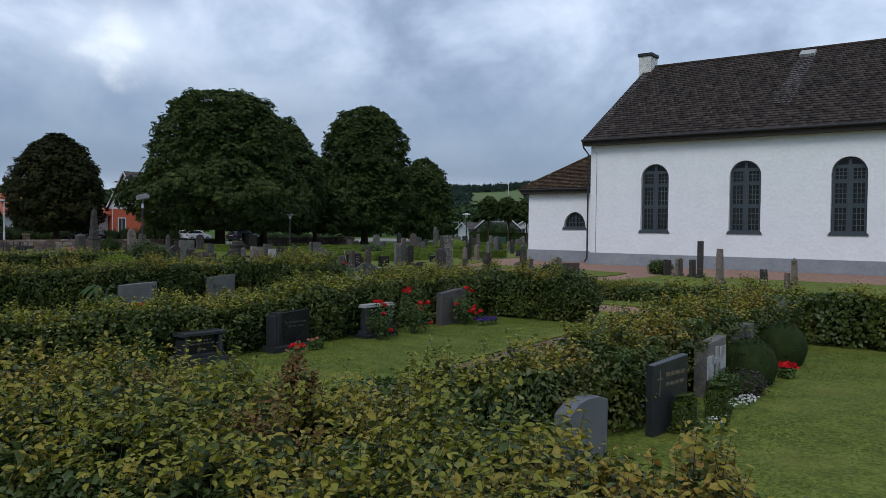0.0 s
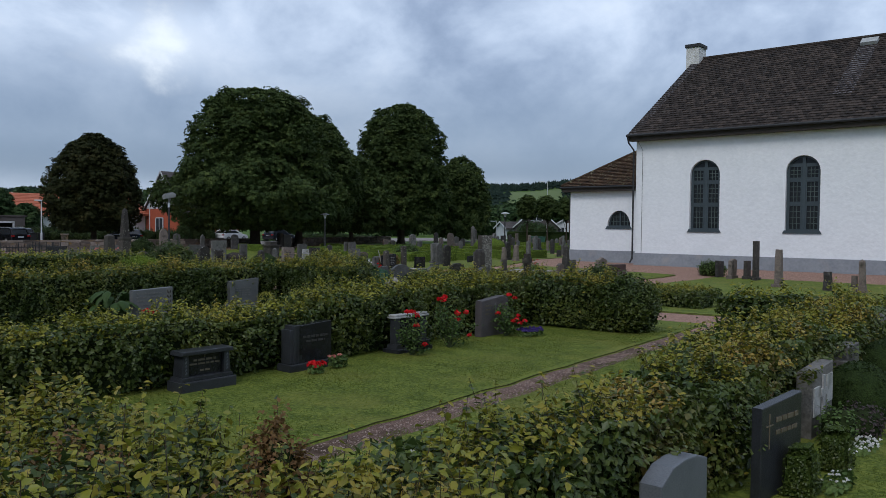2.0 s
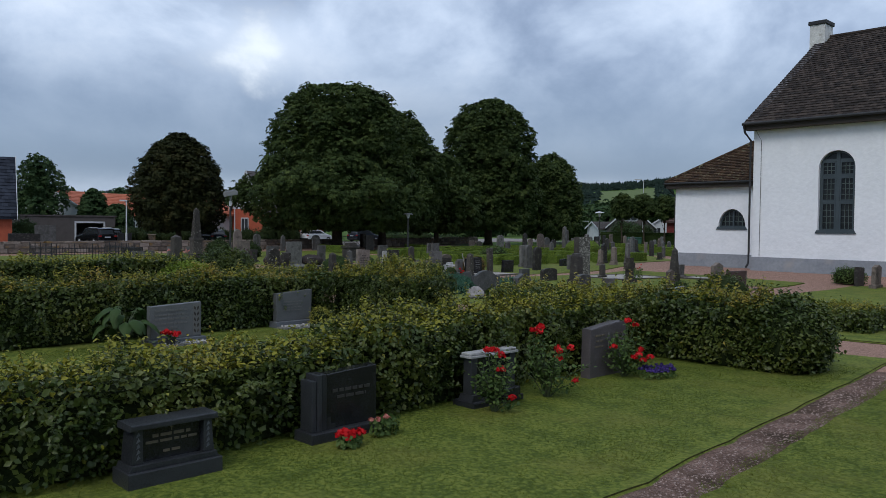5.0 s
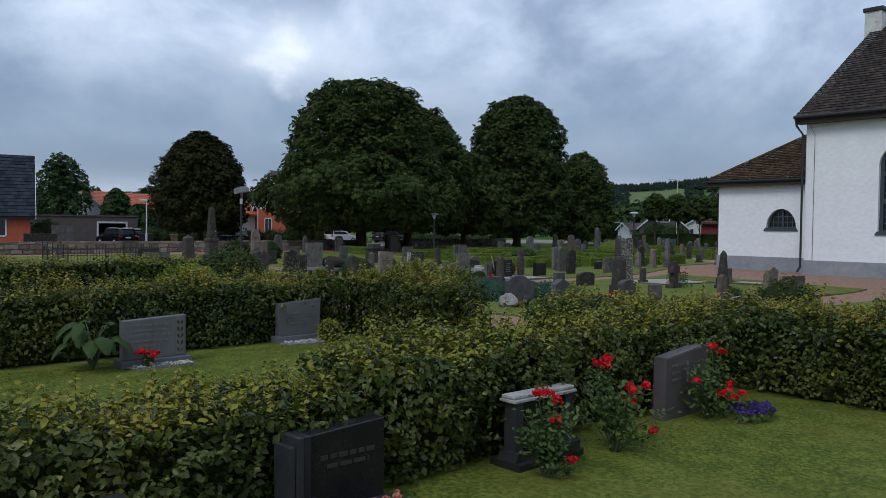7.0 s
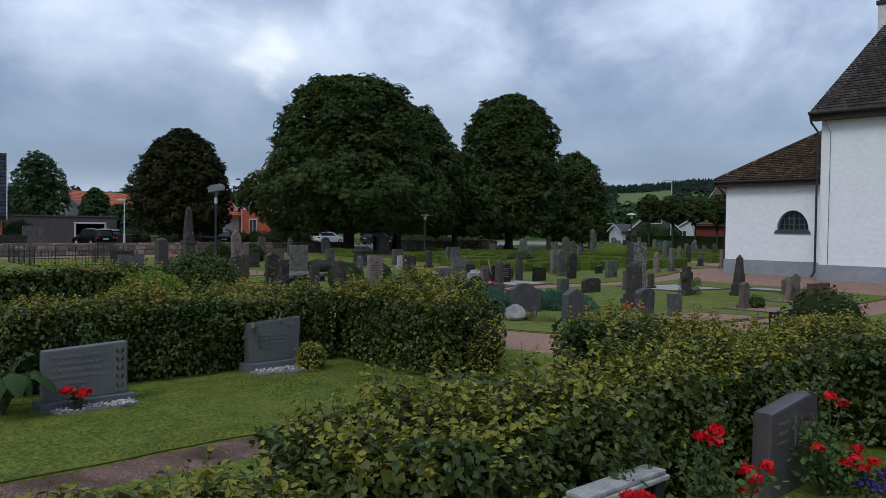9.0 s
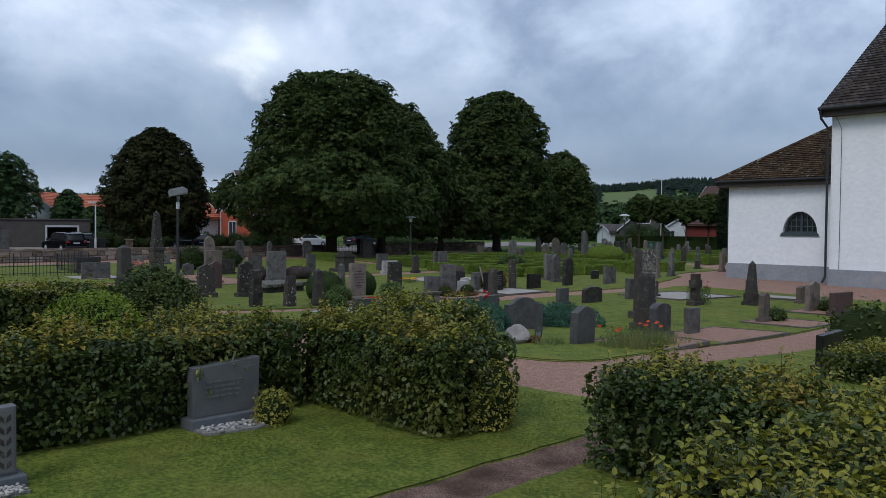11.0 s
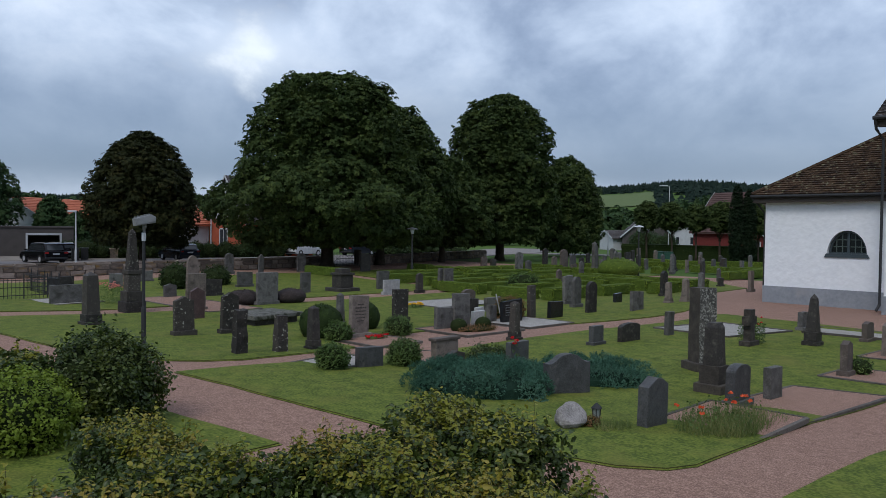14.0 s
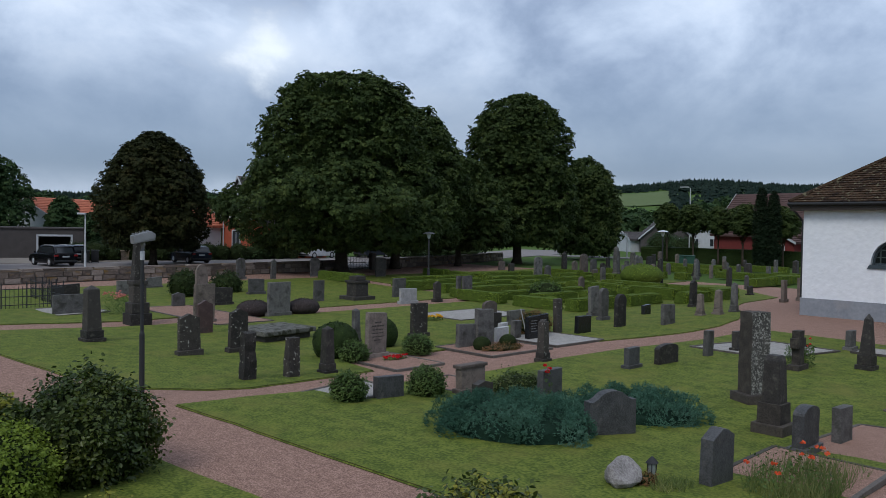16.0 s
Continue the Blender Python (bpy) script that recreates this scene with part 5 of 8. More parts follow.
def tablet_outline(style, w, h):
    hw = w / 2
    if style == "arch":
        pts = [(-hw, 0), (hw, 0), (hw, h * 0.8)]
        for k in range(1, 10):
            a = math.pi * k / 10
            pts.append((hw * math.cos(a), h * 0.8 + h * 0.2 * math.sin(a)))
        return pts + [(-hw, h * 0.8)]
    if style == "camel":
        side = [(hw * u, h * v) for u, v in ((1.0, 0.80), (0.82, 0.80), (0.62, 0.86), (0.42, 0.95), (0.2, 0.99))]
        return [(-hw, 0), (hw, 0)] + side + [(0, h)] + [(-a, b) for a, b in reversed(side)]
    if style == "peak":
        return [(-hw, 0), (hw, 0), (hw * 0.96, h * 0.88), (hw * 0.5, h * 0.93), (0, h), (-hw * 0.5, h * 0.93), (-hw * 0.96, h * 0.88)]
    if style == "cross":
        a = w * 0.28
        return [(-a, 0), (a, 0), (a, h * 0.5), (hw, h * 0.5), (hw, h * 0.78), (a, h * 0.78), (a, h), (-a, h), (-a, h * 0.78), (-hw, h * 0.78), (-hw, h * 0.5), (-a, h * 0.5)]
    if style == "slope":
        return [(-hw, 0), (hw, 0), (hw * 0.97, h * 0.86), (hw * 0.35, h * 0.97), (-hw * 0.1, h), (-hw * 0.97, h * 0.84)]
    s = ROWS.choice((0.0, 0.0, 0.03, -0.03)) * w
    return [(-hw, 0), (hw, 0), (hw, h + s), (-hw, h - s)]


def stone(style, x, y, w, d, h, material, face=90, base=True, label=""):
    """A gravestone that faces +x. Slabs stand on a low plinth, pillars on steps."""
    form = {"slab": "headstone", "arch": "headstone", "peak": "headstone", "cross": "headstone", "pillar": "grave_pillar", "obelisk": "grave_obelisk", "rough": "memorial_stone", "camel": "headstone", "slope": "headstone"}[style]
    ob = thing(form, (x, y, 0), face + ROWS.uniform(-3, 3), label or (STONE_TONE[material.name] + " " + STONE_FORM[style]), "gravestone", "gravestones in the churchyard")
    ob.rotation_euler.x += radians(ROWS.uniform(-1.2, 1.2))
    ob.rotation_euler.y += radians(ROWS.uniform(-1.2, 1.2))
    if style in ("pillar", "obelisk"):
        bh = h * (0.20 if style == "pillar" else 0.26)
        b = w * 0.62
        bm = bmesh.new()
        add_box(bm, -b * 1.12, b * 1.12, -b * 1.12, b * 1.12, -0.12, bh * 0.3, bevel=0.012)
        part("step", bm, material, ob)
        part("base", boxed(-b * 0.92, b * 0.92, -b * 0.92, b * 0.92, bh * 0.3, bh, bevel=0.015), material, ob)
        bm = bmesh.new()
        t = 0.82 if style == "pillar" else 0.55
        cap = h * (0.93 if style == "pillar" else 0.9)
        rings = []
        for z, k in ((bh, 0.78), (cap, 0.78 * t)):
            rings.append([bm.verts.new((sx * b * k, sy * b * k, z)) for sx, sy in ((-1, -1), (1, -1), (1, 1), (-1, 1))])
        tip = bm.verts.new((0, 0, h))
        for i in range(4):
            bm.faces.new((rings[0][i], rings[0][(i + 1) % 4], rings[1][(i + 1) % 4], rings[1][i]))
            bm.faces.new((rings[1][i], rings[1][(i + 1) % 4], tip))
        bm.faces.new(rings[0][::-1])
        bmesh.ops.bevel(bm, geom=[e for e in bm.edges], offset=0.008, segments=1, affect="EDGES")
        part("shaft", bm, material, ob)
        return ob
    if style == "rough":
        bm = bmesh.new()
        bmesh.ops.create_cube(bm, size=1)
        bmesh.ops.subdivide_edges(bm, edges=bm.edges, cuts=4, use_grid_fill=True)
        seed = Vector((x * 3.1, y * 2.7, 0))
        for v in bm.verts:
            z = v.co.z + 0.5
            k = 1.0 - 0.22 * z
            p = Vector((v.co.x * w * 1.12 * k, v.co.y * d * 0.85 * k, z * h))
            v.co = p + 0.045 * Vector((noise.noise(p * 4 + seed), noise.noise(p * 4 + seed + Vector((7, 0, 0))), noise.noise(p * 3 + seed) if z > 0.8 else 0))
            if z < 0.01:
                v.co.z = -0.1
        part("stone", bm, material, ob)
        if h > 1.5:
            part("base", boxed(-w * 0.75, w * 0.75, -d * 0.7, d * 0.7, -0.1, 0.12, bevel=0.02), material, ob)
        return ob
    base = base == 2 or (base and int(abs(x * 13 + y * 7)) % 2 == 0)
    bh = min(0.14, h * 0.16) if base else 0.0
    if base:
        part("base", boxed(-w / 2 - 0.06, w / 2 + 0.06, -d / 2 - 0.06, d / 2 + 0.06, -0.1, bh, bevel=0.012), material, ob)
    outline = [(px, pz + bh - (0.0 if base else 0.1)) for px, pz in tablet_outline(style, w, h - bh + (0 if base else 0.1))]
    part("tablet", add_prism(bmesh.new(), outline, -d / 2, d / 2, bevel=0.01), material, ob)
    return ob


def letter_line(parent, x0, x1, y, z, height, material, seed=0):
    """One line of unreadable writing: a row of plain bars."""
    r2 = random.Random(seed)
    x = x0
    while x < x1 - 0.01:
        b = r2.uniform(0.05, 0.13)
        part("inscription", boxed(x, min(x1, x + b), y - 0.003, y + 0.004, z, z + height), material, parent, "engraved lettering")
        x += b + 0.022


stone("pillar", -15.98, -24.55, 0.45, 0.45, 1.70, DARK)
stone("slab", -25.05, -22.27, 1.32, 0.17, 0.79, GREY)
stone("slab", -29.91, -20.87, 1.20, 0.17, 0.78, DARK)
stone("slab", -31.44, -17.60, 0.66, 0.17, 0.72, GREY)
stone("slab", -34.15, -14.87, 0.84, 0.17, 0.56, GREY)
stone("peak", -25.48, -17.44, 0.60, 0.17, 0.64, GREY)
stone("arch", -22.19, -17.92, 0.51, 0.17, 2.08, BROWN)
stone("slab", -19.36, -19.25, 0.81, 0.17, 1.48, BROWN)
stone("peak", -16.75, -20.52, 0.55, 0.17, 1.14, RED)
stone("peak", -12.06, -23.30, 0.61, 0.17, 1.15, LICHEN, base=2)
stone("peak", -12.11, -21.79, 0.56, 0.17, 1.28, LICHEN, base=2)
stone("arch", -37.22, -7.85, 0.60, 0.17, 1.35, GREY)
stone("peak", -36.73, -5.75, 0.35, 0.17, 1.27, GREY)
stone("slab", -25.09, -15.50, 0.99, 0.17, 0.81, DARK)
stone("slab", -19.85, -15.67, 1.03, 0.17, 1.39, GREY, base=2)
stone("slab", -28.88, -11.51, 0.91, 0.17, 0.82, GREY)
stone("rough", -7.74, -23.91, 0.31, 0.31, 1.10, LICHEN)
stone("rough", -7.64, -22.79, 0.31, 0.31, 0.94, LICHEN)
stone("arch", -37.27, -2.11, 0.71, 0.17, 1.27, GREY)
stone("slab", -23.98, -10.85, 0.56, 0.17, 1.04, GREY)
stone("slab", -34.97, 1.88, 0.83, 0.17, 1.31, DARK)
stone("slab", -23.71, -5.88, 0.83, 0.17, 0.99, GREY)
stone("slab", -20.84, -7.70, 0.99, 0.17, 0.72, PALE)
stone("peak", -20.68, -5.88, 0.42, 0.17, 1.02, DARK)
stone("slab", -21.68, -3.40, 0.26, 0.17, 1.16, GREY)
stone("slab", -21.41, -2.98, 0.67, 0.17, 1.16, GREY)
stone("pillar", -11.16, -18.18, 0.23, 0.23, 1.21, GREY)
brown = stone("slab", -9.12, -19.03, 0.68, 0.17, 1.30, PINKISH, base=2)
brown_ink = plain("dark_worn_lettering", (0.045, 0.038, 0.032), rough=0.8)
for k, (a, b) in enumerate(((-0.12, 0.12), (-0.22, 0.22), (-0.2, 0.2), (-0.22, 0.2), (-0.2, 0.22), (-0.14, 0.14))):
    letter_line(brown, a, b, -0.087, 1.0 - 0.1 * k, 0.045 if k < 2 else 0.03, brown_ink, 90 + k)
stone("slab", -11.57, -15.19, 0.66, 0.17, 1.16, LICHEN)
stone("pillar", -7.77, -21.65, 0.28, 0.28, 1.19, DARK)
stone("slab", -4.37, -22.43, 0.71, 0.17, 0.46, SMOKE)
capped = stone("slab", -3.89, -20.40, 0.74, 0.20, 0.60, BROWN, base=False, label="wide brownish headstone with a moulded cap and plinth")
part("cap", boxed(-0.42, 0.42, -0.14, 0.14, 0.585, 0.66, bevel=0.02), BROWN, capped)
part("plinth", boxed(-0.43, 0.43, -0.16, 0.16, -0.1, 0.12, bevel=0.02), BROWN, capped)
stone("peak", -2.98, -20.95, 0.50, 0.18, 0.46, DARK, base=False)
stone("slab", -8.76, -14.86, 0.70, 0.17, 1.18, GREY)
stone("slab", -8.90, -15.44, 0.99, 0.17, 0.73, GREY)
stone("arch", -13.68, -9.41, 0.72, 0.17, 0.77, BROWN)
stone("slab", -9.02, -13.77, 0.53, 0.17, 0.49, PALE)
script = stone("slab", -8.81, -12.18, 1.04, 0.17, 0.80, BLACK, base=False, label="black polished headstone with two columns of pale script")
for k in range(5):
    for a, b in ((-0.40, -0.08), (0.08, 0.40)):
        letter_line(script, a, b - 0.05 * (k % 2), -0.087, 0.62 - 0.09 * k, 0.028, LETTER, 140 + k)
stone("slab", -9.28, -12.75, 0.36, 0.20, 0.62, GREY, base=False)
stone("slab", -10.70, -12.35, 0.66, 0.17, 0.74, DARK)
stone("slab", -9.42, -13.28, 0.34, 0.17, 0.56, PALE, base=False)
lean_ = thing("leaning_post", (-9.02, -12.55, 0), 0, "thin white post leaning on a grey slab", "post")
part("shaft", add_tube(bmesh.new(), [(0, 0.12, -0.05), (-0.12, -0.12, 1.02)], [0.024, 0.022], 8), PALE, lean_)
stone("slab", -9.30, -10.42, 0.34, 0.17, 1.24, LICHEN)
stone("slab", -11.89, -9.79, 0.90, 0.17, 0.56, GREY)
stone("slab", -8.74, -9.67, 0.79, 0.17, 0.62, BLACK)
stone("slab", -2.60, -19.15, 0.70, 0.17, 0.61, SMOKE)
stone("pillar", -5.74, -15.58, 0.27, 0.27, 1.20, LICHEN)
stone("camel", 0.42, -21.15, 1.0, 0.20, 0.80, SMOKE, face=68, base=False)
stone("slab", -3.48, -14.49, 0.55, 0.17, 0.56, SMOKE)
stone("arch", -3.27, -13.05, 0.96, 0.17, 0.56, DARK)
stone("slab", -3.17, -10.84, 0.34, 0.17, 0.77, GREY)
stone("slab", -3.10, -9.16, 0.27, 0.17, 0.62, DARK)
tall = thing("memorial_stone", (0.70, -16.03, 0), 62, "tall square rough-hewn stone with lichen on one side", "gravestone", "gravestones in the churchyard")
part("base", boxed(-0.36, 0.36, -0.33, 0.36, -0.1, 0.2, bevel=0.03), BROWN_DARK, tall)
bm = bmesh.new()
bmesh.ops.create_cube(bm, size=1)
bmesh.ops.subdivide_edges(bm, edges=bm.edges, cuts=5, use_grid_fill=True)
for v in bm.verts:
    z = v.co.z + 0.5
    p = Vector((v.co.x * 0.50 * (1 - 0.06 * z), v.co.y * 0.46 * (1 - 0.06 * z), 0.2 + z * 1.82))
    v.co = p + 0.022 * Vector((noise.noise(p * 5), noise.noise(p * 5 + Vector((7, 0, 0))), noise.noise(p * 4) if z > 0.8 else 0))
shaft = part("shaft", bm, BROWN_DARK, tall, "grey-brown shaft with one side crusted white")
shaft.data.materials.append(CRUST)
for pl in shaft.data.polygons:
    if pl.normal.y < -0.6:
        pl.material_index = 1
ob = thing("grave_pillar", (2.21, -18.40, 0), 90, "dark tapered grave pillar on a stepped brown base", "gravestone", "gravestones in the churchyard")
part("step", boxed(-0.31, 0.31, -0.31, 0.31, -0.1, 0.2, bevel=0.02), BROWN_DARK, ob)
part("base", add_prism(bmesh.new(), [(-0.245, 0.2), (0.245, 0.2), (0.21, 0.58), (-0.21, 0.58)], -0.225, 0.225, 0.012), BROWN_DARK, ob)
bm = bmesh.new()
rings = [[bm.verts.new((sx * b, sy * b, z)) for sx, sy in ((-1, -1), (1, -1), (1, 1), (-1, 1))] for z, b in ((0.58, 0.175), (1.38, 0.15), (1.48, 0.11))]
for lo_, hi_ in zip(rings, rings[1:]):
    for i in range(4):
        bm.faces.new((lo_[i], lo_[(i + 1) % 4], hi_[(i + 1) % 4], hi_[i]))
bm.faces.new(rings[-1])
bmesh.ops.bevel(bm, geom=list(bm.edges), offset=0.008, segments=1, affect="EDGES")
part("shaft", bm, DARK, ob)
stone("obelisk", 0.86, -9.44, 0.34, 0.34, 1.57, DARK)
stone("slab", -0.79, -5.97, 0.51, 0.17, 0.62, GREY)
stone("arch", -10.71, -5.59, 0.51, 0.17, 1.34, GREY)
stone("arch", -8.97, -6.96, 0.59, 0.17, 1.28, DARK)
stone("slab", -10.70, -2.35, 0.53, 0.17, 0.42, BLACK)
stone("slab", -8.05, -4.95, 0.80, 0.17, 0.80, GREY)
stone("peak", -11.16, 2.62, 0.52, 0.17, 1.32, DARK)
stone("pillar", -8.39, -1.75, 0.27, 0.27, 0.95, BROWN)
stone("pillar", -7.98, -0.98, 0.29, 0.29, 1.08, BROWN)
stone("pillar", -7.97, 0.47, 0.26, 0.26, 1.32, GREY)
stone("pillar", -26.42, 18.33, 0.37, 0.37, 2.50, GREY)
stone("arch", -22.62, 23.65, 0.39, 0.17, 1.47, GREY)
stone("slab", -25.85, 34.51, 0.40, 0.17, 1.48, GREY)
stone("slab", -9.09, 8.25, 0.41, 0.17, 1.13, BROWN)
stone("slab", -8.99, 10.01, 0.30, 0.17, 1.18, BROWN)
stone("slab", -11.85, -4.68, 0.58, 0.17, 1.29, GREY)
stone("arch", -30.88, 14.31, 0.87, 0.17, 1.50, GREY)
stone("peak", -29.51, 13.81, 0.61, 0.17, 0.95, GREY)
stone("peak", -33.57, 21.02, 0.58, 0.17, 1.61, DARK)
stone("peak", -28.66, 16.03, 0.56, 0.17, 1.30, BROWN)
stone("arch", -31.31, 20.75, 0.89, 0.17, 1.62, BROWN)
stone("arch", -28.75, 18.57, 0.71, 0.17, 1.36, GREY)
stone("arch", -26.91, 17.26, 0.55, 0.17, 1.21, DARK)
stone("slab", -24.55, 16.62, 0.52, 0.17, 1.17, GREY)
stone("arch", -36.56, 16.30, 0.70, 0.17, 0.76, BROWN)
stone("arch", -34.36, 15.09, 0.61, 0.17, 0.74, DARK)
stone("peak", -19.50, 4.63, 0.39, 0.17, 1.00, BROWN)
stone("arch", -31.16, 28.30, 0.40, 0.17, 0.92, GREY)
stone("arch", -26.46, 23.64, 0.48, 0.17, 1.02, BROWN)
stone("slab", -23.09, 26.91, 0.35, 0.17, 1.02, BROWN)
stone("peak", -15.52, 17.41, 0.35, 0.17, 0.91, GREY)
stone("pillar", -27.46, 19.89, 0.44, 0.44, 2.20, DARK)
stone("slab", -25.90, 18.89, 0.39, 0.17, 1.38, GREY)
stone("slab", -29.18, 27.41, 0.82, 0.17, 1.42, DARK)
stone("arch", -25.11, 14.74, 0.43, 0.17, 1.05, GREY)
stone("peak", -29.38, 29.55, 0.62, 0.17, 1.23, DARK)
stone("arch", -23.48, 25.21, 0.49, 0.17, 1.54, GREY)
stone("peak", -24.02, 30.94, 0.49, 0.17, 1.36, BROWN)
stone("arch", -17.25, 18.40, 0.55, 0.17, 1.33, DARK)
stone("slab", -26.56, 15.78, 0.57, 0.17, 0.76, BROWN)
stone("slab", -13.01, 12.62, 0.45, 0.17, 0.53, DARK)
stone("peak", -30.23, 27.09, 0.49, 0.17, 1.51, GREY)
stone("arch", -31.95, 21.96, 0.43, 0.17, 1.08, DARK)
stone("arch", 3.20, -19.39, 0.69, 0.20, 0.82, SMOKE)
stone("slab", 3.33, -18.08, 0.50, 0.17, 0.65, GREY)
stone("slope", 3.18, -22.48, 0.62, 0.20, 0.80, SMOKE, base=False)
stone("cross", -0.39, -11.02, 0.58, 0.22, 1.08, BROWN_DARK)
stone("peak", 3.41, -14.13, 0.41, 0.17, 0.84, BROWN)
stone("peak", 3.11, -9.92, 0.74, 0.17, 0.99, BROWN)
stone("slab", 7.08, -5.18, 0.76, 0.17, 0.78, DARK)
stone("peak", 7.89, -5.68, 0.81, 0.17, 0.96, BROWN)
stone("slab", 9.15, -6.12, 0.49, 0.17, 1.85, DARK)
stone("slab", 8.57, -5.58, 0.51, 0.17, 0.87, DARK)
stone("rough", 11.17, -9.42, 0.34, 0.34, 1.56, BROWN)
stone("rough", 13.19, -9.87, 0.35, 0.35, 0.74, DARK)
stone("pillar", 14.47, -9.98, 0.24, 0.24, 1.30, BROWN)
stone("slab", 14.23, -10.25, 0.27, 0.17, 0.65, BROWN)
stone("peak", 1.68, -7.12, 0.60, 0.17, 0.62, BROWN)
stone("slab", 4.11, -10.26, 1.45, 0.17, 0.70, RED)
stone("slab", 7.89, -21.58, 0.69, 0.12, 0.65, BLACK, face=80)
stone("slab", -44.57, -21.46, 1.45, 0.17, 1.90, GREY)
stone("slab", -41.95, -23.69, 2.11, 0.17, 1.30, DARK)
# the far rows, seen only as small dark shapes over the hedges
far_rows = random.Random(31)
for k in range(18):
    row = k // 6
    stone(far_rows.choice(("arch", "peak", "slab", "pillar")), -34.5 + 3.1 * (k % 6) + far_rows.uniform(-0.6, 0.6), 28.6 + 4.2 * row + far_rows.uniform(-0.5, 0.5), 0.46, 0.2, far_rows.uniform(0.9, 1.5), far_rows.choice((DARK, GREY, BROWN, DARK)))
# ---- the near graves along the hedges ----
def east_grave(name, x, y, label):
    """Gravestones that stand before a hedge and face east; their front is local -y."""
    return thing(name, (x, y, 0), 90, label, "gravestone")


g = east_grave("headstone", 12.45, -37.95, "dark granite headstone with a cap slab and carved side posts")
part("base", add_prism(bmesh.new(), [(-0.50, -0.1), (0.50, -0.1), (0.50, 0.15), (-0.50, 0.15)], -0.2, 0.17, 0.01), INK, g)
part("shoulder", add_prism(bmesh.new(), [(-0.48, 0.15), (0.48, 0.15), (0.45, 0.21), (-0.45, 0.21)], -0.16, 0.14, 0.006), INK, g)
part("panel", boxed(-0.31, 0.31, -0.07, 0.1, 0.21, 0.54), BLACK, g, "black polished panel")
for s in (-1, 1):
    post = part("side_post", add_prism(bmesh.new(), [(s * 0.44, 0.21), (s * 0.32, 0.21), (s * 0.32, 0.54), (s * 0.41, 0.54)], -0.13, 0.11, 0.006), INK, g)
    for k in range(5):
        part("carved_leaf", add_prism(bmesh.new(), [(s * 0.37 - 0.02, 0.25 + k * 0.055), (s * 0.37 + 0.02, 0.27 + k * 0.055), (s * 0.37, 0.30 + k * 0.055)], -0.136, -0.12), SLATE, post)
part("cap", add_prism(bmesh.new(), [(-0.47, 0.54), (0.47, 0.54), (0.46, 0.60), (-0.46, 0.60)], -0.17, 0.14, 0.012), INK, g, "grey cap slab")
letter_line(g, -0.2, 0.2, -0.075, 0.43, 0.03, GOLD, 1)
letter_line(g, -0.27, 0.27, -0.075, 0.375, 0.025, GOLD, 2)
letter_line(g, -0.09, 0.09, -0.075, 0.27, 0.025, GOLD, 3)
bm = boxed(-0.005, 0.005, -0.076, -0.068, 0.475, 0.52)
add_box(bm, -0.016, 0.016, -0.0765, -0.0685, 0.503, 0.511)
part("cross", bm, GOLD, g)

g.scale = (0.83, 0.9, 0.86)

g = east_grave("headstone", 12.34, -36.06, "black polished headstone with fluted grey post and sloping top")
part("base", boxed(-0.50, 0.50, -0.17, 0.15, -0.1, 0.11, bevel=0.01), INK, g)
part("tablet", add_prism(bmesh.new(), [(-0.26, 0.11), (0.46, 0.11), (0.46, 0.745), (-0.26, 0.705)], -0.07, 0.08, 0.008), BLACK, g)
for k, (a, b, top_z) in enumerate(((-0.46, -0.40, 0.66), (-0.395, -0.335, 0.72), (-0.33, -0.265, 0.72))):
    part("fluted_post", boxed(a, b, -0.11 - 0.01 * (k == 1), 0.09, 0.11, top_z, bevel=0.008), INK, g, "grey fluted side post")
letter_line(g, -0.16, 0.36, -0.075, 0.5, 0.035, plain("dim_lettering", (0.032, 0.030, 0.028)), 4)
letter_line(g, -0.1, 0.3, -0.075, 0.43, 0.03, plain("dim_lettering_two", (0.032, 0.030, 0.028)), 5)
part("stepped_block", add_prism(bmesh.new(), [(-0.26, 0.11), (-0.14, 0.11), (-0.14, 0.17), (-0.2, 0.17), (-0.2, 0.24), (-0.26, 0.24)], -0.1, -0.07), BLACK, g)

g.scale = (0.92, 1, 0.93)

g = east_grave("headstone", 12.28, -33.78, "black headstone with corner columns and a grey moulded cap")
part("base", boxed(-0.52, 0.52, -0.22, 0.14, -0.1, 0.07, bevel=0.012), INK, g)
for s in (-1, 1):
    col = part("column", boxed(s * 0.40 - 0.06, s * 0.40 + 0.06, -0.12, 0.02, 0.13, 0.60, bevel=0.012), INK, g, "dark square column")
    part("column_foot", add_prism(bmesh.new(), [(s * 0.40 - 0.11, 0.07), (s * 0.40 + 0.11, 0.07), (s * 0.40 + 0.065, 0.15), (s * 0.40 - 0.065, 0.15)], -0.17, 0.06), INK, col)
part("tablet", boxed(-0.34, 0.34, -0.05, 0.06, 0.07, 0.60), BLACK, g)
bm = boxed(-0.50, 0.50, -0.14, 0.05, 0.60, 0.63, bevel=0.008)
add_box(bm, -0.48, 0.48, -0.12, 0.04, 0.633, 0.665, bevel=0.01)
part("cap", bm, PALE, g, "pale grey moulded cap slab")
part("sloped_block", add_prism(bmesh.new(), [(-0.02, 0.07), (0.34, 0.07), (0.34, 0.2), (-0.02, 0.2)], -0.3, -0.05, 0.01), BLACK, g)

g.scale = (0.86, 1, 0.97)

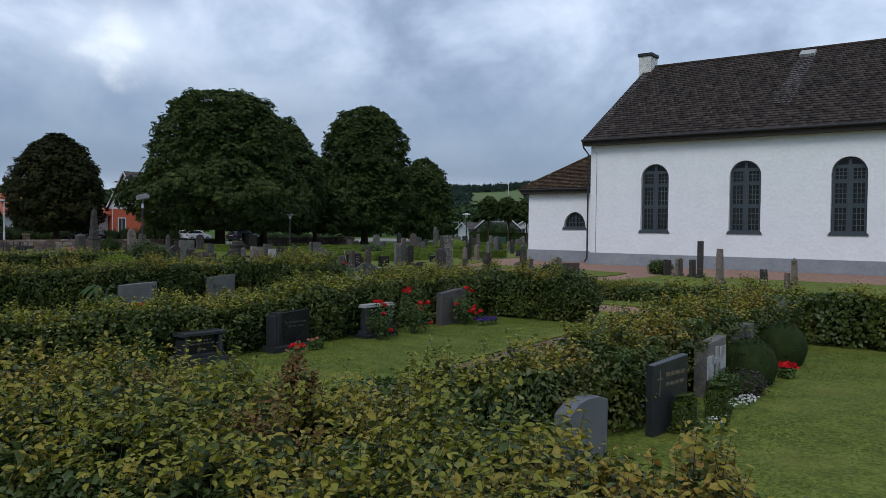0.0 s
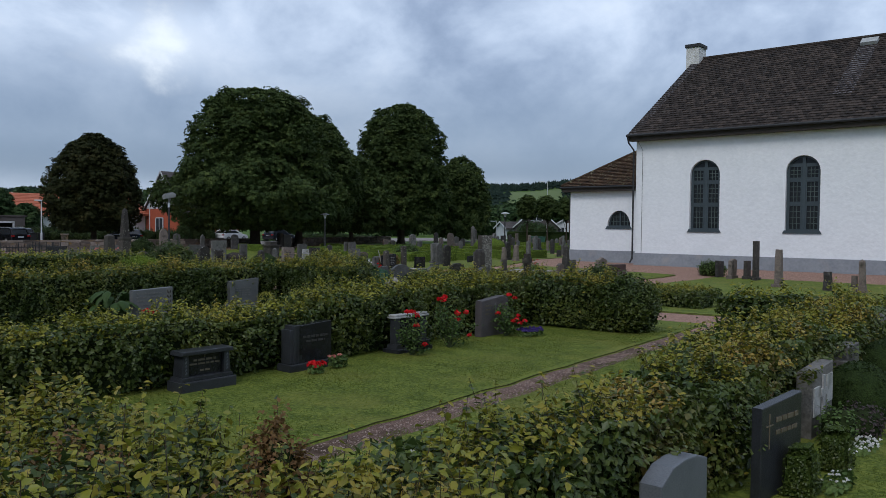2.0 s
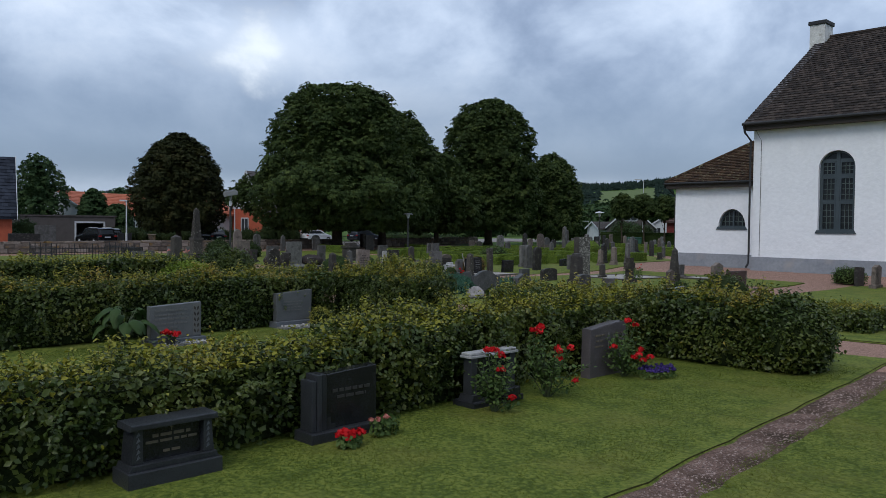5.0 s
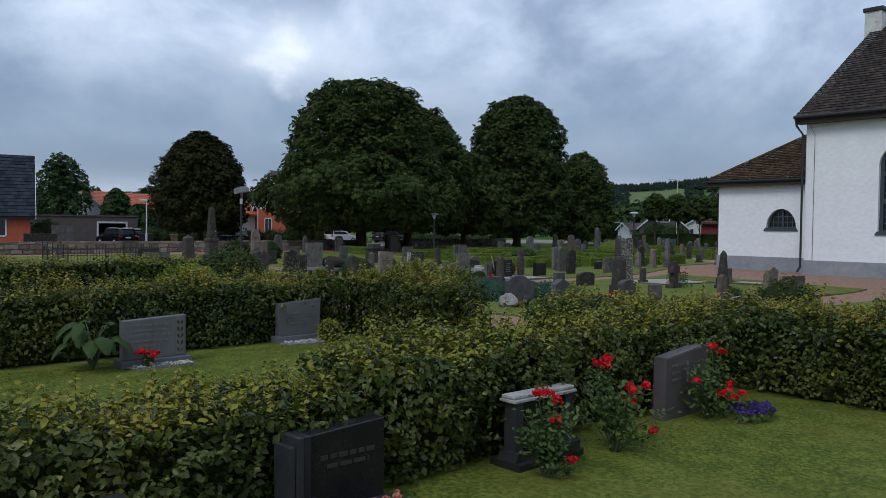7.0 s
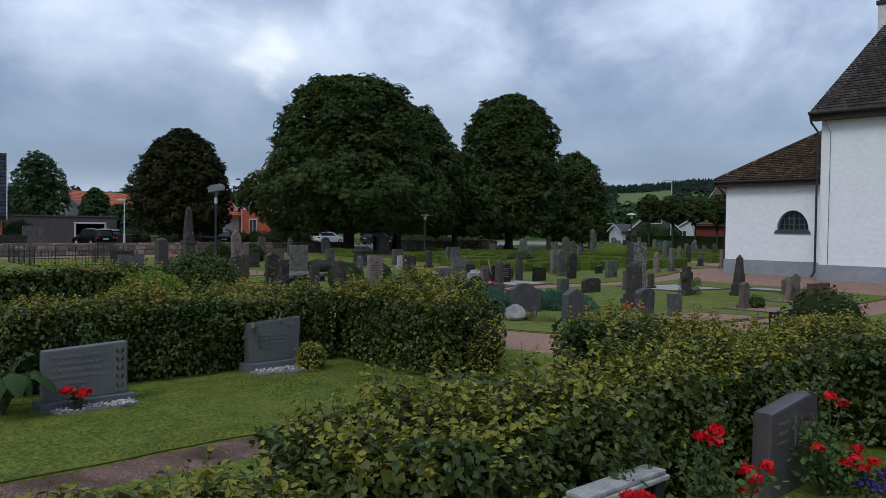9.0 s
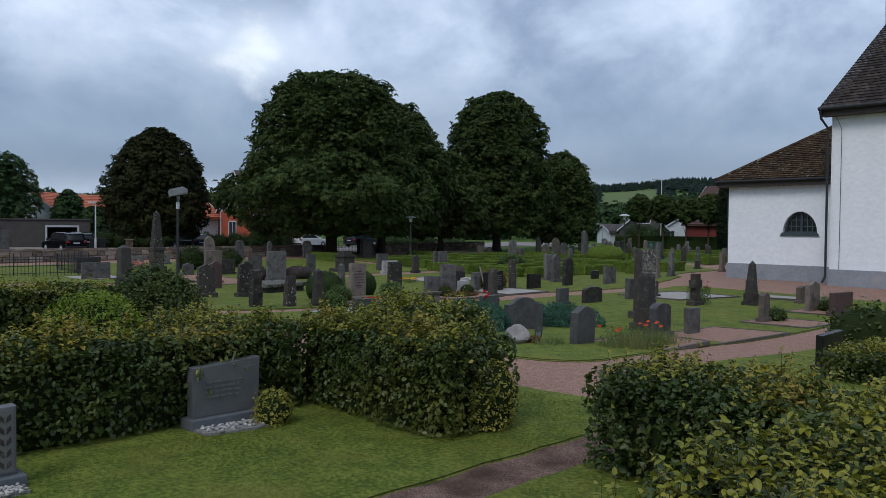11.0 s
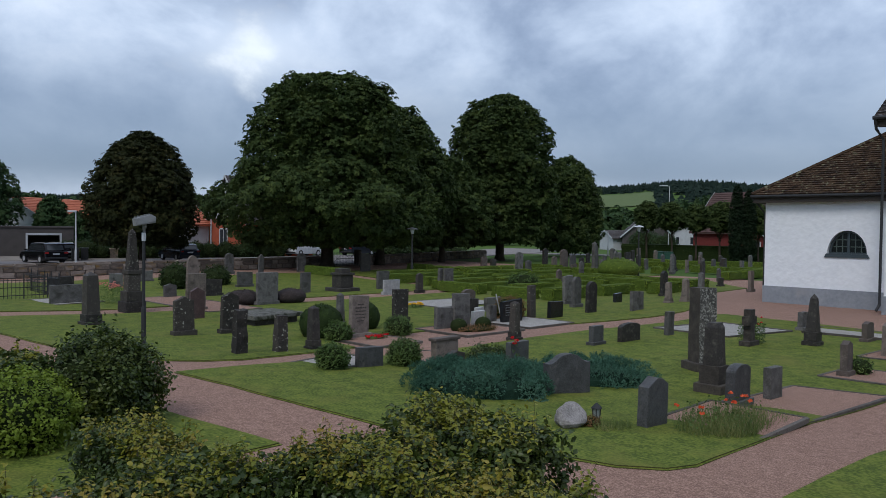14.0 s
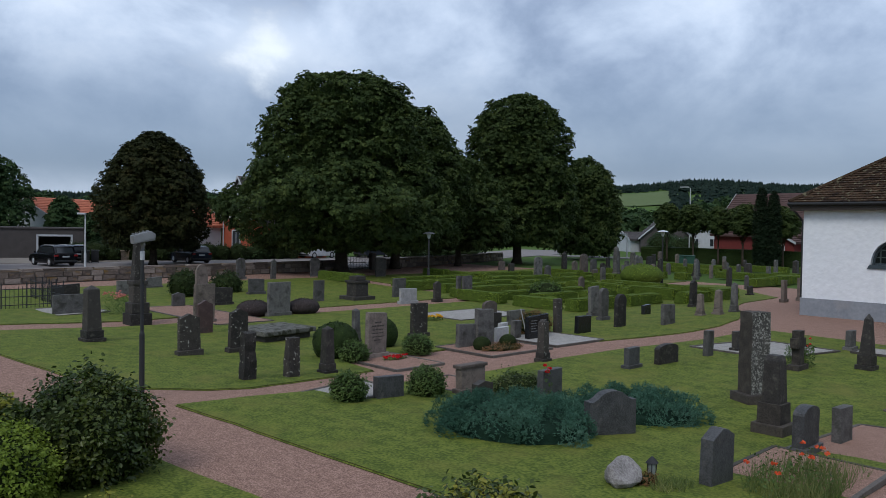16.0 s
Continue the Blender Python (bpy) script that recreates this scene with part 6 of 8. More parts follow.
g = east_grave("headstone", 12.2, -31.17, "reddish-grey polished headstone with slightly sloping top")
part("tablet", add_prism(bmesh.new(), [(-0.44, -0.1), (0.44, -0.1), (0.42, 0.73), (0.2, 0.735), (-0.42, 0.67)], -0.08, 0.08, 0.02), stone_surface("plum_grey_granite", (0.070, 0.062, 0.066), (0.125, 0.108, 0.110), 0.4), g)
for k, (a, b) in enumerate(((-0.32, -0.1), (-0.3, -0.14), (-0.32, -0.12), (0.14, 0.32), (0.12, 0.3))):
    letter_line(g, a, b, -0.085, 0.56 - 0.075 * (k % 3), 0.022, GOLD, 20 + k)
bm = boxed(-0.012, 0.012, -0.09, -0.078, 0.36, 0.6)
add_box(bm, -0.035, 0.035, -0.0905, -0.0785, 0.51, 0.53)
part("carved_cross", bm, LETTER, g)

g.scale = (1.06, 1, 1.05)

g = east_grave("headstone", 5.38, -34.6, "wide grey headstone with a carved ornamental strip")
part("base", boxed(-0.60, 0.60, -0.16, 0.14, -0.1, 0.1, bevel=0.01), SLATE, g)
part("tablet", add_prism(bmesh.new(), [(-0.53, 0.1), (0.53, 0.1), (0.53, 0.70), (-0.53, 0.66)], -0.07, 0.08, 0.012), SATIN, g)
part("ornament_strip", boxed(0.35, 0.50, -0.076, -0.06, 0.13, 0.675), LETTER, g, "pale carved strip")
for k in range(5):
    z = 0.16 + k * 0.1
    for s in (-1, 1):
        part("carved_leaf", add_prism(bmesh.new(), [(0.425 + s * 0.01, z), (0.425 + s * 0.055, z + 0.03), (0.425 + s * 0.05, z + 0.075), (0.425 + s * 0.015, z + 0.05)], -0.081, -0.07), DARK, g)
for k in range(5):
    letter_line(g, -0.44 + (0.16 if k == 4 else 0), 0.26 - (0.24 if k == 4 else 0.04 * (k % 2)), -0.074, 0.57 - 0.075 * k, 0.034 if k in (0, 2, 4) else 0.024, LETTER, 30 + k)
g.scale = (0.9, 1, 1.04)
tagged(mesh_object("pebble_bed", add_flat(bmesh.new(), [(5.55, -35.05), (5.78, -35.0), (5.76, -34.1), (5.55, -34.1)], -0.01, 0.03), PEBBLES), "strip of white pebbles before a grave", "pebbles", kind="stuff")

g = east_grave("headstone", 4.62, -31.62, "plain grey headstone with a carved bird in the corner")
part("base", boxed(-0.52, 0.50, -0.17, 0.14, -0.1, 0.13, bevel=0.01), SLATE, g)
part("tablet", add_prism(bmesh.new(), [(-0.46, 0.13), (0.44, 0.13), (0.46, 0.79), (-0.47, 0.73)], -0.07, 0.08, 0.012), SATIN, g)
for k in range(4):
    letter_line(g, -0.3, 0.2 - 0.04 * (k % 2), -0.074, 0.53 - 0.06 * k, 0.022, plain("shallow_lettering_%d" % k, (0.13, 0.13, 0.125)), 40 + k)
bm = add_prism(bmesh.new(), [(0.2, 0.68), (0.27, 0.69), (0.33, 0.73), (0.3, 0.69), (0.37, 0.70), (0.41, 0.69), (0.32, 0.665), (0.28, 0.65)], -0.077, -0.068)
part("carved_bird", bm, LETTER, g, "pale carved flying bird")
g.scale = (0.95, 1, 0.97)
bm = add_flat(bmesh.new(), [(4.77, -32.1), (5.05, -32.08), (5.15, -31.5), (5.05, -31.02), (4.77, -31.02)], -0.01, 0.03)
tagged(mesh_object("pebble_bed", bm, PEBBLES), "white pebbles heaped before a grave", "pebbles", kind="stuff")


def pebble_heap(x0, x1, y0, y1, count, seed, lo, hi):
    r2 = random.Random(seed)
    bm = bmesh.new()
    for _ in range(count):
        m = Matrix.Translation((r2.uniform(x0, x1), r2.uniform(y0, y1), 0.03 + r2.uniform(0, 0.02))) @ Matrix.Rotation(r2.uniform(0, 3), 4, "Z") @ Matrix.Diagonal((r2.uniform(lo, hi), r2.uniform(lo, hi), r2.uniform(lo, hi) * 0.7, 1))
        bmesh.ops.create_icosphere(bm, subdivisions=1, radius=1.0, matrix=m)
    ob = smooth(mesh_object("pebbles", bm, surface("loose_pebble_%d" % seed, [(0.3, (0.17, 0.165, 0.16)), (0.7, (0.46, 0.45, 0.43))], scale=6, rough=0.8, bump=0.2, island=True)))
    return tagged(ob, "loose white and grey pebbles before a grave", "pebbles", kind="stuff")


pebble_heap(4.80, 5.08, -32.05, -31.05, 120, 71, 0.015, 0.034)
pebble_heap(5.56, 5.77, -35.0, -34.12, 150, 72, 0.012, 0.026)
shrub((5.02, -31.2), 0.23, 0.23, 0.42, VARIEGATED, 201, 0.03, 1500, label="small yellow variegated shrub by a headstone")
shrub((6.95, -29.4), 0.22, 0.34, 0.9, VARIEGATED, 202, 0.036, 1500, label="yellow-edged shrub at the hedge end")


def flower_pot(x, y, seed):
    ob = thing("flower_pot", (x, y, 0.02), label="black plastic pot of bright red flowers", category="flower pot")
    part("pot", add_tube(bmesh.new(), [(0, 0, 0), (0, 0, 0.13)], [0.06, 0.085], 14), DARK_IRON, ob)
    rng = np.random.default_rng(seed)
    sp = [(0.0, 0.0, 0.2), (0.07, -0.1, 0.25), (-0.03, -0.12, 0.22), (0.02, 0.12, 0.2), (0.08, 0.05, 0.18), (-0.06, 0.04, 0.2)]
    a = rng.normal(0, 0.05, (60, 3)) + np.array([0, 0, 0.16])
    leaf_part("leaves", ob, a, np.tile((0, 0, 1.0), (60, 1)), 0.045, ROSE_LEAF, rng)
    blooms(ob, sp, RED_PETAL, rng, 0.06, 26)
    return ob


flower_pot(5.68, -34.8, 51)
rose_bush((12.72, -34.12), 0.3, 0.75, 61, [(0.02, -0.02, 0.72), (0.05, 0.06, 0.66), (-0.03, -0.09, 0.73), (0.25, 0.02, 0.2), (0.08, 0.02, 0.5)], "leggy rose bush with a few red roses by a headstone")
rose_bush((12.62, -33.02), 0.42, 0.85, 62, [(-0.05, -0.22, 0.86), (0.0, -0.14, 0.9), (0.02, -0.2, 0.84), (0.1, 0.1, 0.62), (0.12, 0.32, 0.6), (0.14, 0.04, 0.5), (0.3, 0.2, 0.22), (0.2, 0.0, 0.6)], "bushy red rose with several open blooms")
rose_bush((12.5, -31.1), 0.3, 0.7, 63, [(-0.02, 0.12, 0.80), (0.05, 0.2, 0.74), (0.1, -0.4, 0.48), (0.22, 0.05, 0.34), (0.2, 0.12, 0.4), (0.26, 0.1, 0.26), (0.16, 0.0, 0.3), (0.3, 0.22, 0.3)], "red rose bush beside a polished headstone")
flower_patch((12.85, -30.75), 0.22, 0.36, 0.14, BLUE_PETAL, 64, 110, "violets", "low violet bedding flowers at a grave", r=0.025)
flower_patch((12.80, -36.28), 0.09, 0.14, 0.15, RED_PETAL, 65, 20, "begonias", "bright red flowers before a black headstone", r=0.05)
flower_patch((12.69, -35.75), 0.08, 0.2, 0.22, PINK_PETAL, 66, 10, "heather", "withered pinkish heather spray on the grass", r=0.03)

# east side of the first hedge
g = east_grave("headstone", 19.3, -38.75, "smooth grey headstone with a curved top")
part("tablet", add_prism(bmesh.new(), [(-0.38, -0.1), (0.38, -0.1), (0.38, 0.53), (0.2, 0.585), (0.0, 0.60), (-0.2, 0.585), (-0.38, 0.50)], -0.08, 0.08, 0.012), SLATE, g)
g = east_grave("headstone", 19.46, -37.15, "dark headstone with a thin cross and gilt letters")
g.rotation_euler.z -= radians(8)
part("tablet", add_prism(bmesh.new(), [(-0.36, -0.1), (0.36, -0.1), (0.36, 0.79), (-0.36, 0.74)], -0.07, 0.015, 0.010), INK, g)
bm = boxed(-0.235, -0.225, -0.076, -0.066, 0.4, 0.68)
add_box(bm, -0.29, -0.17, -0.0765, -0.0665, 0.58, 0.59)
part("thin_cross", bm, GOLD, g)
letter_line(g, -0.12, 0.28, -0.076, 0.6, 0.04, GOLD, 50)
letter_line(g, -0.12, 0.26, -0.076, 0.5, 0.035, GOLD, 51)
g = east_grave("headstone", 19.18, -34.85, "light grey headstone with a large carved cross")
part("tablet", add_prism(bmesh.new(), [(-0.40, -0.1), (0.40, -0.1), (0.40, 0.72), (-0.40, 0.68)], -0.08, 0.08, 0.012), GREY, g)
bm = boxed(-0.04, 0.04, -0.1, -0.075, 0.1, 0.62)
add_box(bm, -0.11, 0.11, -0.101, -0.076, 0.4, 0.48)
part("carved_cross", bm, PALE, g, "pale raised cross")
for a, b in ((-0.36, -0.13), (0.13, 0.36)):
    part("white_panel", boxed(a, b, -0.092, -0.076, 0.22 if a < 0 else 0.3, 0.52 if a < 0 else 0.6), PALE, g)
g = east_grave("headstone", 19.1, -33.2, "stepped grey granite headstone before the hedge")
part("tablet", boxed(-0.22, 0.36, -0.08, 0.09, -0.1, 0.74, bevel=0.012), GREY, g)
part("side_block", boxed(-0.36, -0.22, -0.09, 0.08, -0.1, 0.58, bevel=0.01), GREY, g)
g = east_grave("headstone", 18.95, -30.35, "narrow round-topped pale grey headstone")
part("tablet", add_prism(bmesh.new(), tablet_outline("arch", 0.34, 0.9), -0.08, 0.08, 0.012), GREY, g)
for i, (cx, cy, ch) in enumerate(((19.68, -37.12, 0.43), (19.72, -36.2, 0.41))):
    hedge(cx - 0.15, cx + 0.15, cy - 0.18, cy + 0.18, ch, 211 + i, HEDGE_LEAF, 5200, 0.022, 0.02, 0.0, body=CLIPPED_CORE, tips=HEDGE_LEAF, label="small crisply clipped box cube by a grave")
shrub((19.40, -33.85), 0.38, 0.38, 0.66, DARK_BOX, 213, 0.022, 5200, label="dark clipped evergreen ball on the grass", ragged=0.05)
shrub((19.32, -31.85), 0.41, 0.41, 0.70, DARK_BOX, 214, 0.022, 5200, label="dark clipped evergreen ball on the grass", ragged=0.05)
shrub((19.6, -34.65), 0.22, 0.35, 0.3, PURPLE, 215, 0.04, 700, label="low purple-leaved plant at a grave")
shrub((19.5, -35.2), 0.18, 0.2, 0.38, ROSE_LEAF, 216, 0.05, 700, label="tuft of green bedding plants")
flower_patch((19.72, -33.1), 0.13, 0.13, 0.2, RED_PETAL, 217, 18, "begonias", "bright red flowers beside an evergreen ball", r=0.05)
flower_patch((19.75, -35.3), 0.14, 0.4, 0.06, WHITE_PETAL, 218, 45, "white_flowers", "low white bedding flowers edging a grave", r=0.018, leaves=120)
flower_patch((19.85, -36.7), 0.12, 0.35, 0.08, WHITE_PETAL, 219, 14, "white_flowers", "low white bedding flowers edging a grave", r=0.015, leaves=200)


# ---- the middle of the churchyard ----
# core darkened by colour, so gaps among the juniper sprays look shaded
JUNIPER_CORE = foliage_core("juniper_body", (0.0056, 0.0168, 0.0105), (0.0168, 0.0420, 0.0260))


def juniper(place, rx, ry, h, seed):
    rng = np.random.default_rng(seed)
    ob = thing("juniper", (place[0], place[1], 0), label="spreading blue-green juniper covering the grass", category="shrub")
    bm = bmesh.new()
    bmesh.ops.create_icosphere(bm, subdivisions=3, radius=1.0)
    for v in bm.verts:
        v.co = Vector((v.co.x * rx * 0.82, v.co.y * ry * 0.82, max(0.0, v.co.z) ** 0.5 * h * 0.66))
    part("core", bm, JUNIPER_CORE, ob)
    # cushions of short upright sprays
    m = int(22 * rx * ry)
    ca, cq = rng.uniform(0, 6.283, m), np.sqrt(rng.uniform(0.0, 1.0, m)) * 0.9
    cr_ = rng.uniform(0.17, 0.33, m)
    cx, cy = rx * cq * np.cos(ca), ry * cq * np.sin(ca)
    cz = np.maximum(0.02, h * (1 - 0.92 * cq**4) - cr_ * rng.uniform(0.7, 1.2, m))
    n = int(2300 * rx * ry)
    pick = rng.choice(m, n, p=cr_**2 / (cr_**2).sum())
    d = rng.normal(0, 1, (n, 3)) + np.array([0, 0, 0.45])
    d[:, :2] += 0.6 * np.stack([np.cos(ca), np.sin(ca)], 1)[pick] * cq[pick][:, None]
    d /= np.linalg.norm(d, axis=1)[:, None]
    base = np.stack([cx, cy, cz], 1)[pick] + cr_[pick][:, None] * d * rng.uniform(0.8, 1.0, (n, 1))
    pts, nrm, _ = spray_points(base, d + np.array([0, 0, 0.35]) + rng.normal(0, 0.3, (n, 3)), rng.uniform(0.05, 0.12, n), 9, rng, 0.022)
    pts[:, 2] = np.maximum(pts[:, 2], 0.015)
    leaf_part("needles", ob, pts, nrm, 0.036, JUNIPER, rng, slim=0.42)
    return ob


juniper((-0.88, -22.35), 1.68, 1.55, 0.58, 301)
juniper((-0.45, -19.15), 1.57, 1.41, 0.46, 302)
shrub((-4.51, -23.40), 0.39, 0.39, 0.56, ROSE_LEAF, 303, 0.05, 1300, label="rounded green flowering shrub by a black stone")
shrub((-4.16, -21.52), 0.43, 0.40, 0.62, ROSE_LEAF, 304, 0.05, 1300, label="rounded green flowering shrub by a black stone")
shrub((-3.18, -19.57), 0.54, 0.76, 0.45, HEDGE_RED, 305, 0.06, 420, label="untidy low shrub with dull red flowers")
shrub((-9.98, -19.82), 0.69, 0.69, 1.03, CLIPPED, 306, 0.05, 900, label="dark clipped evergreen dome by a grave", ragged=0.06)
shrub((-10.70, -17.54), 0.49, 0.56, 0.95, CLIPPED, 307, 0.05, 900, label="dark clipped evergreen dome behind a headstone", ragged=0.06)
shrub((-9.06, -19.87), 0.45, 0.43, 0.54, ROSE_LEAF, 308, 0.05, 900, label="low dark green shrub beside a grave")
shrub((-8.93, -17.57), 0.49, 0.45, 0.56, ROSE_LEAF, 309, 0.05, 900, label="low dark green shrub beside a grave")
shrub((-20.52, -16.44), 0.66, 0.75, 0.64, PURPLE, 310, 0.06, 380, label="rounded purple heather by a headstone", ragged=0.04)
shrub((-20.04, -14.33), 0.64, 0.75, 0.64, PURPLE, 311, 0.06, 380, label="rounded purple heather by a headstone", ragged=0.04)
shrub((-29.75, -15.15), 0.84, 0.84, 1.36, DARK_BOX, 312, 0.09, 260, label="dark bushy conifer by the wall")
shrub((-30.75, -12.25), 0.93, 0.83, 1.04, DARK_BOX, 313, 0.09, 260, label="dark bushy conifer by the wall")
flower_patch((-24.14, -20.48), 0.75, 0.86, 0.86, PINK_PETAL, 314, 45, "rhododendron", "shrub with pale pink flowers by an obelisk", r=0.055, leaves=1600)
flower_patch((-8.47, -18.84), 0.19, 0.43, 0.11, RED_PETAL, 315, 22, "begonias", "row of red flowers before a headstone", r=0.05)
flower_patch((-14.80, -11.55), 0.32, 0.43, 0.19, YELLOW_PETAL, 316, 26, "marigolds", "small patch of yellow flowers on a plot", r=0.06)
shrub((-8.20, -15.55), 0.27, 0.30, 0.43, ROSE_LEAF, 317, 0.04, 700, label="small clipped green ball on a gravel plot", ragged=0.05)
shrub((-8.07, -14.50), 0.27, 0.30, 0.43, ROSE_LEAF, 318, 0.04, 700, label="small clipped green ball on a gravel plot", ragged=0.05)
shrub((-7.85, -15.0), 0.42, 0.85, 0.15, RUSTY, 331, 0.035, 1500, name="stonecrop", label="low reddish stonecrop around two clipped balls", ragged=0.2, category="plant")
shrub((-9.75, -11.2), 0.55, 0.75, 0.82, RUSTY, 332, 0.05, 600, label="bushy olive and rust shrub behind a black stone")
shrub((2.62, -23.42), 0.10, 0.16, 0.12, RUSTY, 333, 0.03, 1800, name="plant", label="small brown withered plant beside a boulder", ragged=0.2, category="plant")
shrub((-22.45, 15.66), 1.54, 1.54, 1.39, BOX_LEAF, 319, 0.08, 240, label="large clipped green dome among the hedges", ragged=0.05)
shrub((-17.35, -1.30), 0.95, 0.95, 1.05, ROSE_LEAF, 320, 0.1, 160, label="leafy bush with reddish flowers in a hedge bed")
shrub((3.52, -13.61), 0.32, 0.38, 0.39, ROSE_LEAF, 321, 0.05, 420, label="low green plant beside a brown headstone")
shrub((3.54, -9.40), 0.43, 0.54, 0.43, ROSE_LEAF, 322, 0.05, 420, label="low green plant beside a brown headstone")
shrub((6.45, -4.52), 0.70, 0.60, 0.70, ROSE_LEAF, 323, 0.07, 300, label="loose green bush near the church wall")
flower_patch((-0.54, -10.51), 0.36, 0.60, 0.72, RED_PETAL, 324, 9, "rose_bushes", "straggling red rose shrub behind a stone cross", r=0.04, leaves=1500)
flower_patch((3.94, -21.66), 0.58, 1.05, 0.44, POPPY, 325, 9, "poppies", "orange poppies in long dry grass", r=0.045, leaves=500)
flower_patch((-2.37, -19.46), 0.09, 0.13, 0.76, RED_PETAL, 326, 4, "roses", "single red roses beside a dark headstone", r=0.06, leaves=50)


def dry_grass(place, rx, ry, h, count, seed):
    rng = np.random.default_rng(seed)
    ob = thing("grass_tuft", (place[0], place[1], 0), label="tuft of long yellowing grass at a grave", category="grass", kind="stuff")
    a, q = rng.uniform(0, 6.283, count), np.sqrt(rng.uniform(0, 1, count))
    base = np.stack([rx * q * np.cos(a), ry * q * np.sin(a), np.zeros(count)], 1)
    tip = base + rng.normal(0, 0.09, (count, 3)) * np.array([1, 1, 0]) + np.array([0, 0, 1]) * (h * rng.uniform(0.4, 1.0, count))[:, None]
    side = rng.normal(0, 1, (count, 3)) * np.array([1, 1, 0])
    side *= 0.006 / (np.linalg.norm(side, axis=1)[:, None] + 1e-6)
    verts = np.stack([base - side, base + side, tip], 1).reshape(-1, 3)
    me = bpy.data.meshes.new("blades")
    me.from_pydata(verts.tolist(), [], [(3 * i, 3 * i + 1, 3 * i + 2) for i in range(count)])
    me.materials.append(leafy("dry_blades_%d" % seed, [(0.05, (0.07, 0.12, 0.03)), (0.6, (0.15, 0.18, 0.06)), (0.95, (0.32, 0.29, 0.12))]))
    b = new("blades", me)
    b.parent = ob
    b["kind"] = "stuff"
    return ob


dry_grass((3.99, -21.60), 0.63, 1.16, 0.44, 800, 331)
dry_grass((4.1, -20.5), 0.50, 0.55, 0.26, 260, 334)
dry_grass((4.3, -21.9), 0.35, 0.55, 0.36, 420, 335)
dry_grass((2.94, -23.27), 0.23, 0.41, 0.21, 240, 332)


def boulder(x, y, r, h, material, seed, label):
    bm = bmesh.new()
    flat = Vector((0.62, -0.25, 0.74)).normalized()
    bmesh.ops.create_icosphere(bm, subdivisions=3, radius=1.0)
    for v in bm.verts:
        k = 1 + 0.22 * noise.noise(v.co * 1.7 + Vector((seed, 0, 0)))
        v.co = v.co * k
        # one side is dressed flat
        over = v.co.dot(flat) - 0.52
        if over > 0:
            v.co -= over * flat
        v.co = Vector((v.co.x * r, v.co.y * r * 1.3, h * 0.42 + v.co.z * h * 0.68))
    ob = mesh_object("boulder", bm, material)
    ob.location = (x, y, ground_height(x, y))
    return tagged(ob, label, "boulder")


BOULDER = stone_surface("pinkish_boulder_stone", (0.135, 0.122, 0.115), (0.31, 0.288, 0.275), 0.85)
boulder(2.43, -23.72, 0.23, 0.34, BOULDER, 5, "pale rounded memorial boulder on the grass")


def grave_lantern(x, y):
    ob = thing("grave_lantern", (x, y, 0), label="small dark metal grave lantern on the grass", category="lantern")
    part("foot", add_tube(bmesh.new(), [(0, 0, 0), (0, 0, 0.03), (0, 0, 0.05)], [0.055, 0.05, 0.03], 8), DARK_IRON, ob)
    part("glass", add_tube(bmesh.new(), [(0, 0, 0.05), (0, 0, 0.18)], [0.04, 0.052], 6), glass("lantern_glass", (0.22, 0.25, 0.24), 0.15), ob)
    for k in range(6):
        a = math.pi * k / 3
        part("bar", add_tube(bmesh.new(), [(0.043 * math.cos(a), 0.043 * math.sin(a), 0.05), (0.056 * math.cos(a), 0.056 * math.sin(a), 0.18)], [0.005, 0.005], 4), DARK_IRON, ob)
    part("roof", add_tube(bmesh.new(), [(0, 0, 0.18), (0, 0, 0.21), (0, 0, 0.25)], [0.07, 0.05, 0.012], 6), DARK_IRON, ob)
    return ob


grave_lantern(2.54, -23.16).scale = (1.4, 1.4, 1.3)


def grave_plot(corners, fill, label, kerb=0.08, high=0.035):
    """A kerbed plot: a fill inside four kerb stones, each a piece of its own."""
    cx, cy = sum(p[0] for p in corners) / 4, sum(p[1] for p in corners) / 4
    ob = thing("grave_plot", (cx, cy, 0), label=label, category="grave plot")
    pts = [(x - cx, y - cy) for x, y in corners]
    part("fill", add_flat(bmesh.new(), pts, -0.05, 0.022), fill, ob)
    for i in range(4):
        (xa, ya), (xb, yb) = pts[i], pts[(i + 1) % 4]
        d = Vector((xb - xa, yb - ya, 0))
        ln = d.length
        bm = boxed(0.001, ln - 0.001, -kerb / 2, kerb / 2, -0.06, high, bevel=0.01)
        k = part("kerb", bm, CONCRETE, ob)
        k.matrix_local = Matrix.Translation((xa, ya, 0)) @ Matrix.Rotation(math.atan2(d.y, d.x), 4, "Z")
    return ob


grave_plot([(2.95, -22.7), (4.78, -22.7), (4.70, -19.86), (2.85, -19.8)], GRAVEL, "kerbed grave plot overgrown with grass and poppies")
grave_plot([(2.85, -19.72), (4.66, -19.72), (4.95, -16.1), (3.10, -16.5)], GRAVEL, "kerbed grave plot filled with reddish gravel")
grave_plot([(3.0, -14.75), (4.82, -14.7), (4.92, -12.9), (3.1, -12.95)], GRAVEL, "small kerbed gravel plot in the lawn")
grave_plot([(2.6, -10.9), (4.8, -10.8), (4.9, -8.9), (2.7, -9.0)], GRAVEL, "small kerbed gravel plot in the lawn")
grave_plot([(-4.4, -9.7), (-1.6, -9.9), (-0.85, -6.7), (-3.7, -6.3)], PALE_GRAVEL, "flat grave plot of pale grey gravel", high=0.05)
grave_plot([(-0.5, -6.7), (2.3, -6.6), (2.1, -4.9), (-0.5, -4.8)], PALE_GRAVEL, "flat grave plot of pale grey gravel", high=0.05)
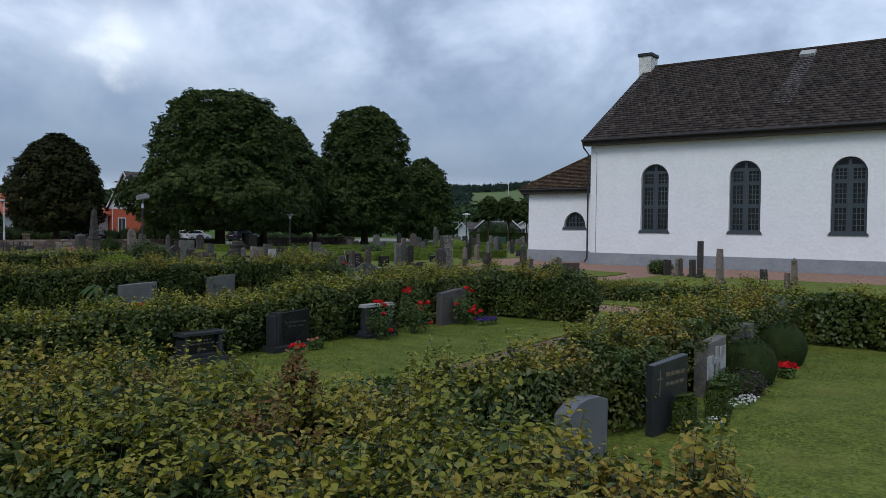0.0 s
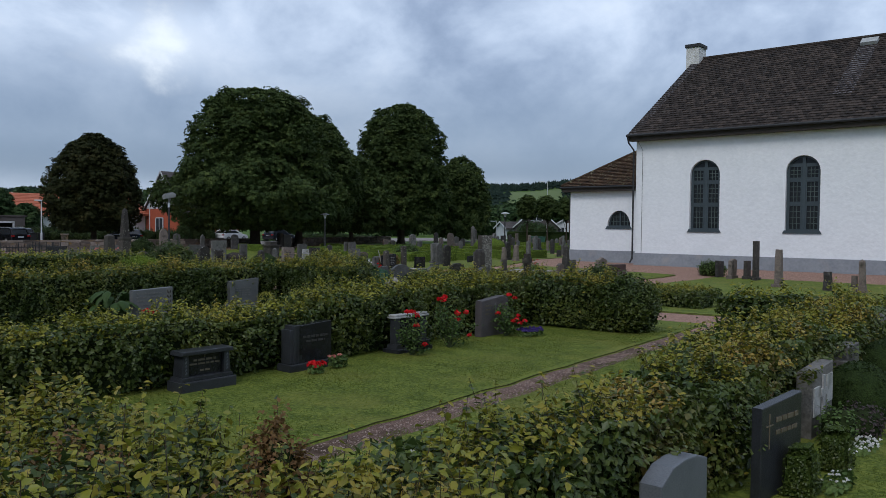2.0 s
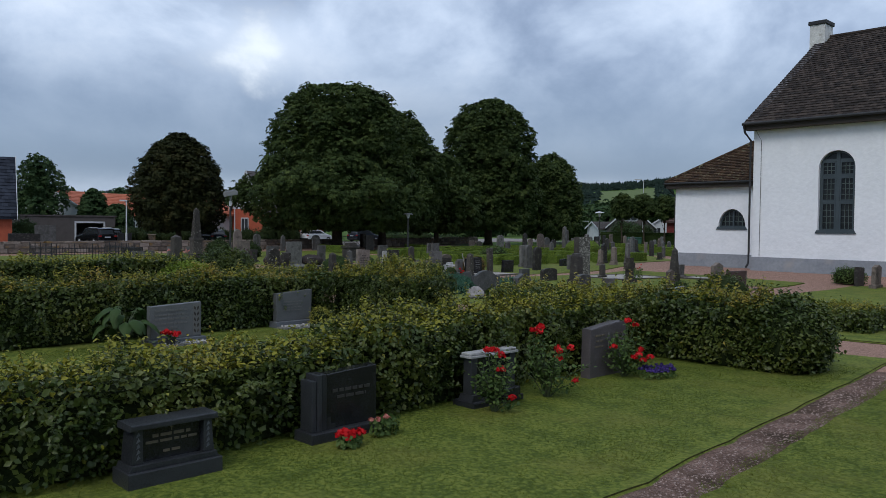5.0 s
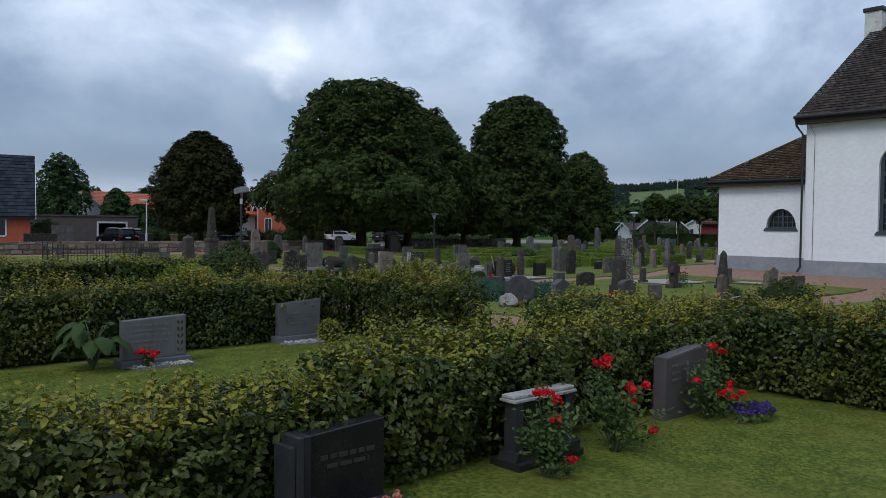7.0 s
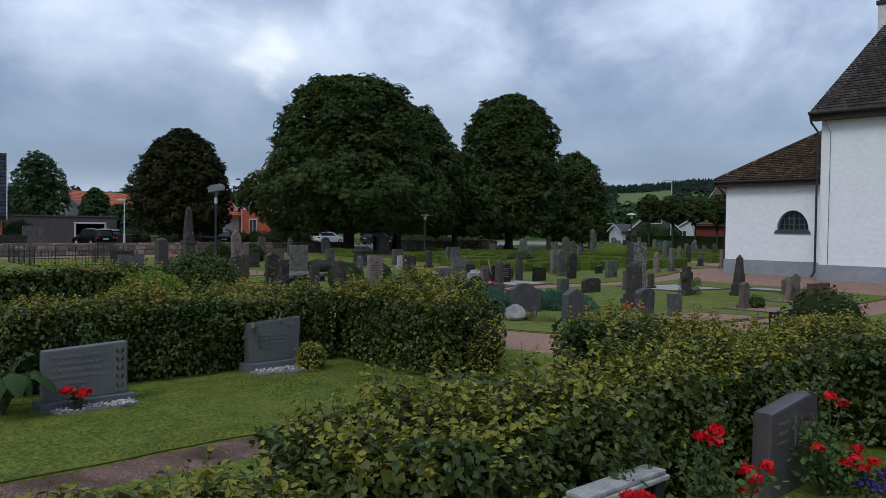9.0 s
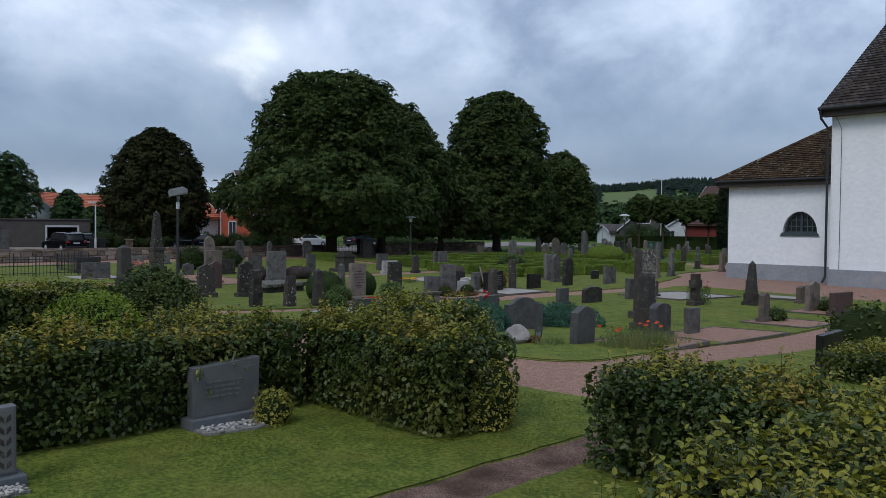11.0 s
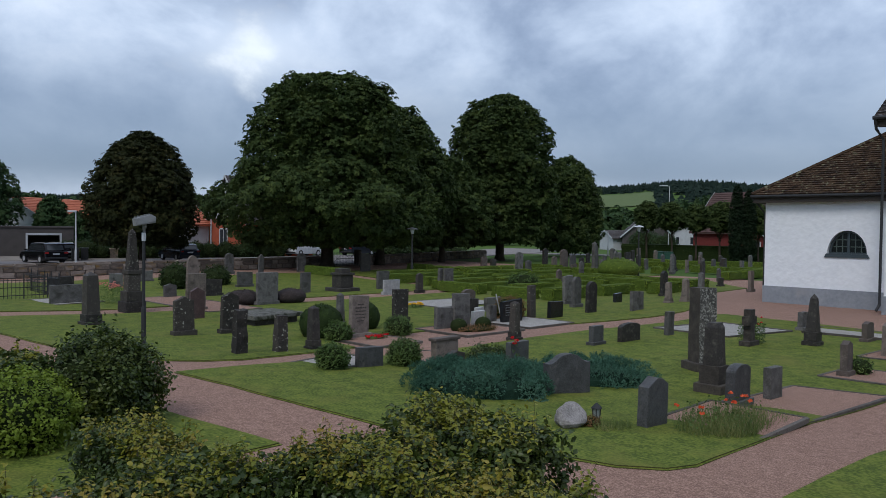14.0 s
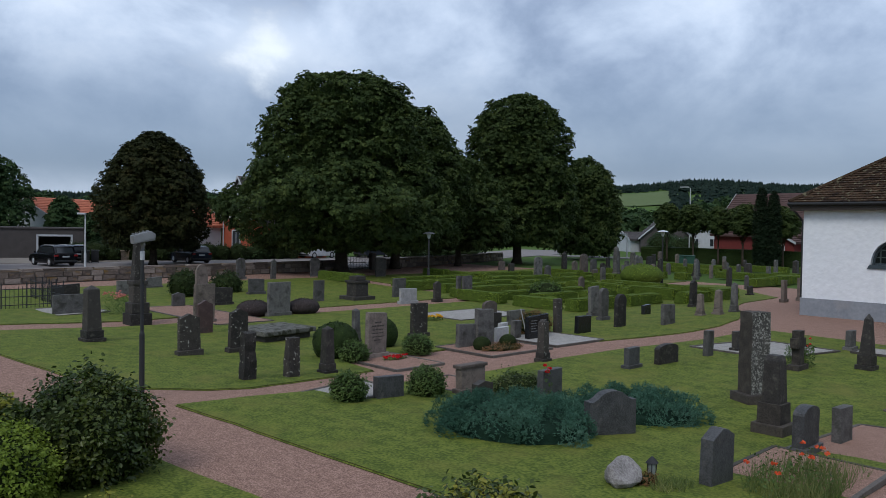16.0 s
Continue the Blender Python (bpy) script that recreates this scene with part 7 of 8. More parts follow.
grave_plot([(-9.76, -19.93), (-7.12, -19.92), (-7.12, -18.19), (-9.75, -18.22)], GRAVEL, "kerbed gravel plot beside the path")
grave_plot([(-9.49, -16.31), (-7.09, -16.28), (-7.04, -13.54), (-9.44, -13.57)], GRAVEL, "kerbed gravel plot with grey stones")
grave_plot([(-9.64, -13.15), (-7.20, -13.12), (-7.16, -10.60), (-9.60, -10.64)], PALE_GRAVEL, "pale gravel plot beside the path")
grave_plot([(-5.76, -23.80), (-4.29, -23.81), (-4.62, -21.88), (-6.13, -21.87)], PALE_GRAVEL, "pale gravel plot with a black stone", high=0.04)
grave_plot([(-5.57, -20.64), (-3.40, -20.66), (-3.52, -19.35), (-5.68, -19.36)], GRAVEL, "small kerbed gravel plot")
grave_plot([(-16.89, -10.74), (-14.03, -10.71), (-13.94, -6.77), (-16.78, -6.81)], PALE_GRAVEL, "wide pale gravel plot with a low kerb")
grave_plot([(-27.27, -24.01), (-24.14, -24.02), (-24.88, -20.70), (-27.80, -20.77)], PALE_GRAVEL, "pale stone plot before a wide headstone")
grave_plot([(-25.78, -19.23), (-18.39, -19.16), (-18.32, -16.83), (-25.68, -16.92)], GRAVEL, "long kerbed plot of reddish gravel")

ob = thing("tomb_slab", (-14.35, -19.22, 0), 8, "low mossy pale stone tomb slab on the grass", "tomb")
part("body", boxed(-0.75, 0.75, -0.95, 0.95, -0.1, 0.2, bevel=0.03), DARK, ob)
part("top_slab", boxed(-0.9, 0.9, -1.1, 1.1, 0.2, 0.36, bevel=0.04), stone_surface("mossy_pale_stone", (0.085, 0.082, 0.072), (0.24, 0.23, 0.205), 0.9, ((0.035, 0.036, 0.022), 5.0, 0.46, 0.58)), ob)

ob = thing("grave_monument", (-23.82, -8.58, 0), 0, "dark stepped grave monument with a wide base", "gravestone")
for i, (b, z0, z1) in enumerate(((0.66, -0.1, 0.18), (0.40, 0.18, 0.85), (0.47, 0.85, 0.97), (0.30, 0.97, 1.2))):
    part(("step", "block", "cornice", "crown")[i], boxed(-b, b, -b, b, z0, z1, bevel=0.02), DARK, ob)

ob = thing("grave_obelisk", (-20.53, -21.32, 0), 0, "tall weathered granite obelisk on a stepped base", "gravestone")
for nm, b, z0, z1 in (("step", 0.56, -0.1, 0.5), ("base", 0.46, 0.5, 1.0), ("die", 0.34, 1.0, 1.85)):
    part(nm, boxed(-b, b, -b, b, z0, z1, bevel=0.03), LICHEN if nm == "die" else DARK, ob)
part("cornice", boxed(-0.4, 0.4, -0.4, 0.4, 1.85, 2.05, bevel=0.03), DARK, ob)
bm = bmesh.new()
lo_ = [bm.verts.new((sx * 0.28, sy * 0.28, 2.05)) for sx, sy in ((-1, -1), (1, -1), (1, 1), (-1, 1))]
hi_ = [bm.verts.new((sx * 0.15, sy * 0.15, 3.9)) for sx, sy in ((-1, -1), (1, -1), (1, 1), (-1, 1))]
tip = bm.verts.new((0, 0, 4.1))
for i in range(4):
    bm.faces.new((lo_[i], lo_[(i + 1) % 4], hi_[(i + 1) % 4], hi_[i]))
    bm.faces.new((hi_[i], hi_[(i + 1) % 4], tip))
part("shaft", bm, LICHEN, ob)
ob.scale = (0.72, 0.72, 0.79)

# low box hedges that enclose beds
BOX_ROWS = ((-20.8, -14.2, -4.5, -3.7), (-14.0, -13.1, -4.2, 3.2), (-12.9, -12.0, 3.6, 9.4), (-17.0, -16.2, -3.2, 8.6), (-19.6, -18.8, -2.6, 8.4), (-22.3, -21.5, -3.6, 10.6), (-24.4, -23.7, -2.4, 12.0),
            (-27.0, -26.2, -3.4, 14.0), (-29.5, -28.8, -1.8, 11.5), (-21.0, -13.4, 5.0, 5.8), (-22.0, -13.0, 10.0, 10.8), (-26.0, -22.6, 3.2, 4.0), (-32.0, -23.0, 15.4, 16.2), (-31.0, -22.0, 21.2, 22.0),
            (-22.4, -15.4, 26.0, 26.9), (-16.4, -15.5, 19.0, 25.6), (-35.0, -28.0, 5.8, 6.6), (-35.5, -30.0, -3.2, -2.4),
            (-30.0, -22.5, 30.4, 31.2), (-33.0, -24.0, 35.0, 35.8), (-20.0, -13.0, 31.0, 31.8), (-26.0, -18.0, 38.8, 39.6))
for i, (x0, x1, y0, y1) in enumerate(BOX_ROWS):
    # each run is a row of separately clipped lengths of slightly uneven height
    r_, along_x = random.Random(400 + i), x1 - x0 > y1 - y0
    at, end = (x0, x1) if along_x else (y0, y1)
    tall_ = r_.uniform(0.52, 0.66)
    while at < end - 0.8:
        to = min(end, at + r_.uniform(2.4, 5.0))
        side = r_.uniform(-0.07, 0.07)
        xa, xb, ya, yb = (at, to, y0 + side, y1 + side) if along_x else (x0 + side, x1 + side, at, to)
        hedge(xa, xb, ya, yb, tall_ + r_.uniform(-0.05, 0.05), 400 + i, BOX_LEAF, 300, 0.06, 0.03, 0.0, body=BOX_CORE, label="low clipped box hedge round a grave bed")
        at = to + r_.choice((0.0, 0.03, 0.05, 0.8))
hedge(8.2, 13.3, -23.2, -21.3, 0.56, 420, HEDGE_LEAF, 520, 0.06, 0.06, 0.1, label="low clipped green hedge near the church")
shrub((13.6, -21.0), 0.42, 0.42, 0.56, BOX_LEAF, 430, 0.05, 900, label="rounded yellow-green bush at the end of a low hedge", ragged=0.08)
shrub((7.38, -17.94), 0.88, 0.77, 1.04, HEDGE_LEAF, 421, 0.09, 200, label="loose green bush at a hedge end")
shrub((13.9, -28.7), 0.62, 0.66, 1.16, HEDGE_LEAF, 425, 0.062, 1100, label="rounded bushy end of a hornbeam hedge", ragged=0.12, box=0.25)
shrub((-2.75, -29.25), 0.9, 0.92, 1.4, HEDGE_LEAF, 422, 0.07, 900, label="tall unclipped dark green bush by the path", ragged=0.18)
shrub((-2.2, -30.7), 0.95, 0.85, 1.05, BOX_LEAF, 423, 0.055, 1100, label="rounded yellow-green bush by the path", ragged=0.14)
shrub((4.0, -28.2), 0.85, 0.62, 1.3, HEDGE_LEAF, 424, 0.066, 800, label="bushy green end of a hedge by the path", ragged=0.18)
shrub((18.57, -41.55), 0.17, 0.17, 1.26, RUSTY, 426, 0.030, 6000, label="upright plant with rusty red young leaves", ragged=0.3)
shrub((19.0, -42.2), 0.45, 0.3, 1.05, RUSTY, 429, 0.036, 1000, label="patch of reddish young leaves in a hedge", ragged=0.3)
shrub((17.5, -42.0), 0.5, 0.4, 1.0, RUSTY, 427, 0.036, 700, label="patch of reddish young leaves in a hedge", ragged=0.3)
flower_patch((16.78, -38.3), 0.16, 0.3, 0.09, WHITE_PETAL, 428, 24, "white_flowers", "small patch of white flowers beside the hedge", r=0.02, leaves=160)


def broad_plant(x, y, h, spread, count, seed):
    """A perennial with large drooping leaves on thick stalks; each leaf a part of its own."""
    r2 = random.Random(seed)
    ob = thing("broad_leaved_plant", (x, y, 0), label="clump of large dark green drooping leaves", category="plant")
    for k in range(count):
        a = 6.283 * k / count + r2.uniform(-0.4, 0.4)
        z = h * r2.uniform(0.45, 1.0)
        r = spread * r2.uniform(0.35, 0.8)
        c, s_ = math.cos(a), math.sin(a)
        part("stalk", add_tube(bmesh.new(), [(0, 0, 0), (c * r * 0.5, s_ * r * 0.5, z * 0.75), (c * r, s_ * r, z)], [0.012, 0.009, 0.006], 5), ROSE_CANE, ob)
        ln, w = r2.uniform(0.22, 0.34), r2.uniform(0.08, 0.12)
        bm = bmesh.new()
        rows_ = []
        for i in range(7):
            f = i / 6
            half = w * math.sin(math.pi * min(0.97, 0.12 + 0.86 * f)) ** 0.8
            px, pz = r + ln * f * 0.85, z + 0.10 * f - 0.30 * f * f
            rows_.append([bm.verts.new((c * px - s_ * half * q, s_ * px + c * half * q, pz - 0.03 * abs(q) + 0.008 * math.sin(9 * f + q))) for q in (-1, -0.5, 0, 0.5, 1)])
        for r0, r1 in zip(rows_, rows_[1:]):
            for q in range(4):
                bm.faces.new((r0[q], r0[q + 1], r1[q + 1], r1[q]))
        smooth(part("leaf", bm, BROAD_LEAF, ob))
    return ob


BROAD_LEAF = leafy("broad_dark_leaf", [(0.05, (0.018, 0.040, 0.011)), (0.5, (0.036, 0.068, 0.018)), (0.95, (0.066, 0.108, 0.028))], through_light=0.2, gloss=0.2, rough=0.6)
broad_plant(5.3, -35.45, 0.72, 0.5, 22, 81)
broad_plant(15.6, -42.6, 0.85, 0.45, 16, 82)


# ---- beyond the churchyard: wall, street, cars, houses, hills ----
RUBBLE = surface("rubble_stone", [(0.3, (0.085, 0.068, 0.056)), (0.5, (0.17, 0.135, 0.11)), (0.75, (0.32, 0.27, 0.23))], scale=2.2, rough=0.9, bump=0.6, fine=18, second=((0.20, 0.125, 0.045), 0.8, 0.57, 0.7), per_object=0.35)
MORTAR = surface("dark_wall_mortar", [(0.3, (0.07, 0.055, 0.045)), (0.7, (0.17, 0.145, 0.125))], scale=3, rough=0.95, bump=0.5, fine=30)
ORANGE_WALL = surface("orange_red_brick", [(0.3, (0.26, 0.055, 0.028)), (0.7, (0.40, 0.095, 0.045))], scale=3, rough=0.9, bump=0.2, fine=30)
WHITE_WOOD = surface("white_painted_wood", [(0.3, (0.38, 0.40, 0.42)), (0.7, (0.53, 0.55, 0.57))], scale=2, rough=0.7, bump=0.1, fine=20)
GREY_WALL = surface("grey_brown_render", [(0.3, (0.0520, 0.0455, 0.0442)), (0.7, (0.0878, 0.0780, 0.0748))], scale=1.5, rough=0.9, bump=0.2, fine=20)
ORANGE_TILE = surface("orange_clay_roof", [(0.3, (0.32, 0.085, 0.045)), (0.7, (0.47, 0.15, 0.08))], scale=1.5, rough=0.85, bump=0.4, fine=14)
BLUE_TILE = surface("blue_black_roof_tile", [(0.3, (0.016, 0.019, 0.027)), (0.7, (0.034, 0.040, 0.054))], scale=1.5, rough=0.9, spec=0.1, bump=0.4, fine=14, island=True)
DARK_TILE = surface("dark_house_roof", [(0.3, (0.045, 0.04, 0.04)), (0.7, (0.10, 0.088, 0.085))], scale=1.5, rough=0.85, bump=0.3, fine=14)
RED_WOOD = surface("falu_red_boards", [(0.3, (0.115, 0.018, 0.016)), (0.7, (0.175, 0.03, 0.025))], scale=4, rough=0.85, bump=0.2, fine=30)
RED_TILE = surface("dull_red_roof", [(0.3, (0.055, 0.030, 0.026)), (0.7, (0.105, 0.058, 0.05))], scale=1.5, rough=0.85, bump=0.3, fine=14)
HOUSE_GLASS = glass("house_window_glass", (0.03, 0.035, 0.04), 0.08)
POLE = plain("galvanised_pole", (0.50, 0.51, 0.52), rough=0.55, metal=0.1)


def wall_run(xa, ya, xb, yb, h, seed):
    """A low churchyard wall of separate rubble stones set in mortar, with coping stones."""
    d = Vector((xb - xa, yb - ya, 0))
    ln, turn = d.length, math.degrees(math.atan2(d.y, d.x))
    ob = thing("stone_wall", (xa, ya, 0), turn, "low mossy rubble-stone churchyard wall", "wall")
    part("mortar", boxed(0, ln, -0.2, 0.2, -0.1, h - 0.1), MORTAR, ob)
    r2 = random.Random(seed)
    shapes = []
    for _ in range(8):
        bm = boxed(-0.5, 0.5, -0.06, 0.06, -0.5, 0.5)
        bmesh.ops.subdivide_edges(bm, edges=bm.edges, cuts=1, use_grid_fill=True)
        for v in bm.verts:
            v.co *= r2.uniform(0.82, 1.0)
        me = bpy.data.meshes.new("stone")
        bm.to_mesh(me)
        bm.free()
        me.materials.append(RUBBLE)
        shapes.append(me)
    rows = 2
    for r in range(rows):
        x = 0.0
        while x < ln - 0.3:
            w = r2.uniform(0.5, 1.05)
            o = new("stone", r2.choice(shapes))
            o.parent = ob
            o.matrix_local = Matrix.Translation((x + w / 2, 0.21, (r + 0.5) * (h - 0.14) / rows)) @ Matrix.Diagonal((w - 0.03, 1, (h - 0.14) / rows - 0.02, 1))
            x += w
    x = 0.0
    while x < ln - 0.3:
        w = min(r2.uniform(0.9, 1.7), ln - x)
        o = new("coping_stone", r2.choice(shapes))
        o.parent = ob
        o.matrix_local = Matrix.Translation((x + w / 2, 0, h - 0.05)) @ Matrix.Diagonal((w - 0.03, 4.2, 0.16, 1))
        x += w
    return ob


wall_run(-42.2, 3.2, -38.2, -34.0, 0.78, 1)
wall_run(-50.5, 31.5, -42.3, 7.4, 0.78, 2)


def iron_gate(x, y, turn, w, h):
    ob = thing("gate", (x, y, 0), turn, "pair of dark wrought-iron gates in the wall", "gate")
    for s in (-1, 1):
        part("gate_post", boxed(s * (w / 2 + 0.25) - 0.22, s * (w / 2 + 0.25) + 0.22, -0.22, 0.22, -0.1, h + 0.25, bevel=0.03), MORTAR, ob)
    for z in (0.12, h * 0.55, h):
        part("rail", add_tube(bmesh.new(), [(-w / 2, 0, z), (w / 2, 0, z)], [0.02, 0.02], 5), DARK_IRON, ob)
    n = 16
    for k in range(n + 1):
        xx = -w / 2 + w * k / n
        part("bar", add_tube(bmesh.new(), [(xx, 0, 0.06), (xx, 0, h + 0.08)], [0.012, 0.012], 4), DARK_IRON, ob)
    for a, b in ((-1, 0), (0, 1)):
        for z0, z1 in ((0.12, h), (h, 0.12)):
            part("brace", add_tube(bmesh.new(), [(a * w / 2, 0.02, z0), (b * w / 2, 0.02, z1)], [0.014, 0.014], 4), DARK_IRON, ob)
    return ob


iron_gate(-42.1, 5.3, 94, 2.6, 1.05)

# iron railings round an old plot
ob = thing("iron_fence", (-29.83, -23.09, 0), 0, "dark ornamental iron railing round an old grave", "fence")
bm = None
for i, ((xa, ya), (xb, yb)) in enumerate((((-2.5, -3.0), (2.2, -3.0)), ((2.2, -3.0), (2.2, 1.4)), ((2.2, 1.4), (-2.5, 1.4)))):
    d = Vector((xb - xa, yb - ya, 0))
    for z in (0.15, 0.5, 0.82):
        part("rail", add_tube(bmesh.new(), [(xa, ya, z), (xb, yb, z)], [0.018, 0.018], 4), DARK_IRON, ob)
    k = int(d.length / 0.16)
    for j in range(k + 1):
        p = Vector((xa, ya, 0)) + d * (j / k)
        hgt = 1.12 if j % 6 == 0 else 0.95
        part("bar", add_tube(bmesh.new(), [(p.x, p.y, 0), (p.x, p.y, hgt - 0.08), (p.x, p.y, hgt)], [0.013, 0.013, 0.003] if j % 6 else [0.03, 0.03, 0.01], 4), DARK_IRON, ob)

# street and forecourt
def street(name, corners, material, z0, z1, label, cat):
    return tagged(mesh_object(name, add_flat(bmesh.new(), corners, z0, z1), material), label, cat, kind="structure")


street("road", [(-44.5, -60), (-43.2, 2), (-44.5, 10), (-52.5, 32), (-66, 70), (-78, 66), (-66, 40), (-62.5, 12), (-66, -60)], ASPHALT, -0.2, -0.02, "grey-pink asphalt street and parking area", "road")
street("pavement", [(-42.9, -34), (-42.6, 2), (-43.0, 7), (-51.5, 31), (-52.4, 31.4), (-44.2, 9), (-43.6, 2), (-44.3, -34)], PALE_GRAVEL, -0.1, 0.06, "pale kerbed pavement along the wall", "pavement")
street("forecourt", [(-62.6, -40), (-62.4, 12.5), (-78, 16), (-78, -40)], surface("sandy_forecourt", [(0.3, (0.17, 0.145, 0.12)), (0.7, (0.28, 0.245, 0.21))], scale=0.8, rough=0.95, bump=0.3, fine=20), -0.1, 0.02, "sandy forecourt before the garage", "forecourt")
street("far_road", [(-60, 46), (-20, 58), (-10, 62), (-10, 66), (-22, 62), (-62, 50)], ASPHALT, -0.1, 0.0, "asphalt road beyond the churchyard", "road")


def car(x, y, turn, paint, label, length=4.5, width=1.85, height=1.62, estate=True):
    """A parked car; its nose is local +x."""
    ob = thing("car", (x, y, 0), turn, label, "car")
    L2, hw = length / 2, width / 2
    lower = [(-L2, 0.38), (-L2 + 0.05, 0.95), (-L2 + 0.15, 1.0), (L2 - 1.15, 1.0), (L2 - 0.3, 0.86), (L2, 0.66), (L2, 0.3), (L2 - 0.3, 0.22), (-L2 + 0.3, 0.22)]
    part("body", add_prism(bmesh.new(), [(a, b) for a, b in lower], -hw, hw, bevel=0.09), paint, ob)
    back = -L2 + (0.12 if estate else 0.8)
    cab = [(back, 0.98), (back + 0.28, height - 0.06), (back + 0.6, height), (L2 - 2.1, height), (L2 - 1.75, height - 0.08), (L2 - 1.0, 0.98)]
    part("cabin", add_prism(bmesh.new(), cab, -hw * 0.86, hw * 0.86, bevel=0.07), paint, ob)
    gm = HOUSE_GLASS
    for s in (-1, 1):
        pts = [(back + 0.22, 1.05), (back + 0.38, height - 0.14), (L2 - 2.1, height - 0.12), (L2 - 1.35, 1.05)]
        y0 = s * hw * 0.86
        part("side_window", add_prism(bmesh.new(), pts, min(y0, y0 + s * 0.012), max(y0, y0 + s * 0.012)), gm, ob)
    bm = bmesh.new()
    vs = [bm.verts.new(p) for p in ((back + 0.0, -hw * 0.7, 1.06), (back + 0.0, hw * 0.7, 1.06), (back + 0.2, hw * 0.66, height - 0.18), (back + 0.2, -hw * 0.66, height - 0.18))]
    bm.faces.new(vs)
    part("rear_window", bm, gm, ob)
    bm = bmesh.new()
    vs = [bm.verts.new(p) for p in ((L2 - 1.04, -hw * 0.72, 1.03), (L2 - 1.04, hw * 0.72, 1.03), (L2 - 1.66, hw * 0.66, height - 0.14), (L2 - 1.66, -hw * 0.66, height - 0.14))]
    bm.faces.new(vs)
    part("windscreen", bm, gm, ob)
    for s in (-1, 1):
        part("tail_light", boxed(-L2 - 0.012, -L2 + 0.1, s * hw * 0.82 - 0.16, s * hw * 0.82 + 0.12, 0.78, 0.92, bevel=0.015), plain("red_lens_%s_%d" % (paint.name, s), (0.28, 0.012, 0.012), rough=0.2), ob, "red tail light")
        part("headlight", boxed(L2 - 0.16, L2 + 0.008, s * hw * 0.78 - 0.16, s * hw * 0.78 + 0.12, 0.62, 0.74, bevel=0.015), plain("lamp_lens_%s_%d" % (paint.name, s), (0.5, 0.5, 0.5), rough=0.2), ob, "clear headlight")
        part("roof_rail", add_tube(bmesh.new(), [(back + 0.5, s * hw * 0.72, height + 0.035), (L2 - 2.2, s * hw * 0.72, height + 0.035)], [0.018, 0.018], 5), POLE, ob)
        part("mirror", boxed(L2 - 1.45, L2 - 1.3, s * (hw + 0.09) - 0.08, s * (hw + 0.09) + 0.08, 1.0, 1.12, bevel=0.02), paint, ob)
    part("number_plate", boxed(-L2 - 0.015, -L2 + 0.02, -0.26, 0.26, 0.70, 0.82), WHITE_WOOD, ob, "plain white number plate")
    part("bumper", boxed(-L2 - 0.03, -L2 + 0.2, -hw * 0.96, hw * 0.96, 0.34, 0.5, bevel=0.03), DARK_IRON, ob)
    for sx in (-1, 1):
        for s in (-1, 1):
            wx = sx * length * 0.31
            ty = part("wheel", add_tube(bmesh.new(), [(wx, s * (hw - 0.2), 0.33), (wx, s * (hw + 0.01), 0.33)], [0.33, 0.33], 18), plain("tyre_rubber_%s_%d_%d" % (paint.name, sx, s), (0.015, 0.015, 0.015), rough=0.9), ob, "black tyre")
            part("rim", add_tube(bmesh.new(), [(wx, s * (hw - 0.02), 0.33), (wx, s * (hw + 0.02), 0.33)], [0.21, 0.2], 12), POLE, ty)
    return ob


BLACK_PAINT = plain("black_car_paint", (0.008, 0.008, 0.010), rough=0.15)
NAVY_PAINT = plain("dark_blue_car_paint", (0.018, 0.024, 0.036), rough=0.15)
WHITE_PAINT = plain("white_car_paint", (0.60, 0.62, 0.64), rough=0.25)
car(-58.2, -12.8, 187, BLACK_PAINT, "black sport utility car parked before a garage")
car(-63.0, -10.2, 186, BLACK_PAINT, "second black car parked close by another", height=1.5)
car(-57.7, -1.5, 180, NAVY_PAINT, "dark blue estate car parked on the street", height=1.5)
car(-62.0, 14.9, 100, WHITE_PAINT, "white hatchback parked beneath the trees", length=4.2, height=1.5)
car(-61.0, 21.6, 100, NAVY_PAINT, "dark blue car parked beneath the trees", length=4.3, height=1.5)


def wheelie_bin(x, y, turn):
    ob = thing("waste_bin", (x, y, 0), turn, "black plastic wheeled waste bin by the garage", "waste bin", "waste bins by the garage")
    part("body", add_prism(bmesh.new(), [(-0.26, 0.06), (0.26, 0.06), (0.33, 1.02), (-0.33, 1.02)], -0.3, 0.3, 0.03), BLACK_BIN, ob)
    part("lid", boxed(-0.36, 0.36, -0.34, 0.34, 1.02, 1.1, bevel=0.03), BLACK_BIN, ob)
    for s in (-1, 1):
        part("wheel", add_tube(bmesh.new(), [(-0.24, s * 0.3, 0.1), (-0.24, s * 0.25, 0.1)], [0.1, 0.1], 10), BLACK_BIN, ob)
    return ob


BLACK_BIN = plain("black_bin_plastic", (0.014, 0.015, 0.016), rough=0.5)
wheelie_bin(-60.6, -9.5, 165)
wheelie_bin(-60.9, -8.6, 160)
ob = thing("gate_post", (-64.0, -4.84, 0), 70, "short square brick gate post by the street", "post")
part("body", boxed(-0.35, 0.35, -0.35, 0.35, -0.1, 0.85, bevel=0.02), RUBBLE, ob)
part("cap", boxed(-0.42, 0.42, -0.42, 0.42, 0.85, 0.95, bevel=0.02), RUBBLE, ob)


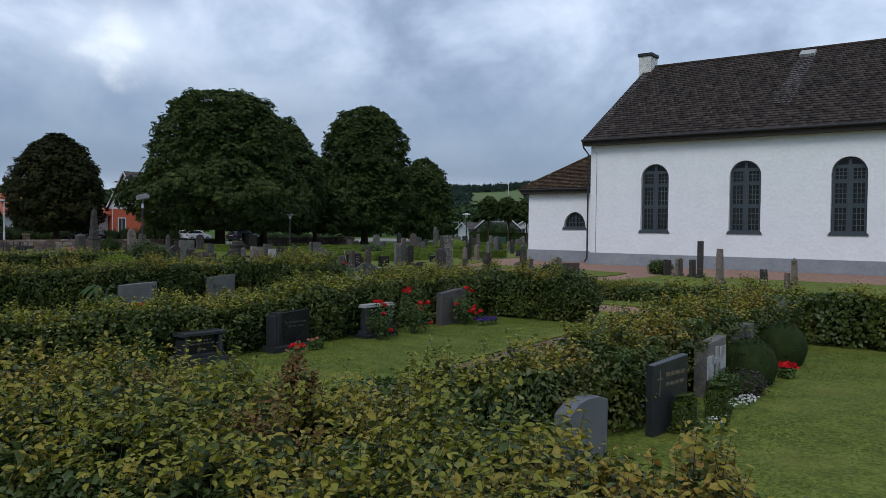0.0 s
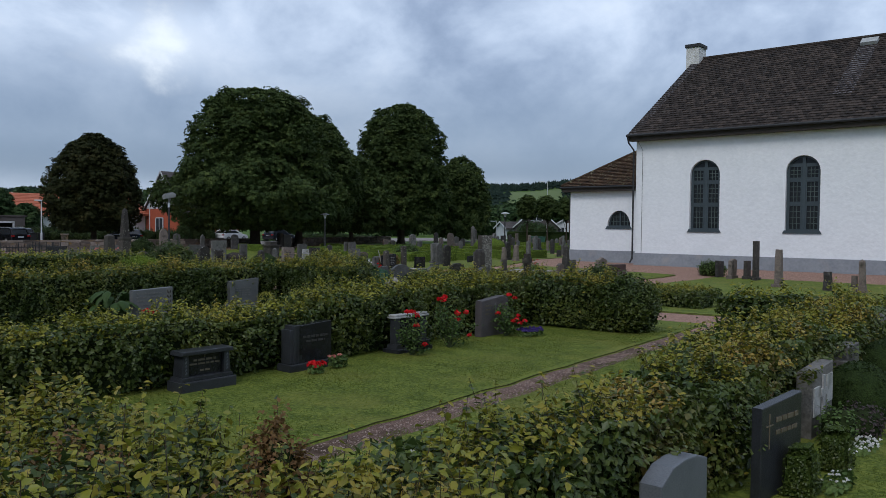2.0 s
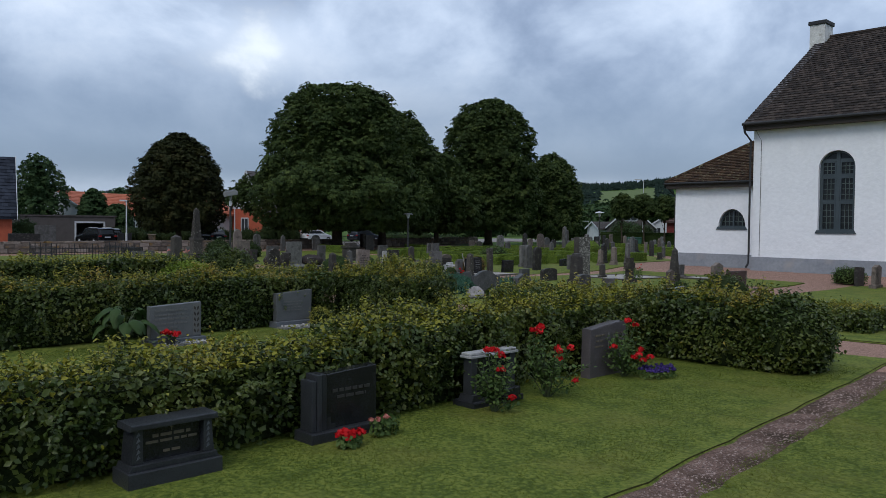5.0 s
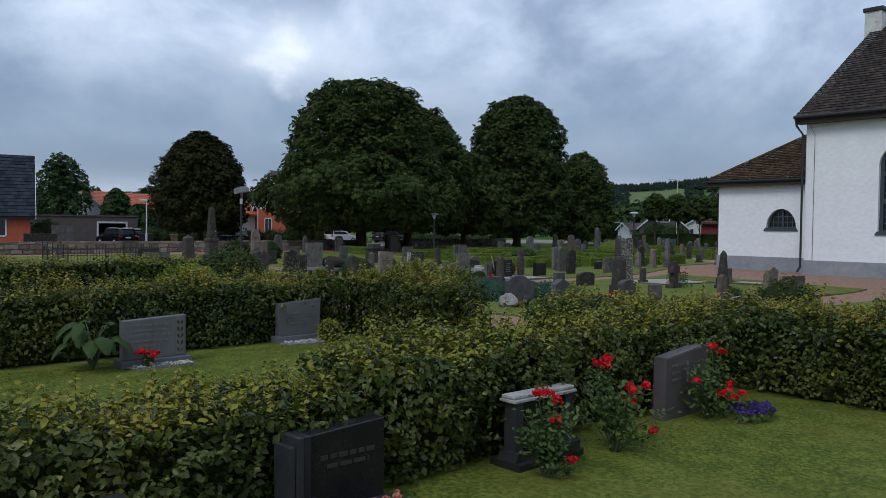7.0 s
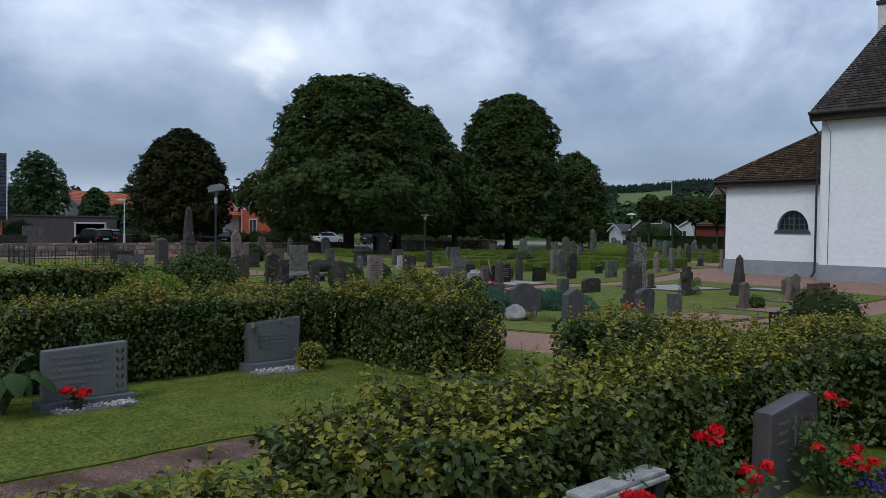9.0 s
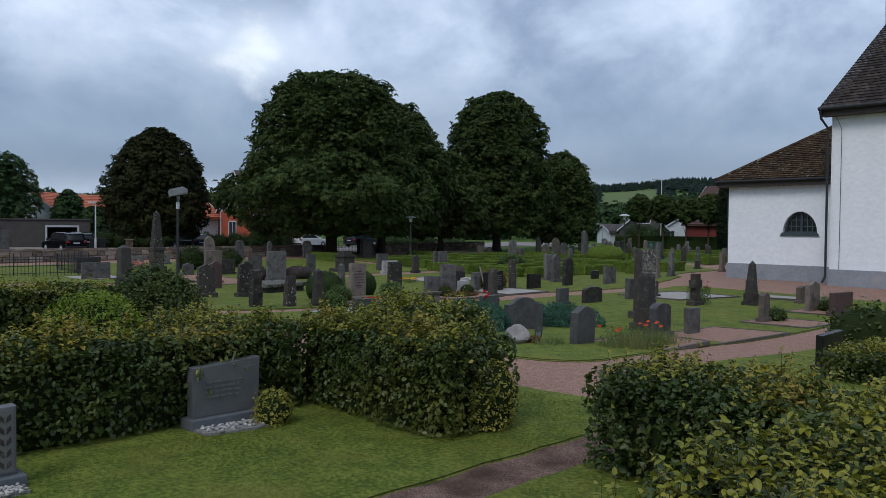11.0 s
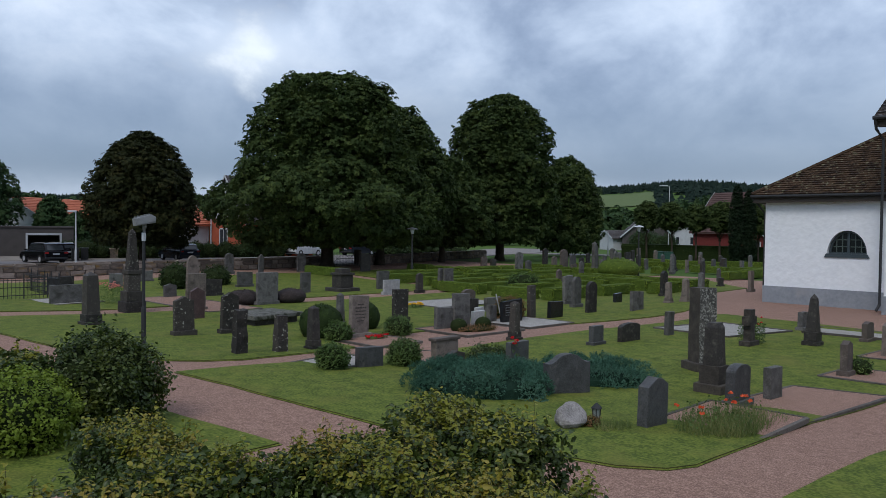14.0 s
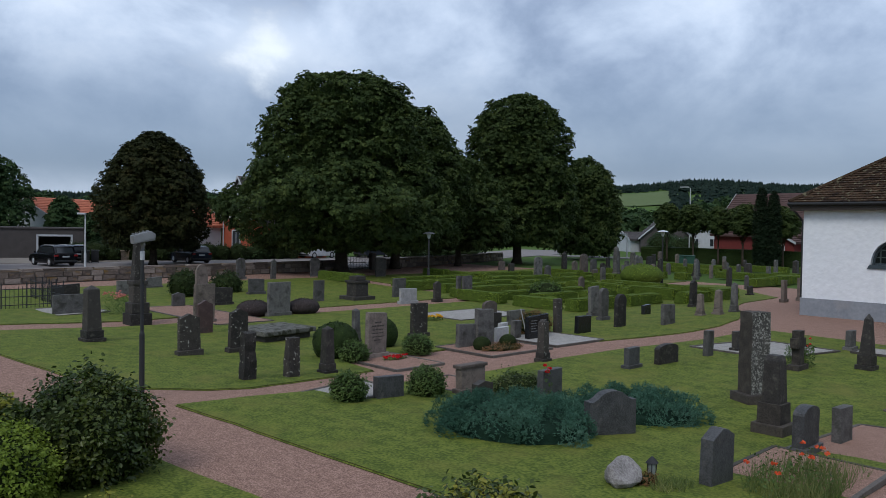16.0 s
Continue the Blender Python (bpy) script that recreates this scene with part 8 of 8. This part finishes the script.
def house(x, y, turn, w, l, eave, ridge, wall, roofing, label, windows=(), gable=None, overhang=0.4, chimney=False, boards=None):
    """A gabled house: the ridge runs along local y; windows: (side, along, sill, width, height), side 's' is local +x, 'g' local -y."""
    ob = thing("house", (x, y, 0), turn, label, "house")
    hw, hl = w / 2, l / 2
    bm = bmesh.new()
    prof = [(-hw, -0.2), (hw, -0.2), (hw, eave), (0, ridge - 0.15), (-hw, eave)]
    add_prism(bm, prof, -hl, hl)
    part("wall", bm, wall, ob)
    if gable:
        part("gable_boards", add_prism(bmesh.new(), [(-hw * 0.99, eave - 0.05), (hw * 0.99, eave - 0.05), (0, ridge - 0.2)], -hl - 0.03, -hl - 0.003), gable, ob, "painted gable boards")
    bm = bmesh.new()
    s = (ridge - eave) / hw
    o = [(-hw - overhang, eave - overhang * s), (0, ridge), (hw + overhang, eave - overhang * s), (hw + overhang, eave - overhang * s - 0.18), (0, ridge - 0.2), (-hw - overhang, eave - overhang * s - 0.18)]
    a = [bm.verts.new((px, -hl - 0.35, pz)) for px, pz in o]
    b = [bm.verts.new((px, hl + 0.35, pz)) for px, pz in o]
    for i in range(6):
        bm.faces.new((a[i], a[(i + 1) % 6], b[(i + 1) % 6], b[i]))
    for q in (a, b):
        bm.faces.new((q[0], q[1], q[4], q[5])), bm.faces.new((q[1], q[2], q[3], q[4]))
    bmesh.ops.recalc_face_normals(bm, faces=bm.faces)
    rf = part("roof", bm, roofing, ob)
    rows = max(4, int(math.hypot(hw, ridge - eave) / 0.36))
    for sd in (-1, 1):
        me = tiled_slope((sd * (hw + overhang), -hl - 0.36, eave - overhang * s), (sd * (hw + overhang), hl + 0.36, eave - overhang * s), (0, -hl - 0.36, ridge), (0, hl + 0.36, ridge), 0.40, 0.42)
        roof_part("roof_tiles", me, roofing, rf)
        for yy in (-hl - 0.4, hl + 0.36):
            bm = bmesh.new()
            pts = [(sd * (hw + overhang), eave - overhang * s - 0.2), (sd * (hw + overhang), eave - overhang * s + 0.06), (0, ridge + 0.08), (0, ridge - 0.2)]
            part("barge_board", add_prism(bm, pts, yy, yy + 0.05), WHITE_WOOD, rf, "white barge board")
    if chimney:
        part("chimney", boxed(-0.35, 0.35, -0.35, 0.35, ridge - 0.8, ridge + 0.9, bevel=0.03), GREY_WALL, ob)
    for side, along, sill, ww, wh in windows:
        if side == "s":
            m = Matrix.Translation((hw, along, sill)) @ Matrix.Rotation(radians(90), 4, "Z")
        else:
            m = Matrix.Translation((along, -hl - 0.03, sill))
        win_ = part("window", boxed(-ww / 2, ww / 2, -0.01, 0.05, 0, wh), HOUSE_GLASS, ob)
        win_.matrix_local = m
        bm = bmesh.new()
        for bx in ((-ww / 2 - 0.1, -ww / 2 + 0.02, 0, wh), (ww / 2 - 0.02, ww / 2 + 0.1, 0, wh), (-ww / 2, ww / 2, wh - 0.02, wh + 0.1), (-ww / 2, ww / 2, -0.1, 0.02), (-0.03, 0.03, 0, wh)):
            add_box(bm, bx[0], bx[1], -0.05, 0.03, bx[2], bx[3])
        part("frame", bm, WHITE_WOOD, win_, "white window frame")
    return ob


house(-57.8, -27.0, -14, 9.5, 13.0, 2.9, 7.7, ORANGE_WALL, BLUE_TILE, "brick house with a steep blue-black tiled roof", [("s", 4.0, 1.0, 1.5, 1.3), ("s", 0.5, 1.0, 1.5, 1.3)])
house(-90.4, -3.0, 30, 8.8, 9.0, 3.9, 6.2, WHITE_WOOD, ORANGE_TILE, "white wooden house with an orange tiled roof", [("g", -2.0, 0.9, 1.3, 1.3), ("g", 1.4, 0.9, 1.8, 1.3), ("g", 0.0, 3.9, 0.9, 0.9)])
house(-90.8, 6.3, -3, 9.0, 14.0, 3.4, 6.1, WHITE_WOOD, ORANGE_TILE, "white house with a wide orange tiled roof", [("s", -4.0, 1.0, 1.2, 1.3), ("s", 0.0, 1.0, 1.2, 1.3)])
house(-71.3, 2.9, 8, 6.0, 8.0, 3.5, 5.4, WHITE_WOOD, ORANGE_TILE, "white house with an orange roof behind trees")
house(-66.3, 12.3, 6, 6.6, 9.0, 4.0, 8.5, ORANGE_WALL, DARK_TILE, "orange brick building with white boarded gable", [("g", -0.6, 0.9, 1.3, 1.9)], gable=WHITE_WOOD)
house(-31.0, 64.4, 263, 10.0, 18.0, 3.7, 8.5, RED_WOOD, RED_TILE, "long red wooden house with a dull red roof", [("s", 5.0, 1.2, 1.2, 1.2)], overhang=0.5)
house(-30.4, 58.0, 0, 3.4, 3.4, 2.7, 3.6, RED_WOOD, RED_TILE, "small red wooden porch with white trim", [("g", 0.0, 1.0, 1.1, 1.2)], overhang=0.3)
house(-60.9, 82.4, 36, 8.0, 9.0, 2.5, 6.0, GREY_WALL, DARK_TILE, "grey house with a steep dark roof", [("g", -1.5, 1.0, 1.2, 1.2), ("g", 1.8, 1.0, 1.2, 1.2), ("g", 0.0, 3.4, 2.0, 0.9)])
house(-64.6, 80.4, -30, 5.0, 5.0, 2.1, 3.2, WHITE_WOOD, DARK_TILE, "low pale outbuilding with a grey roof")
house(-57.3, 90.2, 20, 6.5, 8.0, 2.4, 4.4, WHITE_WOOD, DARK_TILE, "white house with a dark roof", [("g", -1.5, 1.0, 1.2, 1.2), ("g", 1.5, 1.0, 1.2, 1.2)])

ob = thing("garage", (-72.2, -10.9, 0), -16, "flat-roofed grey garage with a white-framed dark doorway", "garage")
bm = wall_with_openings(-9.0, 5.0, -0.1, 2.75, [[(1.0, 0.0), (3.8, 0.0), (3.8, 2.05), (1.0, 2.05)]], -0.15, 0.15)
w_ = part("front_wall", bm, GREY_WALL, ob)
w_.matrix_local = Matrix.Rotation(radians(90), 4, "Z")
part("side_wall", boxed(-7.0, -0.15, 4.7, 5.0, -0.1, 2.75), GREY_WALL, ob)
part("back_wall", boxed(-7.2, -7.0, -9.0, 5.0, -0.1, 2.75), GREY_WALL, ob)
part("roof", boxed(-7.3, 0.25, -9.1, 5.15, 2.76, 2.9), DARK_TILE, ob)
for a in (0.93, 3.87):
    part("door_frame", boxed(-0.05, 0.2, a - 0.09, a + 0.09, 0, 2.13), WHITE_WOOD, ob, "white door frame")
part("door_frame", boxed(-0.05, 0.2, 0.84, 3.96, 2.05, 2.23), WHITE_WOOD, ob, "white door frame")


def street_lamp(x, y, h, turn, label, arm=0.5, head=(0.6, 0.25)):
    ob = thing("street_lamp", (x, y, 0), turn, label, "street lamp")
    part("pole", add_tube(bmesh.new(), [(0, 0, 0), (0, 0, 1.2), (0, 0, 1.25), (0, 0, h)], [0.085, 0.085, 0.06, 0.045], 8), POLE, ob)
    part("arm", add_tube(bmesh.new(), [(0, 0, h - 0.02), (arm, 0, h + 0.06)], [0.03, 0.03], 6), POLE, ob)
    part("head", boxed(arm - 0.1, arm + head[0], -head[1] / 2, head[1] / 2, h + 0.03, h + 0.16, bevel=0.03), WHITE_WOOD, ob, "pale lamp head")
    return ob


r_ = random.Random(88)
for i in range(11):
    f_ = i / 10
    shrub((-65.2 + 3.2 * f_ + r_.uniform(-0.4, 0.4), -8.6 + 14.0 * f_), r_.uniform(0.9, 1.3), r_.uniform(0.9, 1.3), r_.uniform(1.3, 2.0), DARK_BOX, 860 + i, 0.12, 110, label="dark garden shrub along the street")
for i, (y, h_) in enumerate(((8.3, 2.3), (10.0, 2.6), (11.7, 2.2))):
    shrub((-62.1, y), 0.85, 1.0, h_, DARK_BOX, 880 + i, 0.12, 130, label="tall dark shrub before a brick wall")
street_lamp(-50.94, -12.82, 4.0, 235, "pale street lamp with a flat head by the street", arm=0.05, head=(0.5, 0.3))
street_lamp(-62.24, 4.05, 4.0, 200, "thin grey street lamp post by the street", arm=0.02, head=(0.3, 0.12))
street_lamp(-40.3, 53.9, 8.7, 205, "tall grey street lamp beside the road", arm=0.3, head=(0.9, 0.3))
street_lamp(-46.5, 50.0, 2.9, 205, "short pale road sign post", arm=0.1, head=(0.8, 0.08))


def park_lamp(x, y, h, label, tone=0.5):
    ob = thing("park_lamp", (x, y, 0), 0, label, "lamp post")
    part("post", add_tube(bmesh.new(), [(0, 0, 0), (0, 0, 0.9), (0, 0, 0.95), (0, 0, h - 0.45)], [0.1, 0.09, 0.06, 0.05], 10), DARK_IRON, ob)
    part("lantern", add_tube(bmesh.new(), [(0, 0, h - 0.45), (0, 0, h - 0.12)], [0.08, 0.17], 10), WHITE_WOOD, ob, "pale lamp glass")
    part("hat", add_tube(bmesh.new(), [(0, 0, h - 0.13), (0, 0, h - 0.05), (0, 0, h)], [0.42, 0.28, 0.04], 14), plain("lamp_hat_paint", (tone, tone * 1.03, tone * 1.06), rough=0.4), ob, "wide pale metal hat")
    return ob


park_lamp(-21.57, 16.91, 3.80, "dark lamp post with a wide pale hat")
park_lamp(-30.31, 2.25, 3.37, "dark lamp post beneath the trees", 0.05)

ob = thing("floodlight_post", (-7.05, -26.70, 0), 0, "dark post with a tilted pale grey floodlight box", "lamp post")
part("sleeve", add_tube(bmesh.new(), [(0, 0, 0), (0, 0, 1.30), (0, 0, 1.36)], [0.055, 0.052, 0.036], 12), DARK_IRON, ob)
part("post", add_tube(bmesh.new(), [(0, 0, 1.36), (0, 0, 2.95)], [0.036, 0.033], 12), DARK_IRON, ob)
part("collar", add_tube(bmesh.new(), [(0, 0, 2.80), (0, 0, 2.98)], [0.046, 0.046], 12), WHITE_WOOD, ob, "pale collar below the floodlight")
SHEET = plain("weathered_grey_sheet", (0.19, 0.195, 0.20), rough=0.5)
part("bracket", add_tube(bmesh.new(), [(0, 0, 2.95), (0.03, 0.0, 3.10), (0.02, 0.0, 3.24)], [0.04, 0.05, 0.05], 8), SHEET, ob, "grey mounting bracket")
bm = add_prism(bmesh.new(), [(-0.22, -0.07), (0.20, -0.10), (0.24, 0.02), (0.16, 0.10), (-0.20, 0.09)], -0.17, 0.17, bevel=0.014)
box_ = part("lamp_box", bm, SHEET, ob, "weathered grey lamp housing")
box_.matrix_local = Matrix.Translation((0, 0, 3.25)) @ Matrix.Rotation(radians(78), 4, "Z") @ Matrix.Rotation(radians(-14), 4, "Y")
part("visor", boxed(-0.19, 0.19, -0.185, -0.171, -0.055, 0.07), plain("grey_visor_sheet", (0.20, 0.205, 0.21), rough=0.5), box_)
for k_ in range(5):
    part("cooling_fin", boxed(-0.16 + 0.07 * k_, -0.15 + 0.07 * k_, -0.14, 0.14, 0.085, 0.125), SHEET, box_)

GREENP = plain("green_plastic", (0.006, 0.055, 0.035), rough=0.6)
for x, y in ((-33.4, 39.8), (-32.5, 40.3)):
    ob = thing("waste_container", (x, y, 0), 30, "green plastic waste container by the hedge", "container", "containers by the hedge")
    part("body", add_prism(bmesh.new(), [(-0.42, 0.1), (0.42, 0.1), (0.48, 1.0), (-0.48, 1.0)], -0.4, 0.4, 0.04), GREENP, ob)
    part("lid", boxed(-0.5, 0.5, -0.44, 0.44, 1.0, 1.12, bevel=0.04), GREENP, ob)

# planting beyond the graves
CYPRESS = leafy("dark_cypress_scales", [(0.05, (0.006, 0.012, 0.006)), (0.5, (0.014, 0.026, 0.012)), (0.95, (0.030, 0.046, 0.020))], through_light=0.1, gloss=0.1, rough=0.8)


def dome(h, r, z0):
    """The crown outline of a round-headed tree."""
    k = h - z0
    return [(z0, 0.5 * r), (z0 + 0.18 * k, 0.9 * r), (z0 + 0.48 * k, r), (z0 + 0.75 * k, 0.8 * r), (z0 + 0.93 * k, 0.45 * r), (h, 0.1 * r)]


hedge(-44.0, -14.0, 49.0, 50.6, 1.8, 450, DARK_BOX, 120, 0.12, 0.04, 0.0, body=YEW_CORE, label="long dark clipped hedge beside the road")
for i, (x, y, h) in enumerate(((-27.5, 45.3, 8.3), (-26.5, 45.9, 7.9))):
    tree((x, y), [(0.05, 0.62), (1.5, 0.78), (4.5, 0.80), (h - 1.6, 0.62), (h - 0.5, 0.42), (h, 0.1)], 451 + i, CYPRESS, "cypress", label="tall narrow dark cypress", trunk_r=0.12, size=0.10, count=16000, lobe=0.30)
for i, (x, y, r) in enumerate(((-39.8, 48.0, 1.5), (-36.5, 48.0, 1.7), (-33.5, 48.0, 1.4), (-30.7, 48.0, 1.6), (-26.4, 48.0, 1.6))):
    tree((x, y), dome(6.6 - 0.2 * (i % 3), r, 3.5), 460 + i, TREE_LEAF, label="small street tree with a round clipped head", trunk_r=0.13, size=0.2, count=7000, lobe=0.34)
for i, (x, y, h, r) in enumerate(((-83.6, -10.3, 10.2, 3.2), (-80.0, -5.2, 6.2, 1.7), (-78.0, -3.0, 4.4, 1.7), (-66.0, -22.0, 7.0, 4.0), (-78.5, 14.5, 4.5, 2.4))):
    tree((x, y), dome(h, r, 0.6), 470 + i, FAR_LEAF, label="leafy green garden tree among houses", trunk_r=0.18, size=0.28, count=7500, lobe=0.25)
for i, (x, y, rx, ry, h) in enumerate(((-66.0, -5.2, 1.8, 2.0, 1.8), (-67.0, -2.0, 2.0, 2.6, 2.0), (-67.5, 1.0, 2.2, 2.6, 2.2), (-67.5, -16.5, 1.2, 1.6, 2.4), (-66.0, -20.0, 2.0, 3.4, 1.5), (-62.6, 7.4, 1.4, 3.0, 1.3), (-62.0, 27.0, 1.4, 3.6, 1.1), (-63.0, 33.0, 1.4, 3.0, 1.2), (-61.5, 36.5, 1.6, 2.8, 0.9), (-51.0, 66.0, 2.4, 2.2, 3.2), (-46.0, 62.5, 2.0, 2.0, 2.7))):
    shrub((x, y), rx, ry, h, FAR_LEAF, 480 + i, 0.16, 110, label="dense green garden bush by the street", ragged=0.16)
woods = random.Random(9)

for i in range(30):
    yaw = radians(22 + 28 * i / 29 + woods.uniform(-1, 1))
    r = woods.uniform(150, 250)
    tree((8 - r * math.sin(yaw), -33 + r * math.cos(yaw)), dome(woods.uniform(6, 8.5) if 29.5 < math.degrees(yaw) < 36 else woods.uniform(8, 12), woods.uniform(4, 7), 0.5), 500 + i, FAR_LEAF, label="broad green tree in the middle distance", trunk_r=0.25, size=0.8, count=1400, lobe=0.24)
for i in range(18):
    yaw = radians(56 + 24 * i / 17 + woods.uniform(-1, 1))
    r = woods.uniform(125, 230)
    tree((8 - r * math.sin(yaw), -33 + r * math.cos(yaw)), dome(woods.uniform(6, 10), woods.uniform(4, 7), 0.5), 540 + i, FAR_LEAF, label="broad green tree behind the houses", trunk_r=0.25, size=0.8, count=1400, lobe=0.24)


def hill_height(yaw, r):
    """Land rises away from the village, higher towards the north."""
    top_ = 30 + 19 / (1 + math.exp((yaw - 47) / 4.0)) + 3 * math.sin(yaw * 0.5)
    k = min(1.0, max(0.0, (r - 260) / 640))
    return -2.0 + top_ * k * k * (3 - 2 * k)


bm = bmesh.new()
grid = [[bm.verts.new((8 - r * math.sin(radians(a)), -33 + r * math.cos(radians(a)), hill_height(a, r))) for a in range(-10, 121, 3)] for r in (240, 330, 420, 520, 620, 720, 820, 950, 1100, 1400)]
for r0, r1 in zip(grid, grid[1:]):
    for k in range(len(r0) - 1):
        bm.faces.new((r0[k], r1[k], r1[k + 1], r0[k + 1]))
bmesh.ops.recalc_face_normals(bm, faces=bm.faces)
tagged(smooth(mesh_object("far_hill", bm, MEADOW)), "far green hillside beyond the village", "hill", kind="structure")
bm = bmesh.new()
fg = [[bm.verts.new((8 - r * math.sin(radians(a)), -33 + r * math.cos(radians(a)), hill_height(a, r) + 0.8)) for a in (30.6, 31.4, 32.2, 33.0, 33.8, 34.8)] for r in (560, 590, 620, 650, 680, 705)]
for r0, r1 in zip(fg, fg[1:]):
    for k in range(5):
        bm.faces.new((r0[k], r1[k], r1[k + 1], r0[k + 1]))
tagged(mesh_object("field", bm, FIELD), "bright green sloping field on the hill", "field", kind="structure")
rng = np.random.default_rng(77)
verts, faces = [], []
for _ in range(9000):
    a = rng.uniform(10, 92)
    r = rng.uniform(730, 930) if rng.random() < 0.55 else rng.uniform(330, 760)
    if 30.7 < a < 34.7 and r < 715:
        continue
    cx, cy, cz = 8 - r * math.sin(math.radians(a)), -33 + r * math.cos(math.radians(a)), hill_height(a, r)
    spruce = rng.random() < (0.8 if r > 700 else 0.25)
    hgt = rng.uniform(5, 8.5) if spruce else rng.uniform(5, 7.5)
    tiers = ((0.5, 2.4, 0.62), (hgt * 0.42, 1.7, 1.0)) if spruce else ((0.0, 2.6, 0.35), (hgt * 0.33, 3.6, 0.85), (hgt * 0.66, 2.4, 1.0))
    for zb, rad, zt in tiers:
        k, turn = len(verts), rng.uniform(0, 6)
        for q in range(6):
            w = rad * rng.uniform(0.7, 1.25)
            verts.append((cx + w * math.cos(turn + q * 1.0472), cy + w * math.sin(turn + q * 1.0472), cz + zb + rng.uniform(-0.4, 0.4)))
        verts.append((cx, cy, cz + hgt * zt))
        faces += [(k + q, k + (q + 1) % 6, k + 6) for q in range(6)]
me = bpy.data.meshes.new("far_woods")
me.from_pydata(verts, [], faces)
me.materials.append(leafy("distant_spruce", [(0.05, (0.008, 0.017, 0.015)), (0.5, (0.016, 0.028, 0.022)), (0.95, (0.034, 0.050, 0.034))], through_light=0.05, gloss=0.05, rough=0.9))
tagged(new("far_woods", me), "dark spruce woods along the far ridge", "woods", kind="stuff")


# ---- grass blades on the lawns between the hedges ----
def blades(x0, x1, y0, y1, per_m2, seed, skip=()):
    rng = np.random.default_rng(seed)
    n = int((x1 - x0) * (y1 - y0) * per_m2)
    x, y = rng.uniform(x0, x1, n), rng.uniform(y0, y1, n)
    keep = np.ones(n, bool)
    mid = -26.85 + 0.11 * x
    keep &= np.abs(y - mid) > 1.02
    lane = 14.5 + 0.0725 * (-26.0 - y) + 0.05 * wave(0 * y, 2.1 * y, y)
    keep &= (x < lane - 0.01) | (x > lane + 0.51) | (y > -26)
    for a, b, c, d in skip:
        keep &= ~((x > a) & (x < b) & (y > c) & (y < d))
    x, y = x[keep], y[keep]
    n = len(x)
    h = rng.uniform(0.010, 0.028, n) * (1 + 0.5 * wave(x, y, 0 * x))
    base = np.stack([x, y, np.full(n, -0.002)], 1)
    tip = base + np.stack([rng.normal(0, 0.032, n), rng.normal(0, 0.032, n), 0.8 * h], 1)
    side = rng.normal(0, 1, (n, 2))
    side *= 0.004 / (np.linalg.norm(side, axis=1)[:, None] + 1e-6)
    side = np.concatenate([side, np.zeros((n, 1))], 1)
    co = np.stack([base - side, base + side, tip], 1).reshape(-1, 3)
    me = bpy.data.meshes.new("grass_blades")
    me.vertices.add(3 * n)
    me.vertices.foreach_set("co", co.ravel())
    me.loops.add(3 * n)
    me.loops.foreach_set("vertex_index", np.arange(3 * n, dtype=np.int32))
    me.polygons.add(n)
    me.polygons.foreach_set("loop_start", (np.arange(n) * 3).astype(np.int32))
    me.update(calc_edges=True)
    me.materials.append(BLADE)
    return tagged(new("grass_blades", me), "short mown grass blades of the lawn", "grass", kind="stuff")


BLADE = leafy("grass_blade", [(0.05, (0.0517, 0.0763, 0.0103)), (0.5, (0.0904, 0.1189, 0.0168)), (0.95, (0.1568, 0.1642, 0.0307))], rough=0.7, gloss=0.08)
blades(12.0, 18.0, -41.4, -27.6, 1500, 901)
blades(19.2, 23.5, -42.0, -29.4, 1300, 903)
blades(4.9, 7.83, -37.0, -27.5, 1500, 904)
blades(8.52, 10.9, -36.0, -28.0, 1000, 905)
